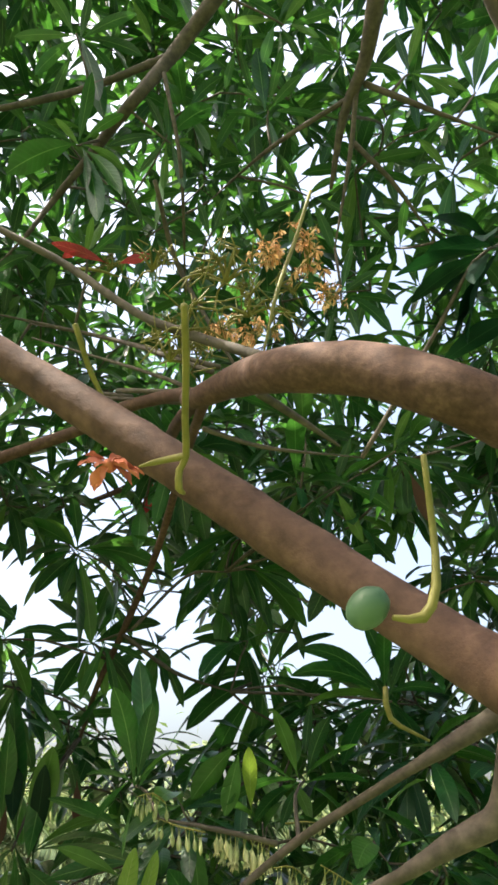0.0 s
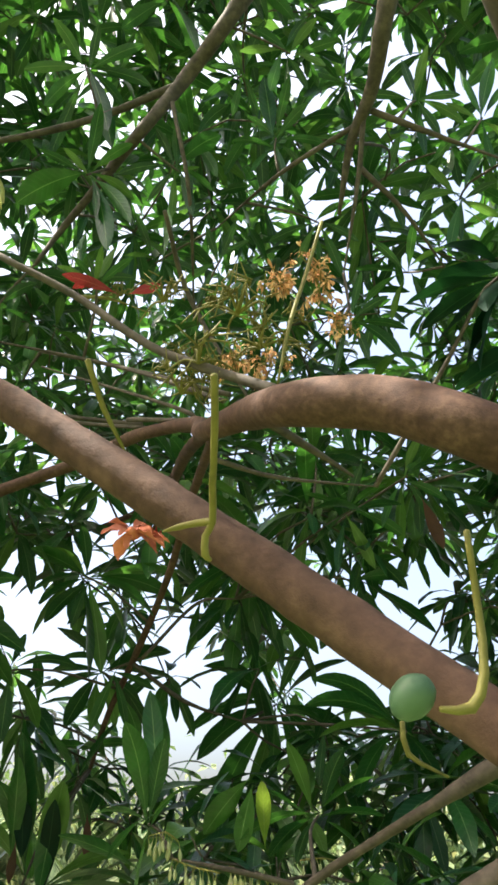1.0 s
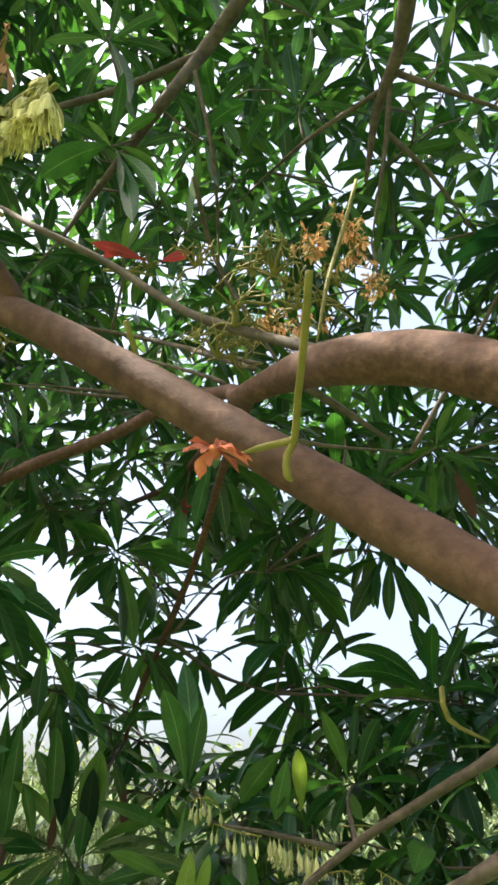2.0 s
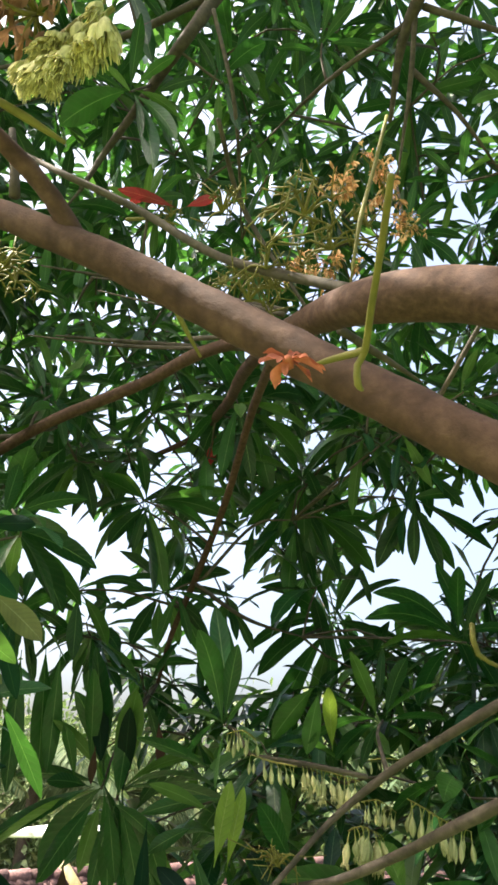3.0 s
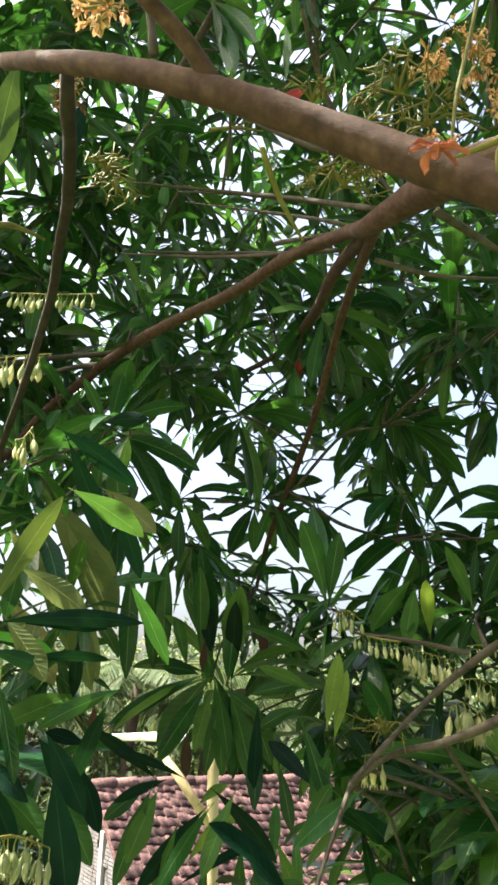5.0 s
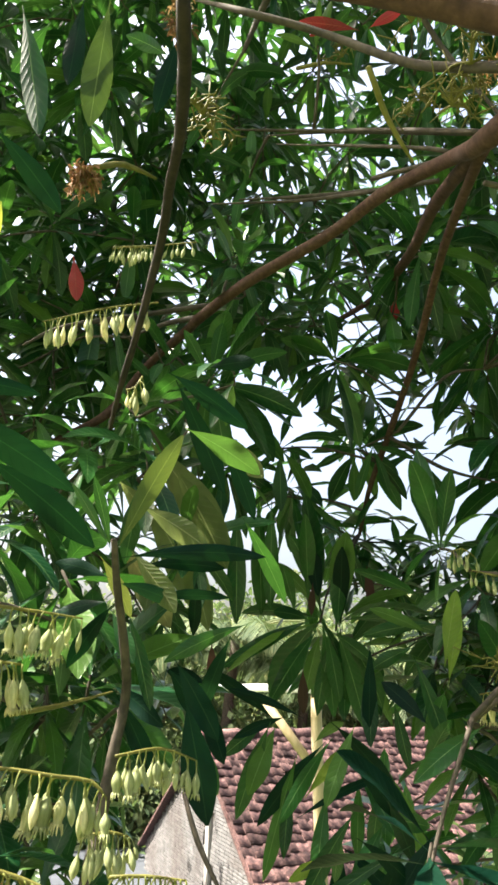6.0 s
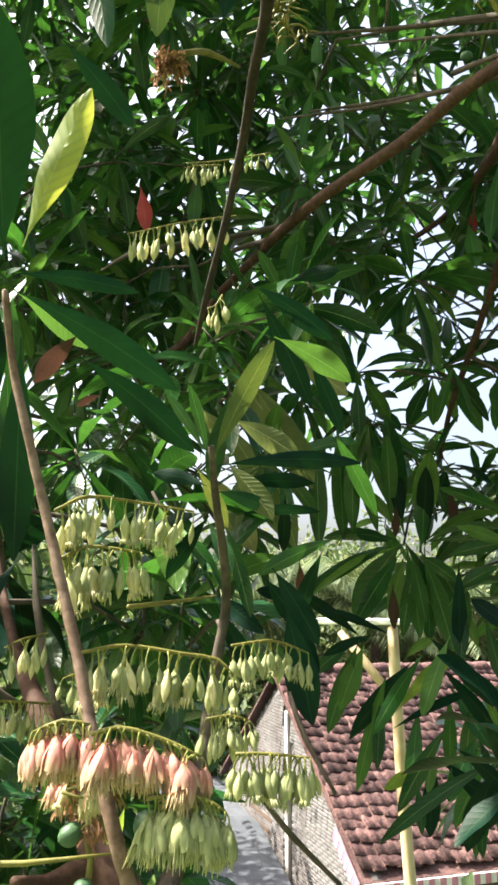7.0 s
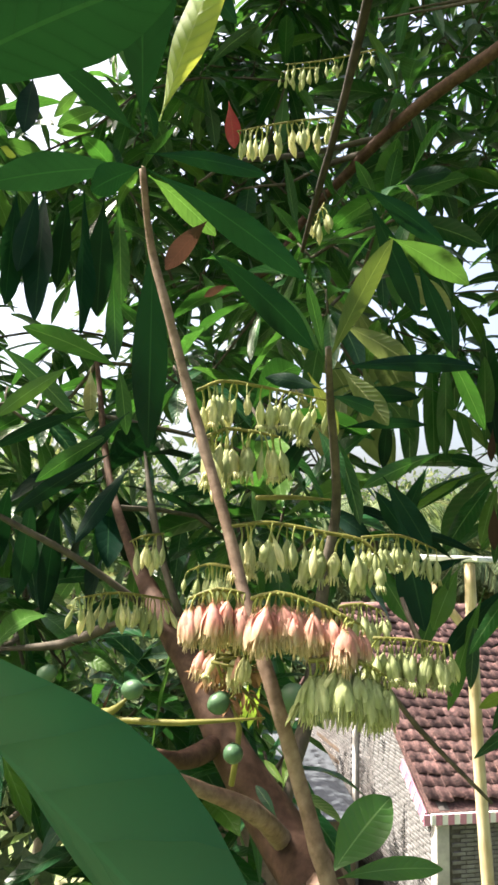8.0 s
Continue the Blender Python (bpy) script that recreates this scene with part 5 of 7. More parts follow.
spray((-0.464, 1.818, 5.705), tree_a, 2000, [(-12, -4, -5, 30), (-11, -1, -8, 28), (-11, 7, -10, 25), (5, 10, -21, 20), (4, 1, -25, 16), (-13, -6, 6, 30), (-8, -5, 8, 25), (1, -10, 11, 25), (21, 6, -3, 20), (19, -2, -10, 20), (23, -2, 0, 18), (-2, 5, -12, 20), (9, 4, -12, 20)])
spray((-0.638, 1.380, 5.497), tree_a, 2001, [(18, 5, -8, 22), (15, 1, 5, 20), (9, 15, -16, 26), (9, 4, -20, 22), (0, 8, -17, 25), (-4, 5, -10, 30), (4, -7, 9, 28), (-8, -4, -4, 25), (-11, 7, -8, 25), (-4, -7, 8, 25)])
spray((-0.614, 1.810, 5.456), tree_a, 2002, [(18, -3, 1, 15), (6, 9, -11, 26), (8, 2, -3, 28), (4, -4, 7, 25), (-7, 3, -5, 22), (-13, -5, -7, 25), (-13, -1, 1, 15), (0, 4, -15, 25)])
spray((-0.442, 2.052, 5.515), tree_a, 2003, [(-9, -12, 9, 25), (-12, 2, -4, 28), (-15, 2, 2, 20), (11, 0, -8, 25), (7, -3, 8, 22), (18, -5, 5, 25), (-2, 7, -12, 25), (-9, 7, -13, 25), (20, -4, -2, 18), (13, 10, -12, 20), (10, 10, -17, 22), (4, 7, -13, 20)])
spray((-0.055, 2.083, 5.802), tree_a, 2004, [(-15, 4, -6, 20), (16, 0, -2, 20), (-15, -3, 8, 18), (11, -1, 13, 22), (-5, 0, -11, 22), (-13, 11, -16, 25), (4, 5, -17, 20), (22, 8, -20, 18), (12, 2, -24, 15), (8, 8, -13, 22), (17, 1, -10, 20), (-6, -3, 13, 20)])
spray((0.026, 2.018, 5.717), tree_a, 2005, [(15, -3, 0, 25), (12, 3, -6, 22), (9, -3, 5, 20), (9, -5, 12, 22), (16, -2, -5, 18), (-4, -10, 10, 20), (2, 7, -11, 18)])
spray((0.054, 2.408, 5.503), tree_a, 2006, [(-20, -5, 14, 20), (-18, -2, 1, 18), (-29, 7, -4, 15), (-23, -4, -16, 28), (-20, 21, -31, 18), (-8, 2, -32, 18), (20, 1, 17, 20), (8, -7, 17, 20), (26, 6, -7, 18), (17, 15, -14, 20), (10, 14, -20, 20), (-1, 14, -22, 18), (-13, -12, 7, 24), (-5, -10, 13, 15)])
spray((0.358, 1.890, 5.340), tree_a, 2007, [(-22, -18, 10, 16), (-24, -13, 6, 20), (-20, -5, -7, 18), (-5, -5, 18, 22), (-3, -15, 15, 20), (-17, -1, -10, 22), (6, -9, 16, 20), (-10, 9, -13, 24), (15, 3, 7, 20), (9, 7, -11, 22), (-21, -8, 0, 14)])
spray((0.284, 2.017, 5.767), tree_a, 2008, [(-11, 6, -17, 25), (0, 9, -16, 22), (-4, 0, -15, 25), (11, 10, -16, 18), (7, 5, -19, 16), (22, 7, -12, 18), (-14, 3, -7, 22), (-8, -4, 9, 22), (-2, -7, 12, 20), (10, -4, 9, 20), (15, -5, 2, 26)])
spray((-0.185, 1.411, 5.107), tree_a, 2009, [(-3, -9, 15, 26), (3, -11, 12, 18), (-8, -3, 3, 18), (7, -3, 7, 18), (-7, 3, -5, 18), (6, 1, -4, 20), (-1, -1, -10, 20), (4, -2, 5, 18)])
spray((-0.511, 1.851, 5.006), tree_a, 2010, [(-23, -6, -11, 21), (-15, 12, -21, 28), (2, 6, -22, 18), (1, -18, 27, 18), (-20, 2, 3, 18), (6, 5, -16, 20), (-3, -14, 20, 18), (-8, -11, 14, 16)])
spray((-0.465, 1.820, 4.985), tree_a, 2011, [(5, -12, 21, 24), (26, -10, 4, 16), (5, 10, -23, 22), (8, 15, -18, 20), (27, 1, 0, 16), (-7, 11, -19, 18), (16, 2, 10, 18), (0, 11, -16, 18)])
spray((0.128, 1.740, 5.145), tree_a, 2012, [(-6, -5, 13, 22), (-13, -1, 6, 18), (-10, 5, -7, 24), (4, -9, 12, 20), (11, -4, 8, 20), (13, -3, 1, 18), (9, 0, -7, 20), (-4, 4, -9, 22), (-16, -4, -3, 16)])
spray((-0.471, 1.141, 6.873), tree_a, 2013, [(-8, 11, -19, 14), (7, 10, -18, 18), (-14, -3, -6, 20), (16, 1, -6, 18), (16, -5, 3, 20), (10, 6, -8, 22), (7, 4, -20, 18), (-9, 2, -14, 20), (-7, -7, 10, 20), (4, -7, 9, 20)])
spray((-0.425, 1.186, 6.491), tree_a, 2014, [(-18, 3, -5, 34), (4, -11, 12, 18), (11, -6, 4, 18), (11, 5, -2, 20), (6, 5, -20, 20), (3, 3, -12, 22), (-10, -5, 3, 18), (-5, -5, 5, 18), (11, 3, -14, 18)])
spray((0.073, 1.131, 6.902), tree_a, 2015, [(-11, -1, 0, 18), (6, 7, -6, 18), (-5, 2, -11, 22), (9, 1, -3, 18), (3, -4, 8, 26), (-8, -2, 8, 18), (13, 0, 7, 18), (-1, 4, -15, 18), (6, -5, 8, 20)])
spray((0.036, 1.243, 6.705), tree_a, 2016, [(-3, -6, 17, 26), (3, -12, 7, 20), (8, -5, 8, 20), (12, -2, -4, 18), (-11, 0, 2, 18), (-7, -2, 8, 18), (7, 4, -7, 18), (2, 2, -13, 18), (-5, 1, -10, 18)])
spray((0.405, 1.196, 6.795), tree_a, 2017, [(2, -8, 10, 20), (-3, -4, 12, 18), (11, -3, -1, 18), (13, 3, -4, 18), (-12, -2, 0, 20), (6, 3, -10, 18), (-9, 3, -4, 18), (-5, 2, -9, 18), (2, 5, -12, 20)])
spray((0.579, 1.220, 6.755), tree_a, 2018, [(3, -7, 16, 18), (-5, -6, 9, 18), (7, -4, 10, 18), (-12, 4, -10, 18), (-7, 1, -8, 18), (3, 6, -13, 18), (-8, -1, 5, 18), (9, 3, -6, 18)])
spray((-0.206, 1.218, 6.541), tree_a, 2019, [(-14, 2, 3, 17), (11, -10, 4, 26), (4, 4, -12, 18), (-2, 7, -9, 18), (6, -1, 2, 16), (-5, -5, 8, 18), (-1, -5, 10, 18), (-8, 5, -4, 18), (10, 3, -4, 18)])
spray((-0.363, 1.206, 6.153), tree_a, 2020, [(-8, -3, 4, 16), (-5, -4, 6, 16), (-2, -4, 8, 14), (2, -7, 7, 16), (4, -4, 8, 18), (8, -3, 6, 18), (9, 0, 3, 18)])
spray((-0.108, 1.400, 6.424), tree_a, 2021, [(-9, 2, -6, 18), (9, -1, -6, 20), (4, -6, 9, 18), (-4, -3, 10, 18), (-5, 5, -9, 18), (7, -2, 5, 18), (1, 4, -10, 18), (-11, -2, 0, 18)])
spray((0.405, 1.646, 7.014), tree_a, 2022, [(-9, -4, 10, 18), (-13, -5, -2, 18), (-5, 6, -7, 18), (11, -2, 10, 18), (14, 3, 2, 18), (5, 3, -15, 18), (-4, 3, -17, 18), (18, 1, 6, 16), (4, -9, 11, 18), (-11, 1, -9, 18)])
spray((0.212, 1.336, 6.138), tree_a, 2023, [(-10, -4, 3, 16), (13, 0, 1, 18), (7, -6, 4, 18), (5, 4, -8, 18), (-3, 5, -8, 18), (-6, 2, -2, 18), (11, -1, -11, 20), (2, -4, 11, 16)])
spray((0.171, 1.566, 6.746), tree_a, 2024, [(-12, -3, 2, 18), (8, -5, 6, 18), (12, 2, -5, 18), (-5, 4, -13, 18), (2, 11, -12, 18), (-9, -9, 7, 18), (7, 7, -14, 18), (-14, -1, -8, 18)])
spray((0.547, 1.395, 6.649), tree_a, 2025, [(-8, -5, 8, 20), (10, -1, 6, 20), (12, 4, -2, 20), (-4, 3, -16, 18), (-9, 3, -5, 18), (5, -4, 12, 18), (-13, -3, -2, 18), (0, 4, -11, 20)])
spray((-0.058, 1.336, 7.146), tree_a, 2026, [(-10, -1, 4, 18), (9, -1, 4, 18), (-3, 5, -12, 18), (-12, 4, -6, 18), (4, 7, -11, 18), (-5, -7, 8, 18), (5, -7, 14, 18)])
spray((-0.310, 1.551, 6.560), tree_a, 2027, [(-10, -2, 3, 18), (10, -3, 7, 18), (7, 4, -9, 18), (-3, 4, -13, 18), (-5, -8, 10, 18), (3, -5, 16, 18), (12, -1, -5, 18)])
spray((0.412, 1.569, 6.543), tree_a, 2028, [(-14, -4, -2, 18), (9, -7, 2, 18), (7, 7, -7, 18), (-2, 9, -9, 18), (-9, -7, 6, 18), (2, -10, 10, 18), (12, -2, -4, 18), (-11, 4, -7, 18)])
spray((-0.827, 1.508, 5.513), tree_a, 2029, [(-6, -7, 10, 18), (-11, -2, 1, 18), (-3, -2, -14, 20), (4, 9, -12, 20), (13, 5, -7, 18), (10, 4, 6, 18), (4, 0, 13, 18)])
spray((-0.393, 1.934, 5.486), tree_a, 2030, [(-12, -2, 4, 16), (-15, -5, -6, 18), (-4, 3, -15, 20), (5, 5, -12, 18), (12, 1, -4, 18), (11, 1, 6, 18), (4, 1, 13, 18), (-7, -3, 11, 18)])
spray((-0.627, 1.560, 6.143), tree_a, 2031, [(-9, -10, 2, 18), (9, 2, 6, 18), (-4, 0, -15, 18), (6, 1, -14, 18), (-8, -4, -10, 18), (1, -2, 14, 18), (10, 8, -2, 16)])
spray((-0.675, 1.611, 5.914), tree_a, 2032, [(-4, -5, 9, 18), (8, -1, 8, 20), (11, 4, -3, 18), (-3, 5, -13, 20), (-8, 2, -11, 18), (-10, -7, -6, 18), (4, 1, -13, 18)])
spray((-0.709, 1.478, 6.313), tree_a, 2033, [(-8, -4, 11, 20), (8, -1, 9, 20), (9, 4, -1, 18), (0, 6, -13, 20), (-8, 1, -11, 18), (-10, -2, -1, 18)])
spray((-0.206, 2.126, 6.265), tree_a, 2034, [(-9, -7, 8, 18), (9, -2, 6, 18), (9, 2, -9, 18), (-5, 7, -13, 20), (-12, -8, -13, 18), (2, 7, -17, 18), (-4, -3, 16, 18)])
spray((-0.523, 2.054, 6.106), tree_a, 2035, [(-9, -9, 5, 18), (11, -2, 2, 18), (8, 4, -10, 18), (-2, 0, -15, 18), (-12, -3, -10, 18), (3, -5, 13, 18)])
spray((0.234, 1.728, 5.853), tree_a, 2036, [(-10, 0, 5, 18), (8, -8, 6, 20), (7, 11, -11, 18), (-3, 1, -15, 18), (16, 7, -3, 18), (-9, 2, -8, 18), (3, -5, 12, 18), (12, -7, 0, 18)])
spray((0.381, 1.685, 5.933), tree_a, 2037, [(-9, -4, 4, 18), (9, -2, 6, 18), (8, 8, -13, 18), (-1, 11, -14, 20), (-6, 2, -12, 18), (11, 1, -6, 18), (3, -6, 10, 18)])
spray((0.183, 2.007, 5.362), tree_a, 2038, [(-12, -9, 4, 20), (12, -1, 7, 20), (9, 4, -10, 20), (-3, 3, -13, 20), (20, -6, -1, 20), (-9, 5, -8, 20)])

# the crowns: tips strewn through the volume round the eye, but for the openings to the sky and the house
OPEN = []


def opening(az, el, wide, high):
    """A gap in the crowns: its bearing, height, half width and half height in degrees."""
    OPEN.append((az, el, wide, high))


opening(47.5, 29.1, 2.2, 2.7)
opening(50.2, 28.3, 1.8, 2.7)
opening(49.3, 14.4, 2.7, 3.1)
opening(45.8, 15.6, 1.6, 2.2)
opening(48.2, 10.4, 3.1, 2.7)
opening(44.5, 9.5, 2.2, 2.7)
opening(28.6, 12.5, 2.7, 1.8)
opening(32.0, 20.1, 1.8, 1.3)
opening(18.9, 16.8, 1.8, 2.2)
opening(13.8, 9.1, 2.7, 2.7)
opening(36.2, 14.3, 1.8, 1.8)
opening(21.5, 0.3, 2.7, 2.2)
opening(19.5, -4.7, 3.1, 2.7)
opening(15.1, -6.8, 3.6, 2.7)
opening(8.5, -5.4, 2.7, 2.7)
opening(18.9, -0.2, 3.1, 2.7)
opening(8.0, -2.9, 2.7, 2.2)
opening(12.2, -2.9, 2.7, 2.2)
opening(8.7, 5.1, 2.2, 1.3)
opening(20.5, 3.8, 1.8, 1.8)
opening(17.8, -0.8, 2.2, 2.2)
opening(14.9, -2.4, 2.7, 1.8)
opening(24.1, 12.1, 3.6, 2.2)
opening(18.6, 12.9, 2.7, 2.2)
opening(19.8, 7.0, 4.0, 1.8)
opening(13.5, 8.1, 2.7, 1.8)
# two gaps out of view, at the sun's bearing, added to let sunlight in
opening(100.0, 60.0, 9.0, 7.0)
opening(112.0, 53.0, 8.0, 7.0)
opening(33.7, 38.6, 1.3, 1.6)
opening(29.1, 35.7, 1.3, 1.6)
opening(24.2, 39.0, 1.3, 1.6)
opening(20.2, 36.5, 1.3, 1.6)
opening(22.2, 31.6, 1.3, 1.6)
opening(33.3, 31.7, 1.3, 1.6)
opening(26.5, 28.9, 1.3, 1.6)
opening(8.7, 28.1, 1.3, 1.6)
opening(17.4, 28.8, 1.3, 1.6)
opening(-11.7, 20.3, 6.5, 4.6)
opening(-7.7, 22.8, 4.5, 3.5)
opening(16.1, 19.4, 4.4, 4.0)
opening(2.8, 16.0, 3.2, 3.6)
opening(18.3, 19.7, 3.6, 4.2)
opening(4.9, 16.3, 4.5, 4.5)
opening(-7.8, 16.6, 4.5, 4.1)
opening(-18.7, 25.6, 2.4, 3.0)
opening(-15.1, 39.2, 2.6, 2.6)
opening(18.7, 58.3, 1.4, 1.7)
opening(4.9, 10.3, 3.3, 2.7)
opening(-19.3, 58.7, 1.6, 2.8)
opening(15.5, 47.6, 1.6, 2.1)
opening(-23.6, 49.3, 1.0, 1.7)
opening(-26.6, 54.9, 1.4, 2.4)
opening(-7.8, 58.3, 1.6, 2.1)
opening(-9.7, 46.6, 1.4, 1.7)
opening(-20.9, 48.3, 1.2, 1.7)
opening(-1.9, 53.8, 1.2, 1.7)
opening(17.7, 22.3, 3.4, 4.1)
opening(-6.8, 24.3, 3.4, 3.6)
opening(-9.7, 22.2, 4.1, 3.6)
opening(24.1, 13.4, 3.3, 2.4)
opening(10.2, 15.1, 3.3, 2.7)
opening(-0.1, 12.4, 2.3, 3.0)
opening(46.6, 13.2, 6.5, 6.9)
opening(46.7, 33.9, 2.4, 3.4)
opening(31.6, 27.6, 1.4, 2.1)
opening(32.5, 19.4, 1.7, 2.4)
opening(22.6, 25.1, 1.7, 2.1)
opening(12.6, 15.8, 2.1, 2.8)
opening(17.9, -9.4, 4.5, 8.6)
opening(23.4, -13.1, 3.8, 4.8)
opening(13.1, -9.4, 2.4, 5.9)
opening(17.0, 9.1, 3.8, 2.8)
opening(21.8, -8.2, 5.2, 6.5)
opening(21.5, 6.2, 3.1, 3.1)
opening(14.3, -5.3, 10.9, 6.4)
opening(17.1, 1.6, 5.3, 4.1)
opening(7.3, -2.2, 2.3, 4.5)
opening(11.9, 26.4, 2.1, 2.8)
opening(24.1, 17.5, 1.7, 2.1)
opening(3.7, 22.5, 2.1, 2.8)
opening(84.0, 49.0, 11.0, 9.0)


def twig_net(tips, rng):
    """Thin twigs that lead from every tip to the nearest limb, or to the nearest tip that a limb carries already."""
    net = np.array([n for n in NODES if n[2] < 9.5])
    near = [float(np.min(np.linalg.norm(net - np.array(p), axis=1))) for p, ax in tips]
    out = []
    for k in np.argsort(near):
        p, ax = tips[k]
        d = np.linalg.norm(net - np.array(p), axis=1)
        d = d + 0.6 * np.maximum(0, net[:, 2] - p.z)
        q = Vector(net[int(np.argmin(d))])
        a = p - ax * 0.05
        far = (q - p).length
        mid = a.lerp(q, 0.5) + Vector(rng.normal(0, 0.05 * far, 3)) + Vector((0, 0, 0.06 * far))
        w = 0.0028 + 0.0022 * min(1.0, far)
        out.append(tube_arrays([q, mid, a, p], [w * 1.25, w, w * 0.8, 0.0022], 5, 0.1, 0.0, 0.0, int(k)))
        net = np.vstack([net, np.array([tuple(mid), tuple(a)])])
    NODES.extend(tuple(t) for t in net[len(NODES):])
    return out


def crown(name, parent, count, az, el, dist, length, seed, keep=1.0, seg=5, openings=True, power=1.0, hang=0.0):
    rng = np.random.default_rng(seed)
    bs, ws, ls, wds, drs, ros, tips = [], [], [], [], [], [], []
    made = tries = 0
    while made < count and tries < count * 30:
        tries += 1
        a = rng.uniform(*az)
        e = math.degrees(math.asin(rng.uniform(math.sin(radians(el[0])), math.sin(radians(el[1])))))
        if openings and any(((a - o[0]) * math.cos(radians(e)) / o[2]) ** 2 + ((e - o[1]) / o[3]) ** 2 < 1 for o in OPEN):
            if rng.random() < keep:
                continue
        d = dist[0] + (dist[1] - dist[0]) * rng.random() ** power
        ar, er = radians(a), radians(e)
        p = np.array([EYE0[0] - math.sin(ar) * math.cos(er) * d, EYE0[1] + math.cos(ar) * math.cos(er) * d, EYE0[2] + math.sin(er) * d])
        ax = rng.normal(0, 0.42, 3) + np.array([0, 0, 0.85 - hang])
        n = int(rng.integers(8, 14))
        b, w, ln, wd, dr, ro = whorl_leaves(rng, p, ax, n, length * rng.uniform(0.75, 1.15), (42, rng.uniform(115, 158)), 0.9)
        bs.append(b), ws.append(w), ls.append(ln), wds.append(wd), drs.append(dr), ros.append(ro)
        tips.append((Vector(p), Vector(ax).normalized()))
        made += 1
    v, f, u = leaf_arrays(*(np.concatenate(x) for x in (bs, ws, ls, wds, drs, ros)), seg)
    ob = part_mesh(name, raw_mesh(name, v, f, u), LEAF, parent)
    tagged(ob, "dense crown of glossy dark green lance leaves", kind="stuff")
    v, f = joined(twig_net(tips, rng))
    tagged(part_mesh("twigwork", raw_mesh("twigwork", v, f), TWIG, parent), kind="stuff")


crown("crown", tree_a, 432, (-48, 62), (9, 34), (2.05, 3.4), 0.207, 71, 0.91, 5, True, 0.8)
crown("upper_crown", tree_a, 418, (-48, 62), (34, 66), (2.6, 4.2), 0.198, 79, 0.95, 5, True, 0.8)
crown("outer_crown", tree_a, 675, (-50, 85), (14, 72), (3.3, 5.4), 0.22, 72, 0.95, 4)
crown("low_crown", tree_a, 200, (-30, 12), (-13, 10), (1.7, 3.0), 0.185, 73, 0.97)
crown("crown", tree_b, 256, (14, 85), (-18, 26), (1.35, 2.8), 0.176, 74, 0.96)
crown("crown", tree_b, 62, (10, 44), (24, 44), (2.5, 3.6), 0.194, 80, 0.96)
crown("under_crown", tree_b, 86, (33, 75), (-38, -12), (0.95, 1.9), 0.141, 83, 0.98)
crown("overhead_crown", tree_a, 160, (-180, 180), (60, 90), (2.6, 4.6), 0.202, 75, 0.97, 4)
# added behind the eye, never in view: holds sky light off the near leaves
crown("rear_crown", tree_b, 420, (128, 300), (-5, 62), (2.2, 4.2), 0.25, 76, 0.9, 3, False)
# unseen crown on the sun's side, thinned to dapple the light
crown("side_crown", tree_b, 110, (62, 150), (30, 80), (1.7, 3.4), 0.194, 78, 0.97, 4)


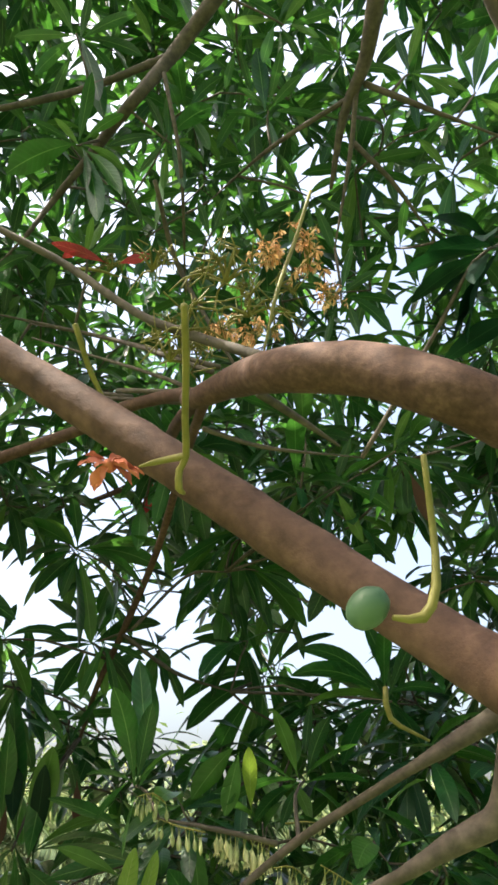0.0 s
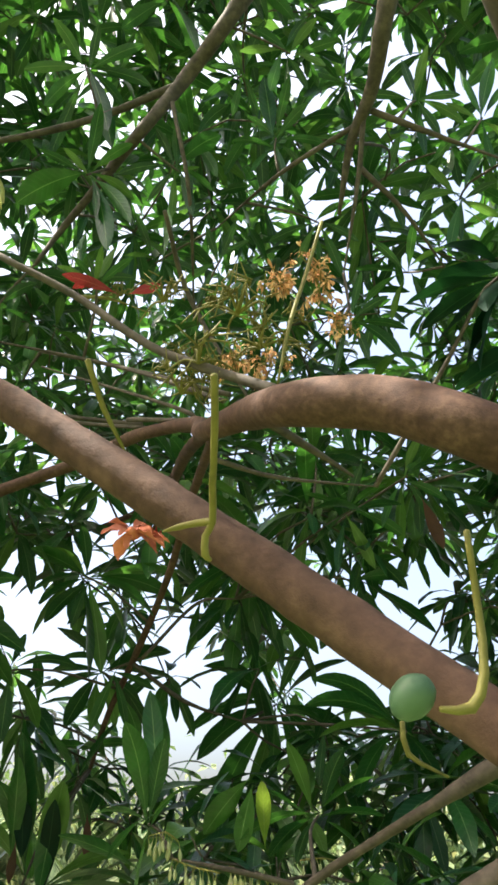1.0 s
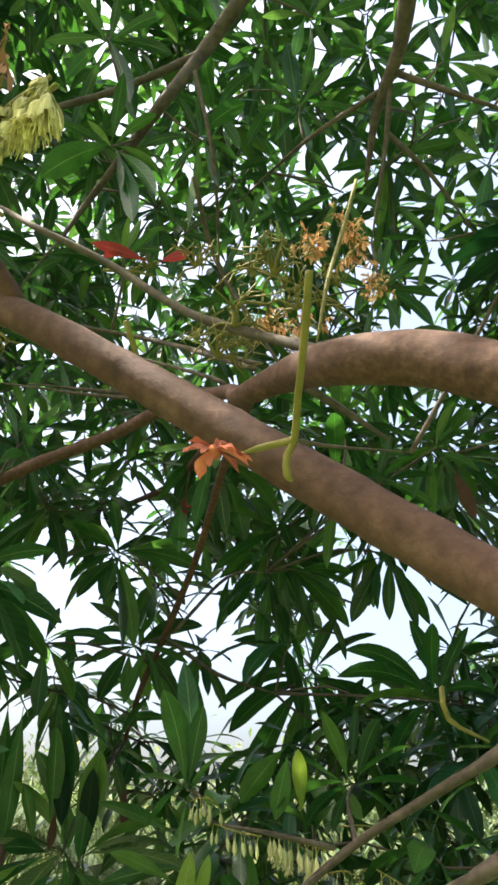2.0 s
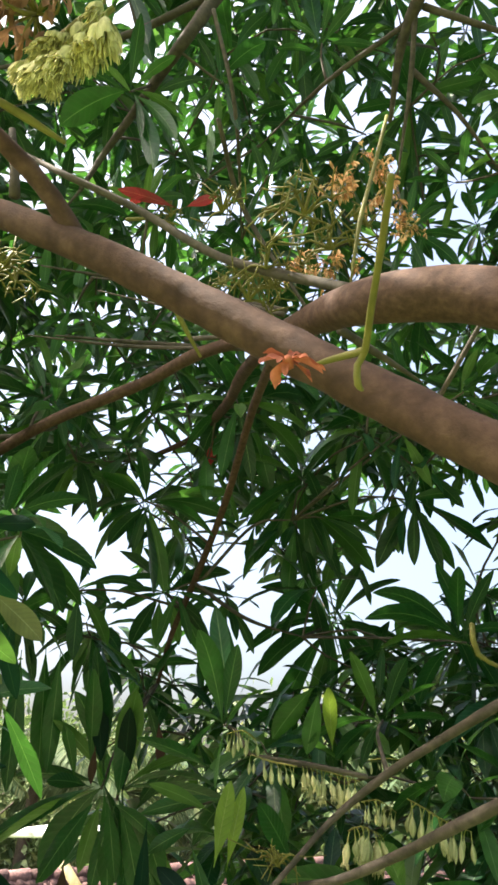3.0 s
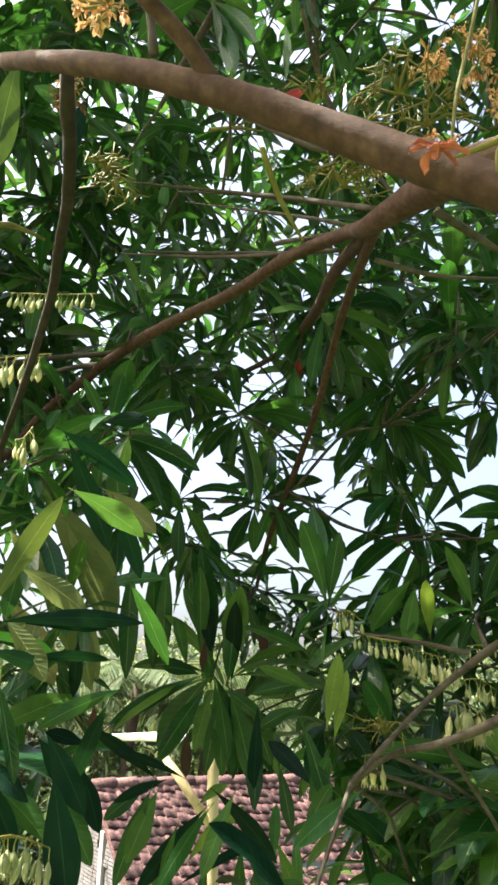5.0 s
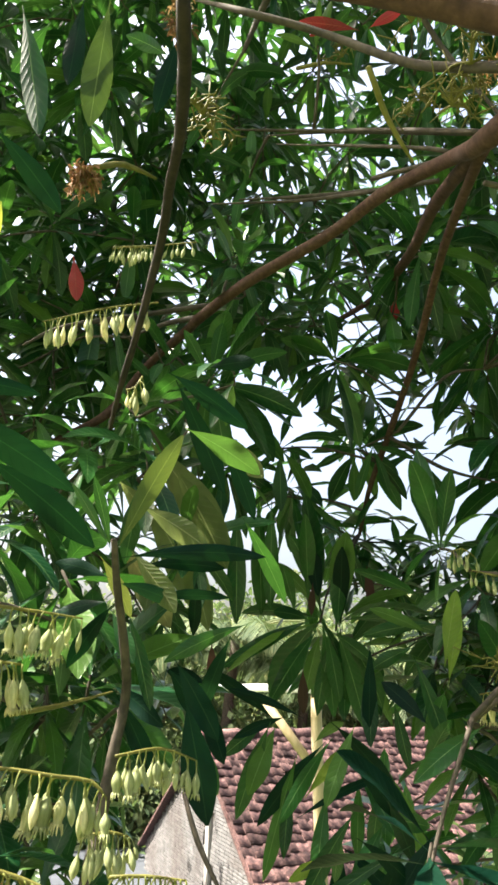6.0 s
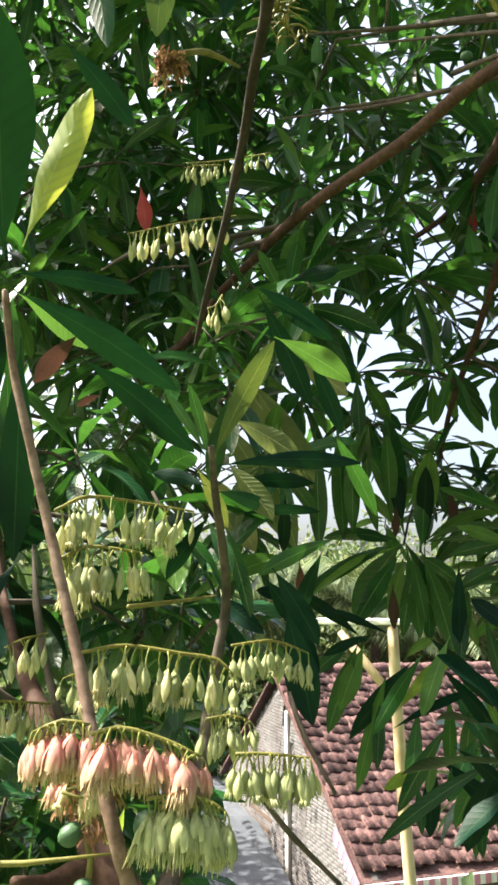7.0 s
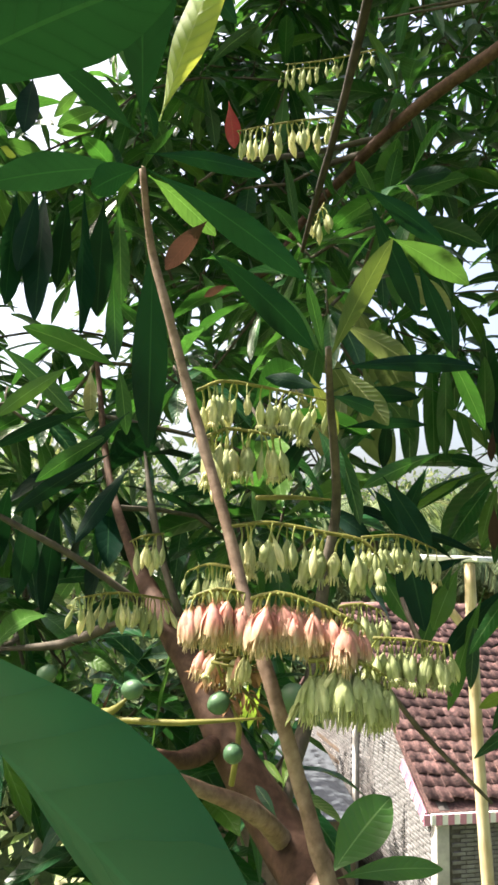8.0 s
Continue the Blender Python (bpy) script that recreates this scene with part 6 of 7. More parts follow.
# ---- flowers and fruit ----
def flower_mesh(kind, seed):
    """A hanging flower, 0.03 long, from its origin down: a slender bud, a fringed bell, or a wide bloom of ragged petals."""
    rng = np.random.default_rng(seed)
    pieces = []
    bend = rng.uniform(-0.003, 0.003, 2)
    L0 = {"bud": 0.0105, "open": 0.0095, "bloom": 0.0075}[kind]
    pieces.append(tube_arrays([Vector((0, 0, 0)), Vector((bend[0], bend[1], -L0 * 0.5)), Vector((bend[0] * 1.2, bend[1] * 1.2, -L0))], [0.0007, 0.0005, 0.0008], 5, 0.004, 0))
    top = Vector((bend[0] * 1.2, bend[1] * 1.2, -L0))
    if kind == "bloom":
        for k in range(11):
            a = k * 0.571 + rng.uniform(-0.25, 0.25)
            out, side = Vector((math.cos(a), math.sin(a), 0)), Vector((-math.sin(a), math.cos(a), 0))
            rows, cols, L, flare = 6, 3, 0.0175 * rng.uniform(0.75, 1.15), rng.uniform(0.45, 1.5)
            vs, fs = [], []
            for i in range(rows + 1):
                s = i / rows
                r = 0.0008 + 0.0048 * flare * math.sin(min(1.0, s * 1.25) * math.pi / 2)
                w = 0.0026 * math.sin(math.pi * (0.12 + 0.66 * s))
                for j in range(cols):
                    c = j / (cols - 1) * 2 - 1
                    rag = rng.uniform(-0.0042, 0.0012) * (1 if j % 2 else -0.6) if i == rows else 0
                    vs.append(tuple(top + out * (r - 0.0014 * c * c) + side * (w * c) + Vector((0, 0, -s * L + rag))))
            for i in range(rows):
                for j in range(cols - 1):
                    fs.append((i * cols + j, (i + 1) * cols + j, (i + 1) * cols + j + 1, i * cols + j + 1))
            pieces.append((np.array(vs), np.array(fs)))
        for k in range(34):
            a = k * 0.1848 + rng.uniform(-0.15, 0.15)
            r = rng.uniform(0.0015, 0.0056)
            p = top + Vector((math.cos(a) * r * 0.8, math.sin(a) * r * 0.8, -rng.uniform(0.011, 0.015)))
            q = top + Vector((math.cos(a) * r * 1.15, math.sin(a) * r * 1.15, -rng.uniform(0.018, 0.0265)))
            pieces.append(tube_arrays([p, p.lerp(q, 0.5) + Vector(rng.normal(0, 0.0004, 3)), q], [0.0005, 0.0005, 0.0002], 4, 0.02, 0))
        return joined(pieces)
    n, m = (8, 8)
    vs, fs = [], []
    L = (0.0185 if kind == "bud" else 0.0165) * rng.uniform(0.85, 1.15)
    wide = 0.0029 if kind == "bud" else 0.0037
    for i in range(m + 1):
        s = i / m
        r = wide * (math.sin(math.pi * min(1, s ** 1.25 * 0.95 + 0.04)) ** 0.9 if kind == "bud" else (0.12 + 0.88 * math.sin(math.pi * min(0.78, s ** 1.1))))
        for k in range(n):
            a = 2 * math.pi * k / n
            rr = r * (1 + 0.16 * math.cos(a * 4 + seed))
            fr = rng.uniform(-0.0022, 0.001) if (kind != "bud" and i == m) else 0
            vs.append((top.x + math.cos(a) * rr, top.y + math.sin(a) * rr, top.z - s * L + fr))
    for i in range(m):
        for k in range(n):
            k2 = (k + 1) % n
            fs.append((i * n + k, (i + 1) * n + k, (i + 1) * n + k2, i * n + k2))
    if kind == "bud":
        c = len(vs)
        vs.append((top.x, top.y, top.z - L - 0.001))
        for k in range(0, n, 2):
            fs.append((m * n + k, c, m * n + (k + 2) % n, m * n + (k + 1) % n))
    pieces.append((np.array(vs), np.array(fs)))
    if kind != "bud":
        for k in range(14):
            a = k * 0.449 + rng.uniform(-0.2, 0.2)
            p = Vector((top.x + math.cos(a) * wide * 0.8, top.y + math.sin(a) * wide * 0.8, top.z - L * 0.96))
            q = p + Vector((math.cos(a) * 0.0012, math.sin(a) * 0.0012, -rng.uniform(0.002, 0.006)))
            pieces.append(tube_arrays([p, q], [0.0006, 0.0002], 4, 0.01, 0))
    return joined(pieces)


FLOWERS = {}
for kind in ("bud", "open", "bloom"):
    for mat in (PETAL, YELLOW_PETAL, SEPAL, PINK):
        for s in range(3):
            v, f = flower_mesh(kind, 40 + s)
            me = raw_mesh("flower", v, f)
            me.materials.append(mat)
            FLOWERS[kind, mat.name, s] = me


def raceme(points, count, size, parent, seed, kinds=("bud",), mats=None, stalk_w=0.0011, stalk=None, dense=1.8):
    """A flower stalk with flowers hung along it in two ranks; every flower is an object."""
    rng = np.random.default_rng(seed)
    mats = mats or (PETAL, SEPAL)
    v, f = tube_arrays(points, [stalk_w * 1.3] * (len(points) - 1) + [stalk_w * 0.7], 7, 0.01, 0.15, 0.03, seed)
    o = Vector(points[0])
    st = part_mesh("raceme", raw_mesh("raceme", v - np.array(o), f), stalk or STALK, parent, at=o)
    scene.view_layers[0].update()
    line = spline(points, [0] * len(points), 0.004)
    sd = (Vector(points[-1]) - o).cross(UP).normalized()
    count = int(count * dense)
    for k in range(count):
        t = 0.06 + 0.94 * (k + 0.5) / count
        q = line[min(int(t * len(line)), len(line) - 1)][0]
        mat = mats[int(rng.integers(len(mats)))]
        kind = kinds[int(rng.integers(len(kinds)))]
        me = FLOWERS[kind, mat.name, int(rng.integers(3))]
        ob = new("flower", me)
        s = size * rng.uniform(0.82, 1.1) * (1 if k < count - 2 else 0.8)
        ob.parent = st
        ob.matrix_parent_inverse = st.matrix_world.inverted()
        ob.matrix_basis = Matrix.Translation(q + sd * ((k % 2) * 2 - 1) * stalk_w) @ pose(0, 0, 0, rng.normal(0, 9), rng.normal(0, 9), rng.uniform(0, 360)) @ Matrix.Scale(s / 0.029, 4)
    return st



raceme([(-0.496, 0.463, 4.907), (-0.499, 0.507, 4.924), (-0.472, 0.544, 4.923), (-0.442, 0.581, 4.919)], 15, 0.0370, tree_b, 700, ("open", "bud", "open"), (PETAL, SEPAL, SEPAL), dense=1.4)
raceme([(-0.489, 0.463, 4.871), (-0.490, 0.495, 4.883), (-0.472, 0.508, 4.882), (-0.459, 0.525, 4.880)], 13, 0.0412, tree_b, 701, ("open", "bud", "open"), (PETAL, PETAL, SEPAL), dense=1.4)
raceme([(-0.458, 0.452, 4.807), (-0.443, 0.484, 4.811), (-0.410, 0.509, 4.805), (-0.391, 0.526, 4.801), (-0.380, 0.530, 4.790)], 17, 0.0380, tree_b, 702, ("open", "bud", "open"), (PETAL, SEPAL, SEPAL), dense=1.4)
raceme([(-0.430, 0.637, 4.806), (-0.409, 0.687, 4.809), (-0.384, 0.711, 4.798)], 12, 0.0358, tree_b, 703, ("open", "bud", "open"), (SEPAL,), dense=1.4)
raceme([(-0.424, 0.420, 4.762), (-0.410, 0.427, 4.766), (-0.395, 0.436, 4.762), (-0.381, 0.445, 4.756), (-0.366, 0.454, 4.748)], 26, 0.0310, tree_b, 704, ("bloom",), (PINK,), dense=1.5)
raceme([(-0.442, 0.445, 4.763), (-0.458, 0.436, 4.766), (-0.474, 0.428, 4.759)], 13, 0.0320, tree_b, 705, ("bloom",), (PINK,), dense=1.4)
raceme([(-0.391, 0.433, 4.727), (-0.375, 0.441, 4.729), (-0.361, 0.449, 4.726), (-0.351, 0.456, 4.719)], 16, 0.0340, tree_b, 706, ("bloom",), (SEPAL,), dense=1.55)
raceme([(-0.403, 0.588, 4.726), (-0.381, 0.605, 4.725), (-0.350, 0.613, 4.723)], 20, 0.0350, tree_b, 707, ("bud", "open"), (SEPAL,), dense=1.55)
raceme([(-0.440, 0.609, 4.747), (-0.426, 0.625, 4.749), (-0.414, 0.639, 4.744)], 11, 0.0310, tree_b, 708, ("bud",), (SEPAL,), dense=1.55)
raceme([(-0.697, 0.733, 4.734), (-0.707, 0.651, 4.744), (-0.724, 0.605, 4.739)], 18, 0.0380, tree_b, 709, ("bud",), (SEPAL, PETAL), dense=1.55)
raceme([(-0.719, 0.748, 4.810), (-0.695, 0.676, 4.805), (-0.688, 0.642, 4.798)], 6, 0.0420, tree_b, 710, ("bud",), (SEPAL, PETAL), dense=1.55)
raceme([(-0.495, 0.522, 4.778), (-0.580, 0.625, 4.778), (-0.624, 0.659, 4.770)], 9, 0.0341, tree_b, 711, ("bud",), (SEPAL,), dense=1.55)
raceme([(-0.505, 0.489, 4.726), (-0.486, 0.499, 4.723), (-0.457, 0.481, 4.723)], 6, 0.0300, tree_b, 712, ("bloom", "open"), (PINK, PETAL), dense=1.55)
raceme([(-0.582, 0.970, 5.448), (-0.614, 0.870, 5.391), (-0.628, 0.736, 5.304)], 17, 0.0459, tree_b, 713, ("bud",), (SEPAL, PETAL), dense=1.55)
raceme([(-0.689, 1.134, 5.671), (-0.719, 1.107, 5.661), (-0.749, 1.097, 5.657)], 8, 0.0365, tree_b, 714, ("bud",), (SEPAL,), dense=1.55)
raceme([(-0.642, 1.050, 5.358), (-0.645, 1.031, 5.331), (-0.658, 1.027, 5.327)], 6, 0.0481, tree_b, 715, ("bud",), (PETAL, SEPAL), dense=1.55)
raceme([(-0.560, 1.066, 5.618), (-0.642, 1.050, 5.615), (-0.698, 1.011, 5.599)], 10, 0.0319, tree_b, 716, ("bud",), (SEPAL,), dense=1.55)
raceme([(0.058, 1.527, 5.020), (0.004, 1.516, 5.034), (-0.049, 1.505, 5.048)], 12, 0.0500, tree_a, 717, ("open",), (PETAL, SEPAL), dense=1.3)
raceme([(-0.055, 1.300, 5.036), (-0.095, 1.308, 5.043), (-0.129, 1.312, 5.053)], 9, 0.0325, tree_a, 718, ("bud",), (SEPAL,), dense=1.3)
raceme([(-0.124, 1.331, 5.078), (-0.143, 1.312, 5.090), (-0.170, 1.322, 5.085)], 8, 0.0345, tree_a, 719, ("bud",), (SEPAL,), dense=1.3)
raceme([(0.032, 1.518, 4.939), (0.056, 1.517, 4.947), (0.090, 1.526, 4.934)], 8, 0.0620, tree_a, 720, ("open", "bloom"), (SEPAL, PETAL), dense=1.3)
raceme([(0.058, 1.510, 4.986), (0.089, 1.511, 4.989), (0.120, 1.522, 4.970)], 8, 0.0420, tree_a, 721, ("bud",), (PETAL, SEPAL), dense=1.3)
raceme([(0.142, 1.525, 4.992), (0.173, 1.534, 4.977), (0.209, 1.547, 4.957), (0.256, 1.558, 4.940)], 13, 0.0600, tree_a, 722, ("bud",), (SEPAL,), dense=1.3)
raceme([(-0.134, 1.490, 4.850), (-0.111, 1.472, 4.854), (-0.099, 1.449, 4.846)], 4, 0.0528, tree_a, 723, ("open",), (PETAL,), dense=1.3)
raceme([(0.084, 1.643, 5.061), (0.124, 1.644, 5.065), (0.164, 1.649, 5.061)], 8, 0.0240, tree_a, 724, ("bud",), (SEPAL,), dense=1.3)
raceme([(-0.128, 0.259, 5.342), (-0.140, 0.262, 5.334), (-0.154, 0.266, 5.324), (-0.165, 0.269, 5.315)], 13, 0.0300, tree_a, 725, ("bloom", "open"), (YELLOW_PETAL,), dense=1.6)
raceme([(-0.136, 0.266, 5.360), (-0.150, 0.270, 5.351), (-0.166, 0.274, 5.339), (-0.178, 0.277, 5.331)], 18, 0.0230, tree_a, 726, ("bloom",), (YELLOW_PETAL,), dense=1.6)


def dried_cluster(at, radius, count, parent, seed, mat, name="withered_bloom"):
    """A tangle of thin stalks that end in shrivelled, curled petals."""
    rng = np.random.default_rng(seed)
    at = Vector(at)
    stalks, base, way = [], [], []
    for k in range(int(count * 1.7)):
        d = Vector(rng.normal(0, 1, 3)).normalized()
        q = d * radius * rng.uniform(0.45, 1.1)
        stalks.append(tube_arrays([Vector((0, 0, 0)), q * 0.5 + Vector(rng.normal(0, radius * 0.12, 3)), q], [0.0011, 0.0009, 0.0007], 5, 0.01, 0, 0, k))
        for j in range(9):
            base.append(tuple(q * rng.uniform(0.45, 1.1)))
            w = d * 0.6 + Vector(rng.normal(0, 0.8, 3)) + Vector((0, 0, -0.15))
            way.append(tuple(w))
    v, f = joined(stalks)
    ob = part_mesh(name, raw_mesh(name, v, f), STALK, parent, at=at)
    scene.view_layers[0].update()
    n = len(base)
    v, f, u = leaf_arrays(base, way, rng.uniform(0.25, 0.6, n) * min(radius, 0.035), rng.uniform(0.06, 0.18, n) * min(radius, 0.035), rng.uniform(0.5, 2.5, n), rng.uniform(-1.5, 1.5, n), 4, 0.5)
    tagged(part_mesh("petals", raw_mesh("petals", v, f, u), mat, ob, "shrivelled petals", at=at), kind="stuff")


dried_cluster((0.030, 0.856, 5.829), 0.034, 9, tree_a, 800, DRIED)
dried_cluster((0.094, 0.853, 5.815), 0.036, 8, tree_a, 801, DRIED)
dried_cluster((0.075, 0.846, 5.855), 0.03, 6, tree_a, 802, DRIED)
dried_cluster((0.122, 0.869, 5.746), 0.026, 8, tree_a, 803, DRIED)
dried_cluster((-0.037, 0.872, 5.691), 0.03, 8, tree_a, 804, DRIED)
dried_cluster((0.009, 0.841, 5.657), 0.03, 8, tree_a, 805, DRIED)
dried_cluster((0.036, 0.824, 5.652), 0.016, 5, tree_a, 806, DRIED)
dried_cluster((-0.199, 0.261, 5.243), 0.02, 8, tree_a, 807, DRIED)
dried_cluster((-0.449, 0.523, 5.326), 0.0175, 34, tree_a, 808, DRIED_BROWN)
dried_cluster((-0.487, 0.516, 4.695), 0.026, 10, tree_b, 809, DRIED_BROWN)
dried_cluster((-0.324, 0.457, 5.405), 0.016, 14, tree_a, 812, DRIED_BROWN)
dried_cluster((-0.324, 0.450, 5.423), 0.014, 10, tree_a, 813, DRIED)
dried_cluster((-0.170, 0.264, 5.349), 0.03, 9, tree_a, 810, DRIED_BROWN)


def curled_bloom(at, parent, seed, reaches):
    """A few thick orange petals about one knot, with their reach in millimetres and their width in hundredths of it."""
    rng = np.random.default_rng(seed)
    v, f = tube_arrays([Vector((0, 0.012, 0.006)), Vector((0, 0.004, 0)), Vector((0, -0.002, -0.001))], [0.002, 0.0026, 0.0016], 8, 0.003, 0.2)
    knot = part_mesh("withered_bloom", raw_mesh("withered_bloom", v, f), DRIED_RED, parent, "withered orange-red bloom with curled petals", at=Vector(at))
    scene.view_layers[0].update()
    for x, y, z, w in reaches:
        d = np.array((x, y, z)) / 1000
        L = float(np.linalg.norm(d))
        v, f, u = leaf_arrays([(0, 0, 0)], [d + np.array([0, 0, 0.2 * L])], L * 1.08, L * w / 100, 0.5, rng.uniform(-1.0, 1.0), 10, 0.6, 0.3)
        part_mesh("petal", raw_mesh("petal", v, f, u), DRIED_RED, knot, at=Vector(at))


curled_bloom((-0.044, 0.279, 5.146), tree_a, 860, [(-11, 3, 1, 44), (-11, -2, -2, 42), (7, 4, 2, 46), (13, -1, -7, 42), (-5, 5, -10, 48), (-6, 2, -9, 40), (5, 1, 3, 45), (-1, -1, -8, 46), (9, 7, -6, 38), (-9, 1, 4, 40), (2, 3, 5, 48), (8, -3, -2, 42), (-4, -4, -4, 50), (14, 3, -3, 32)])


def bare_stalks(at, radius, count, parent, seed):
    """Pale stalks that have dropped their flowers."""
    rng = np.random.default_rng(seed)
    ps = []
    for k in range(count):
        d = Vector(rng.normal(0, 1, 3)).normalized()
        d.z = abs(d.z) * 0.6
        ps.append(tube_arrays([Vector((0, 0, 0)), d * radius * 0.5 + Vector((0, 0, radius * 0.2)), d * radius * rng.uniform(0.7, 1.1)], [0.0022, 0.0018, 0.0014], 5, 0.01, 0, 0, k))
        for j in range(4):
            q = d * radius * rng.uniform(0.5, 1.0)
            ps.append(tube_arrays([q, q + Vector(rng.normal(0, 0.35 * radius, 3))], [0.0014, 0.001], 4, 0.02, 0, 0, j))
    v, f = joined(ps)
    tagged(part_mesh("flowerless_panicle", raw_mesh("flowerless_panicle", v, f), STALK, parent, "pale yellow-green panicle without flowers", at=Vector(at)), kind="stuff")


bare_stalks((-0.028, 0.765, 5.681), 0.06, 9, tree_a, 870)
bare_stalks((-0.079, 0.781, 5.611), 0.055, 9, tree_a, 871)
bare_stalks((0.004, 0.764, 5.622), 0.05, 8, tree_a, 872)
bare_stalks((-0.153, 0.885, 5.811), 0.05, 7, tree_a, 873)
bare_stalks((-0.106, 0.834, 5.599), 0.05, 7, tree_a, 874)
bare_stalks((-0.067, 0.985, 5.902), 0.035, 8, tree_a, 850)
bare_stalks((-0.160, 1.160, 5.919), 0.035, 8, tree_a, 851)
bare_stalks((-0.012, 0.944, 5.818), 0.03, 6, tree_a, 852)
bare_stalks((0.048, 0.865, 5.765), 0.03, 6, tree_a, 853)
bare_stalks((-0.323, 1.273, 6.178), 0.04, 7, tree_a, 854)
bare_stalks((-0.467, 0.847, 5.688), 0.04, 8, tree_a, 855)
bare_stalks((-0.461, 0.879, 5.683), 0.04, 8, tree_a, 856)
bare_stalks((-0.090, 1.388, 4.892), 0.05, 9, tree_a, 857)
bare_stalks((-0.085, 1.110, 5.836), 0.05, 8, tree_a, 858)
bare_stalks((-0.476, 0.501, 4.704), 0.03, 8, tree_b, 859)
bare_stalks((-0.184, 1.130, 5.865), 0.03, 6, tree_a, 860)

twig([(0.089, 0.744, 5.836), (0.065, 0.747, 5.740), (0.040, 0.731, 5.635), (0.024, 0.728, 5.539)], 0.0026, 0.0032, tree_a, STALK, 950, "stalk", "yellow-green stalk")
twig([(-0.009, 0.210, 5.170), (-0.010, 0.235, 5.164), (-0.012, 0.262, 5.157), (-0.013, 0.284, 5.152), (-0.016, 0.289, 5.148), (-0.016, 0.292, 5.141), (-0.014, 0.295, 5.140)], 0.0013, 0.0017, tree_a, STALK, 951, "stalk", "yellow-green stalk")
twig([(-0.013, 0.284, 5.152), (-0.020, 0.292, 5.155), (-0.028, 0.294, 5.154), (-0.034, 0.294, 5.152)], 0.0018, 0.0012, tree_a, STALK, 952, "stalk", "yellow-green stalk")
twig([(0.072, 0.233, 5.126), (0.075, 0.243, 5.106), (0.074, 0.243, 5.084), (0.069, 0.244, 5.074), (0.059, 0.241, 5.073)], 0.0011, 0.0020, tree_a, STALK, 953, "stalk", "yellow-green stalk")
twig([(-0.185, 0.263, 5.289), (-0.171, 0.277, 5.289), (-0.154, 0.288, 5.283)], 0.0019, 0.0025, tree_a, STALK, 954, "stalk", "yellow-green stalk")
twig([(-0.193, 0.673, 5.532), (-0.179, 0.719, 5.496), (-0.155, 0.755, 5.458)], 0.0036, 0.0037, tree_a, STALK, 955, "stalk", "yellow-green stalk")
twig([(-0.437, 0.523, 5.335), (-0.434, 0.571, 5.375), (-0.418, 0.613, 5.386)], 0.0028, 0.0036, tree_a, STALK, 956, "stalk", "yellow-green stalk")
twig([(-0.428, 1.279, 6.181), (-0.362, 1.278, 6.177), (-0.303, 1.280, 6.158)], 0.0047, 0.0035, tree_a, STALK, 957, "stalk", "yellow-green stalk")
twig([(-0.553, 0.431, 4.675), (-0.519, 0.432, 4.677), (-0.486, 0.442, 4.678), (-0.438, 0.470, 4.682)], 0.0023, 0.0018, tree_b, STALK, 958, "stalk", "yellow-green stalk")
twig([(-0.553, 0.432, 4.678), (-0.536, 0.431, 4.680), (-0.523, 0.431, 4.690)], 0.0036, 0.0026, tree_b, STALK, 959, "stalk", "yellow-green stalk")
twig([(-0.516, 0.600, 4.839), (-0.507, 0.660, 4.844), (-0.531, 0.814, 4.854)], 0.0022, 0.0025, tree_b, STALK, 960, "stalk", "yellow-green stalk")
twig([(-0.475, 0.494, 4.628), (-0.470, 0.494, 4.667), (-0.481, 0.495, 4.688)], 0.0023, 0.0019, tree_b, STALK, 961, "stalk", "yellow-green stalk")
twig([(0.230, 1.233, 5.246), (0.236, 1.239, 5.199), (0.298, 1.255, 5.169)], 0.0046, 0.0046, tree_a, STALK, 962, "stalk", "yellow-green stalk")


def fruit(at, radius, parent, seed):
    rng = np.random.default_rng(seed)
    vs, fs, n, m = [], [], 16, 10
    for i in range(m + 1):
        th = math.pi * i / m
        for k in range(n):
            a = 2 * math.pi * k / n
            q = Vector((math.sin(th) * math.cos(a), math.sin(th) * math.sin(a), math.cos(th) * 1.22))
            vs.append(q * radius * (1 + 0.05 * noise.noise(q * 1.7 + Vector((seed, 0, 0)))))
    for i in range(m):
        for k in range(n):
            fs.append((i * n + k, (i + 1) * n + k, (i + 1) * n + (k + 1) % n, i * n + (k + 1) % n))
    ob = part_mesh("fruit", raw_mesh("fruit", [tuple(v) for v in vs], fs), FRUIT, parent, "smooth green oval fruit", at=Vector(at))
    ob.rotation_euler = (rng.uniform(-1.4, 1.4), rng.uniform(0.6, 1.4), 0)


fruit((0.052, 0.245, 5.077), 0.0063, tree_a, 0)
fruit((-0.515, 0.427, 4.698), 0.0066, tree_b, 1)
fruit((-0.588, 0.424, 4.701), 0.0062, tree_b, 2)
fruit((-0.485, 0.491, 4.683), 0.0080, tree_b, 3)
fruit((-0.471, 0.488, 4.651), 0.0070, tree_b, 4)
fruit((-0.438, 0.515, 4.688), 0.0103, tree_b, 5)
fruit((-0.037, 0.912, 5.865), 0.0094, tree_a, 6)
fruit((-0.046, 0.902, 5.885), 0.0084, tree_a, 7)
fruit((-0.234, 1.209, 5.824), 0.0091, tree_a, 8)

# red, withered and young single leaves
def lone_leaf(at, way, length, material, roll, label, parent, wide=0.24):
    v, f, u = leaf_arrays([at], [way], length, length * wide, 0.15, roll, 10, 0.2)
    part_mesh("leaf", raw_mesh("leaf", v - np.array(at), f, u), material, parent, label, at=Vector(at))


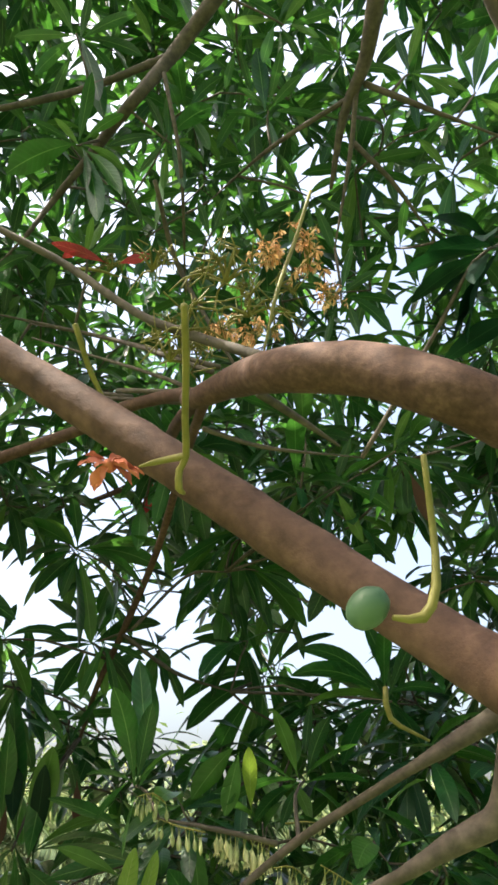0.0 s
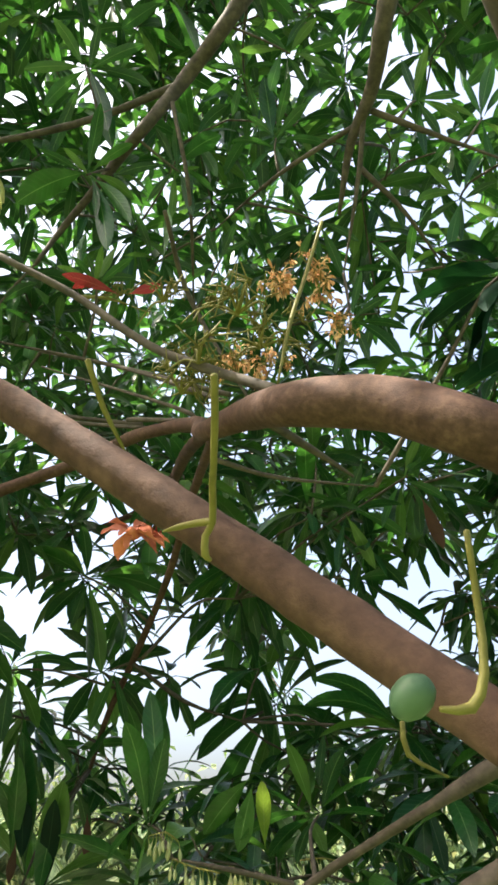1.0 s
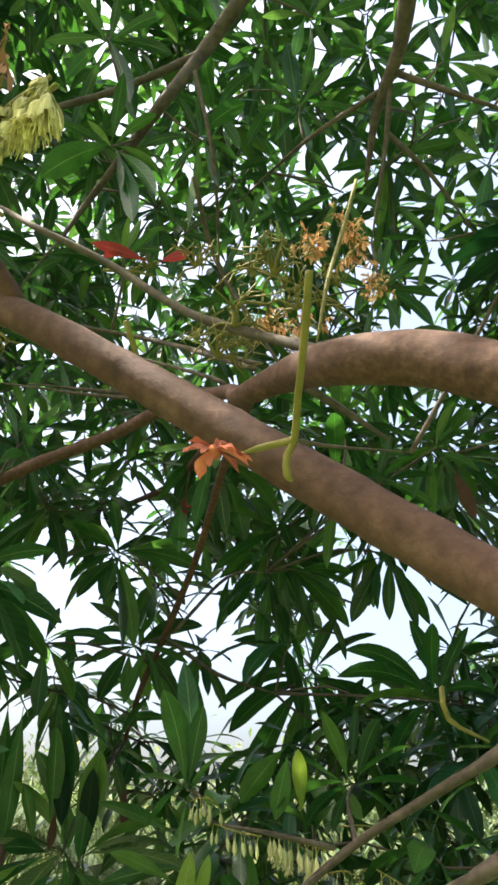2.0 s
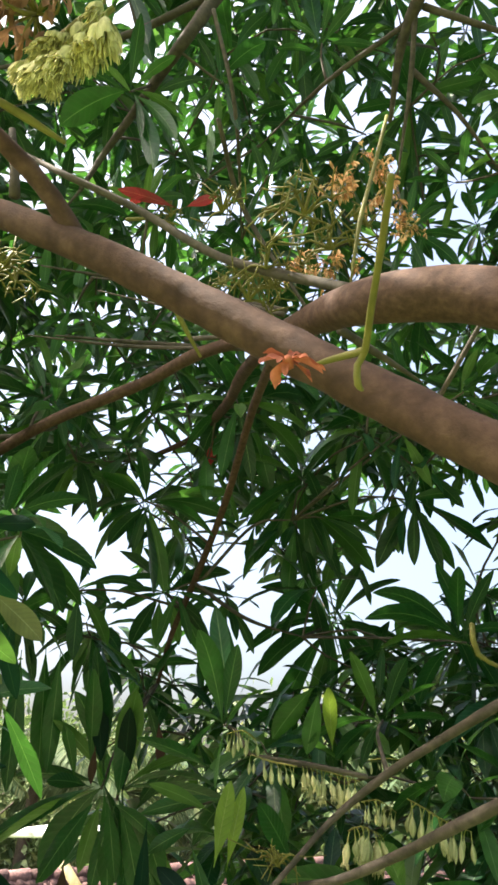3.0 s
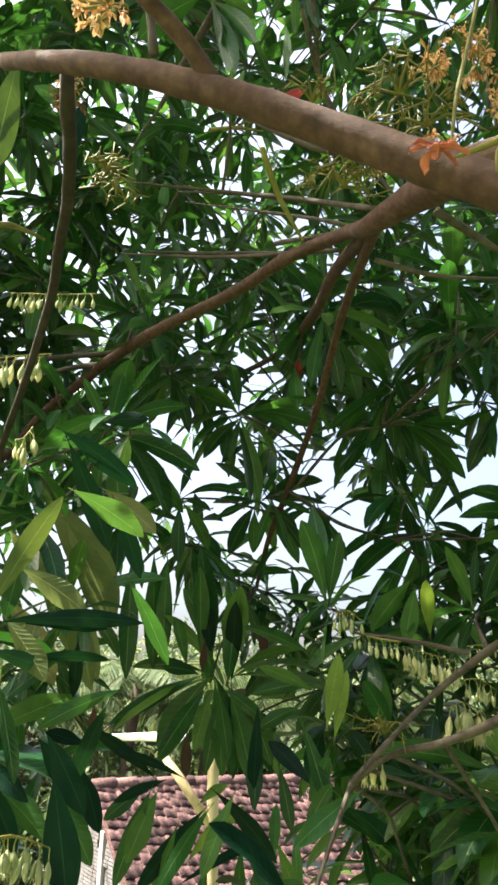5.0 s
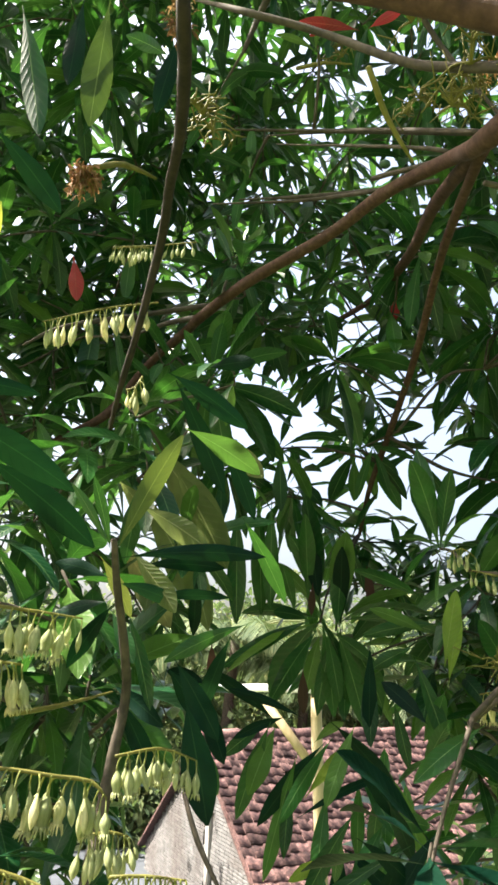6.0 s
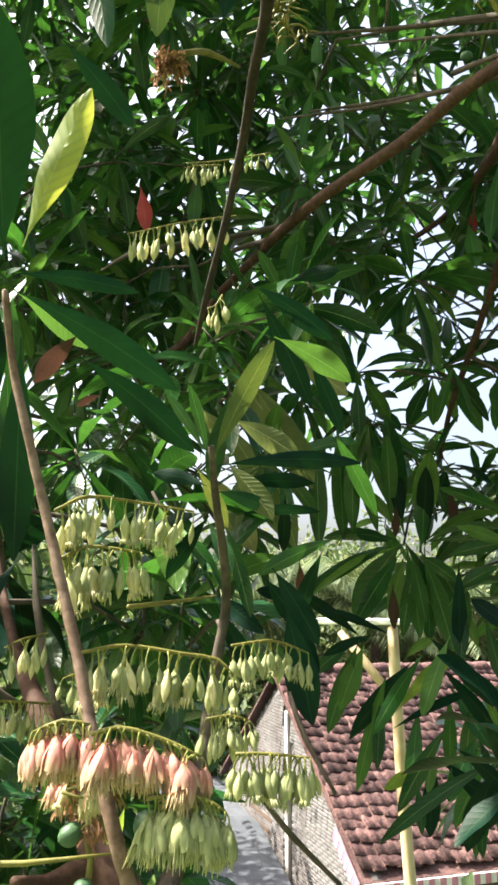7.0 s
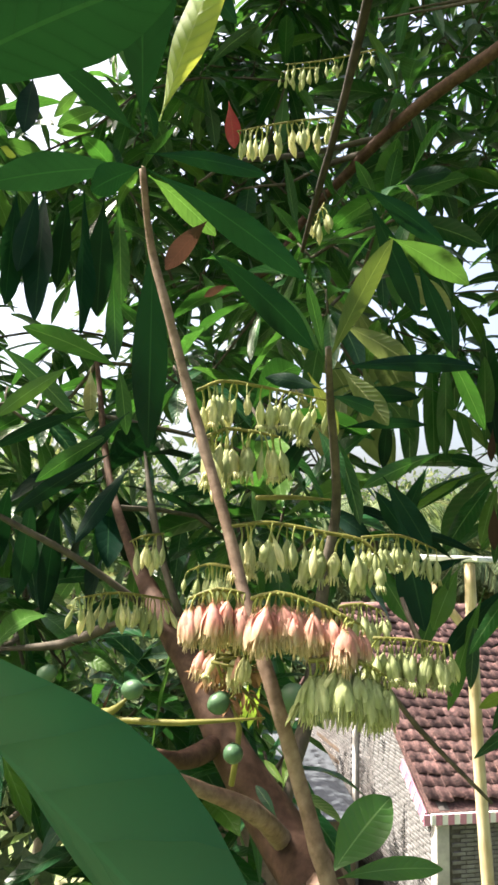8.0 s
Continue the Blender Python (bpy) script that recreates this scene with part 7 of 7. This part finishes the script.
lone_leaf((-0.287, 1.940, 5.963), (-0.197, 0.346, -0.917), 0.0968, LEAF_RED, 0.3, "red withering leaf", tree_a, 0.36)
lone_leaf((-1.059, 1.431, 5.895), (0.032, 0.292, -0.956), 0.1157, LEAF_RED, 0.3, "pinkish red withering leaf", tree_a, 0.36)
lone_leaf((0.420, 1.714, 5.890), (0.420, 0.472, -0.775), 0.1483, LEAF_DRY, 0.3, "brown withered leaf", tree_a)
lone_leaf((-0.569, 0.478, 4.695), (-0.351, -0.000, -0.936), 0.0339, LEAF_DRY, 0.4, "brown withered leaf", tree_b)
lone_leaf((-0.399, 1.909, 5.153), (0.048, 0.381, -0.923), 0.1038, LEAF_DRY, 0.2, "brown withered leaf", tree_a)
lone_leaf((-0.497, 1.713, 5.087), (-0.133, 0.357, -0.924), 0.0796, LEAF_DRY, 0.2, "brown withered leaf", tree_a)
lone_leaf((-0.445, 1.394, 4.890), (-0.077, 0.366, -0.927), 0.0874, LEAF_DRY, 0.2, "brown withered leaf", tree_a)
lone_leaf((-0.618, 1.367, 4.935), (-0.071, 0.367, -0.928), 0.0874, LEAF_DRY, 0.2, "brown withered leaf", tree_a)
lone_leaf((-0.184, 1.303, 4.894), (0.197, -0.346, 0.917), 0.1320, LEAF_YOUNG, 0.9, "young light green leaf", tree_a)
lone_leaf((0.531, 1.210, 6.333), (-0.781, -0.308, 0.544), 0.0742, LEAF_YOUNG, 0.8, "young light green leaf", tree_a)


# ---- bricks and tiles ----
def brick_wall():
    """Courses on the gable; the nearest are parts, the rest one mesh."""
    rng = np.random.default_rng(5)
    L, H, J = 0.155, 0.034, 0.010
    me = box_mesh("brick", (0, 0, 0), (0.03, L, H), 0.005)
    me.materials.append(BRICK)
    rest, made = [], 0
    base_v = np.array([tuple(v.co) for v in me.vertices])
    z = EAVE - 1.4
    row = 0
    while z < RIDGE - 0.2:
        half = DEEP / 2 if z < EAVE else DEEP / 2 * (RIDGE - 0.12 - z - H) / (RIDGE - 0.12 - EAVE)
        y = DEEP / 2 - half + 0.02 - (row % 2) * 0.1
        while y + L < DEEP / 2 + half:
            skip = DEEP * 0.42 - L < y < DEEP * 0.42 + 0.13 or y < max(FRONT + 0.12, DEEP / 2 - half)
            if not skip:
                p = (-0.008 + rng.uniform(-0.003, 0.003), y, z)
                if made < 300 and y < DEEP * 0.3 and z > EAVE - 1.0:
                    ob = new("brick", me)
                    ob.parent = gable
                    ob.location = p
                    made += 1
                else:
                    rest.append(p)
            y += L + J
        z += H + J
        row += 1
    q = np.array([[0, 0, 0], [0.028, 0, 0], [0.028, L, 0], [0, L, 0], [0, 0, H], [0.028, 0, H], [0.028, L, H], [0, L, H]])
    fq = np.array([(3, 2, 1, 0), (4, 5, 6, 7), (0, 1, 5, 4), (1, 2, 6, 5), (2, 3, 7, 6), (3, 0, 4, 7)])
    v, f = joined([(q + np.array(p), fq) for p in rest])
    mesh = raw_mesh("bricks", v, f)
    mesh.shade_flat()
    ob = part_mesh("bricks", mesh, BRICK)
    ob.parent = gable
    tagged(ob, kind="stuff")
    # the front wall, in stretchers
    fr = []
    z, row = EAVE - 1.4, 0
    while z < EAVE - 0.2:
        x = 0.16 + (row % 2) * 0.1
        while x < 6.5:
            fr.append((q[:, [1, 0, 2]] * np.array([1, -1, 1]) + np.array([x, FRONT + 0.016, z]), fq))
            x += L + J
        z += H + J
        row += 1
    v, f = joined(fr)
    mesh = raw_mesh("bricks", v, f)
    mesh.shade_flat()
    ob = part_mesh("bricks", mesh, BRICK)
    ob.parent = front
    tagged(ob, kind="stuff")


def roof_tiles():
    W, E = 0.145, 0.165
    n = 6
    vs, fs = [], []
    for k in range(2):
        for i in range(n + 1):
            x = W * 1.08 * i / n
            z = 0.010 * math.sin(i / n * 2 * math.pi) + 0.03
            for dz in (0, -0.014):
                vs.append((x, -E * 1.16 if k == 0 else 0, z + dz + (0.018 if k == 0 else 0.004)))
    m = (n + 1) * 2
    for i in range(n):
        a = i * 2
        fs += [(a, a + 2, m + a + 2, m + a), (a + 1, m + a + 1, m + a + 3, a + 3), (a, a + 1, a + 3, a + 2)]
    tv, tf = np.array(vs), np.array(fs)
    me = raw_mesh("roof_tile", tv, tf)
    me.materials.append(TILE)
    rng = np.random.default_rng(8)
    made, rest = 0, []
    for r in range(int(slope / E)):
        for c in range(int((LONG + RAKE_OUT) / W)):
            m4 = Matrix.Translation((c * W + rng.uniform(-0.008, 0.008) - RAKE_OUT + 0.01, -r * E + rng.uniform(-0.03, 0.03), rng.uniform(0, 0.02))) @ Matrix.Rotation(rng.normal(0, 0.04), 4, "Z") @ Matrix.Rotation(rng.normal(0, 0.03), 4, "X")
            if made < 300 and c < 26:
                ob = new("roof_tile", me)
                ob.parent = deck
                ob.matrix_basis = m4
                made += 1
            else:
                a = np.array(m4)
                rest.append((tv @ a[:3, :3].T + a[:3, 3], tf))
    v, f = joined(rest)
    ob = part_mesh("roof_tiles", raw_mesh("roof_tiles", v, f), TILE)
    ob.parent = deck
    tagged(ob, kind="stuff")
    pts = []
    for c in range(int(LONG / 0.3)):
        pts.append(tube_arrays([Vector((c * 0.3 - RAKE_OUT, 0.0, 0.02)), Vector((c * 0.3 + 0.33 - RAKE_OUT, 0.0, 0.035))], [0.085, 0.095], 10, 0.2, 0.03, 0, c))
    for k, (v, f) in enumerate(pts):
        ob = part_mesh("ridge_tile", raw_mesh("ridge_tile", v, f), TILE)
        ob.parent = deck


brick_wall()
roof_tiles()
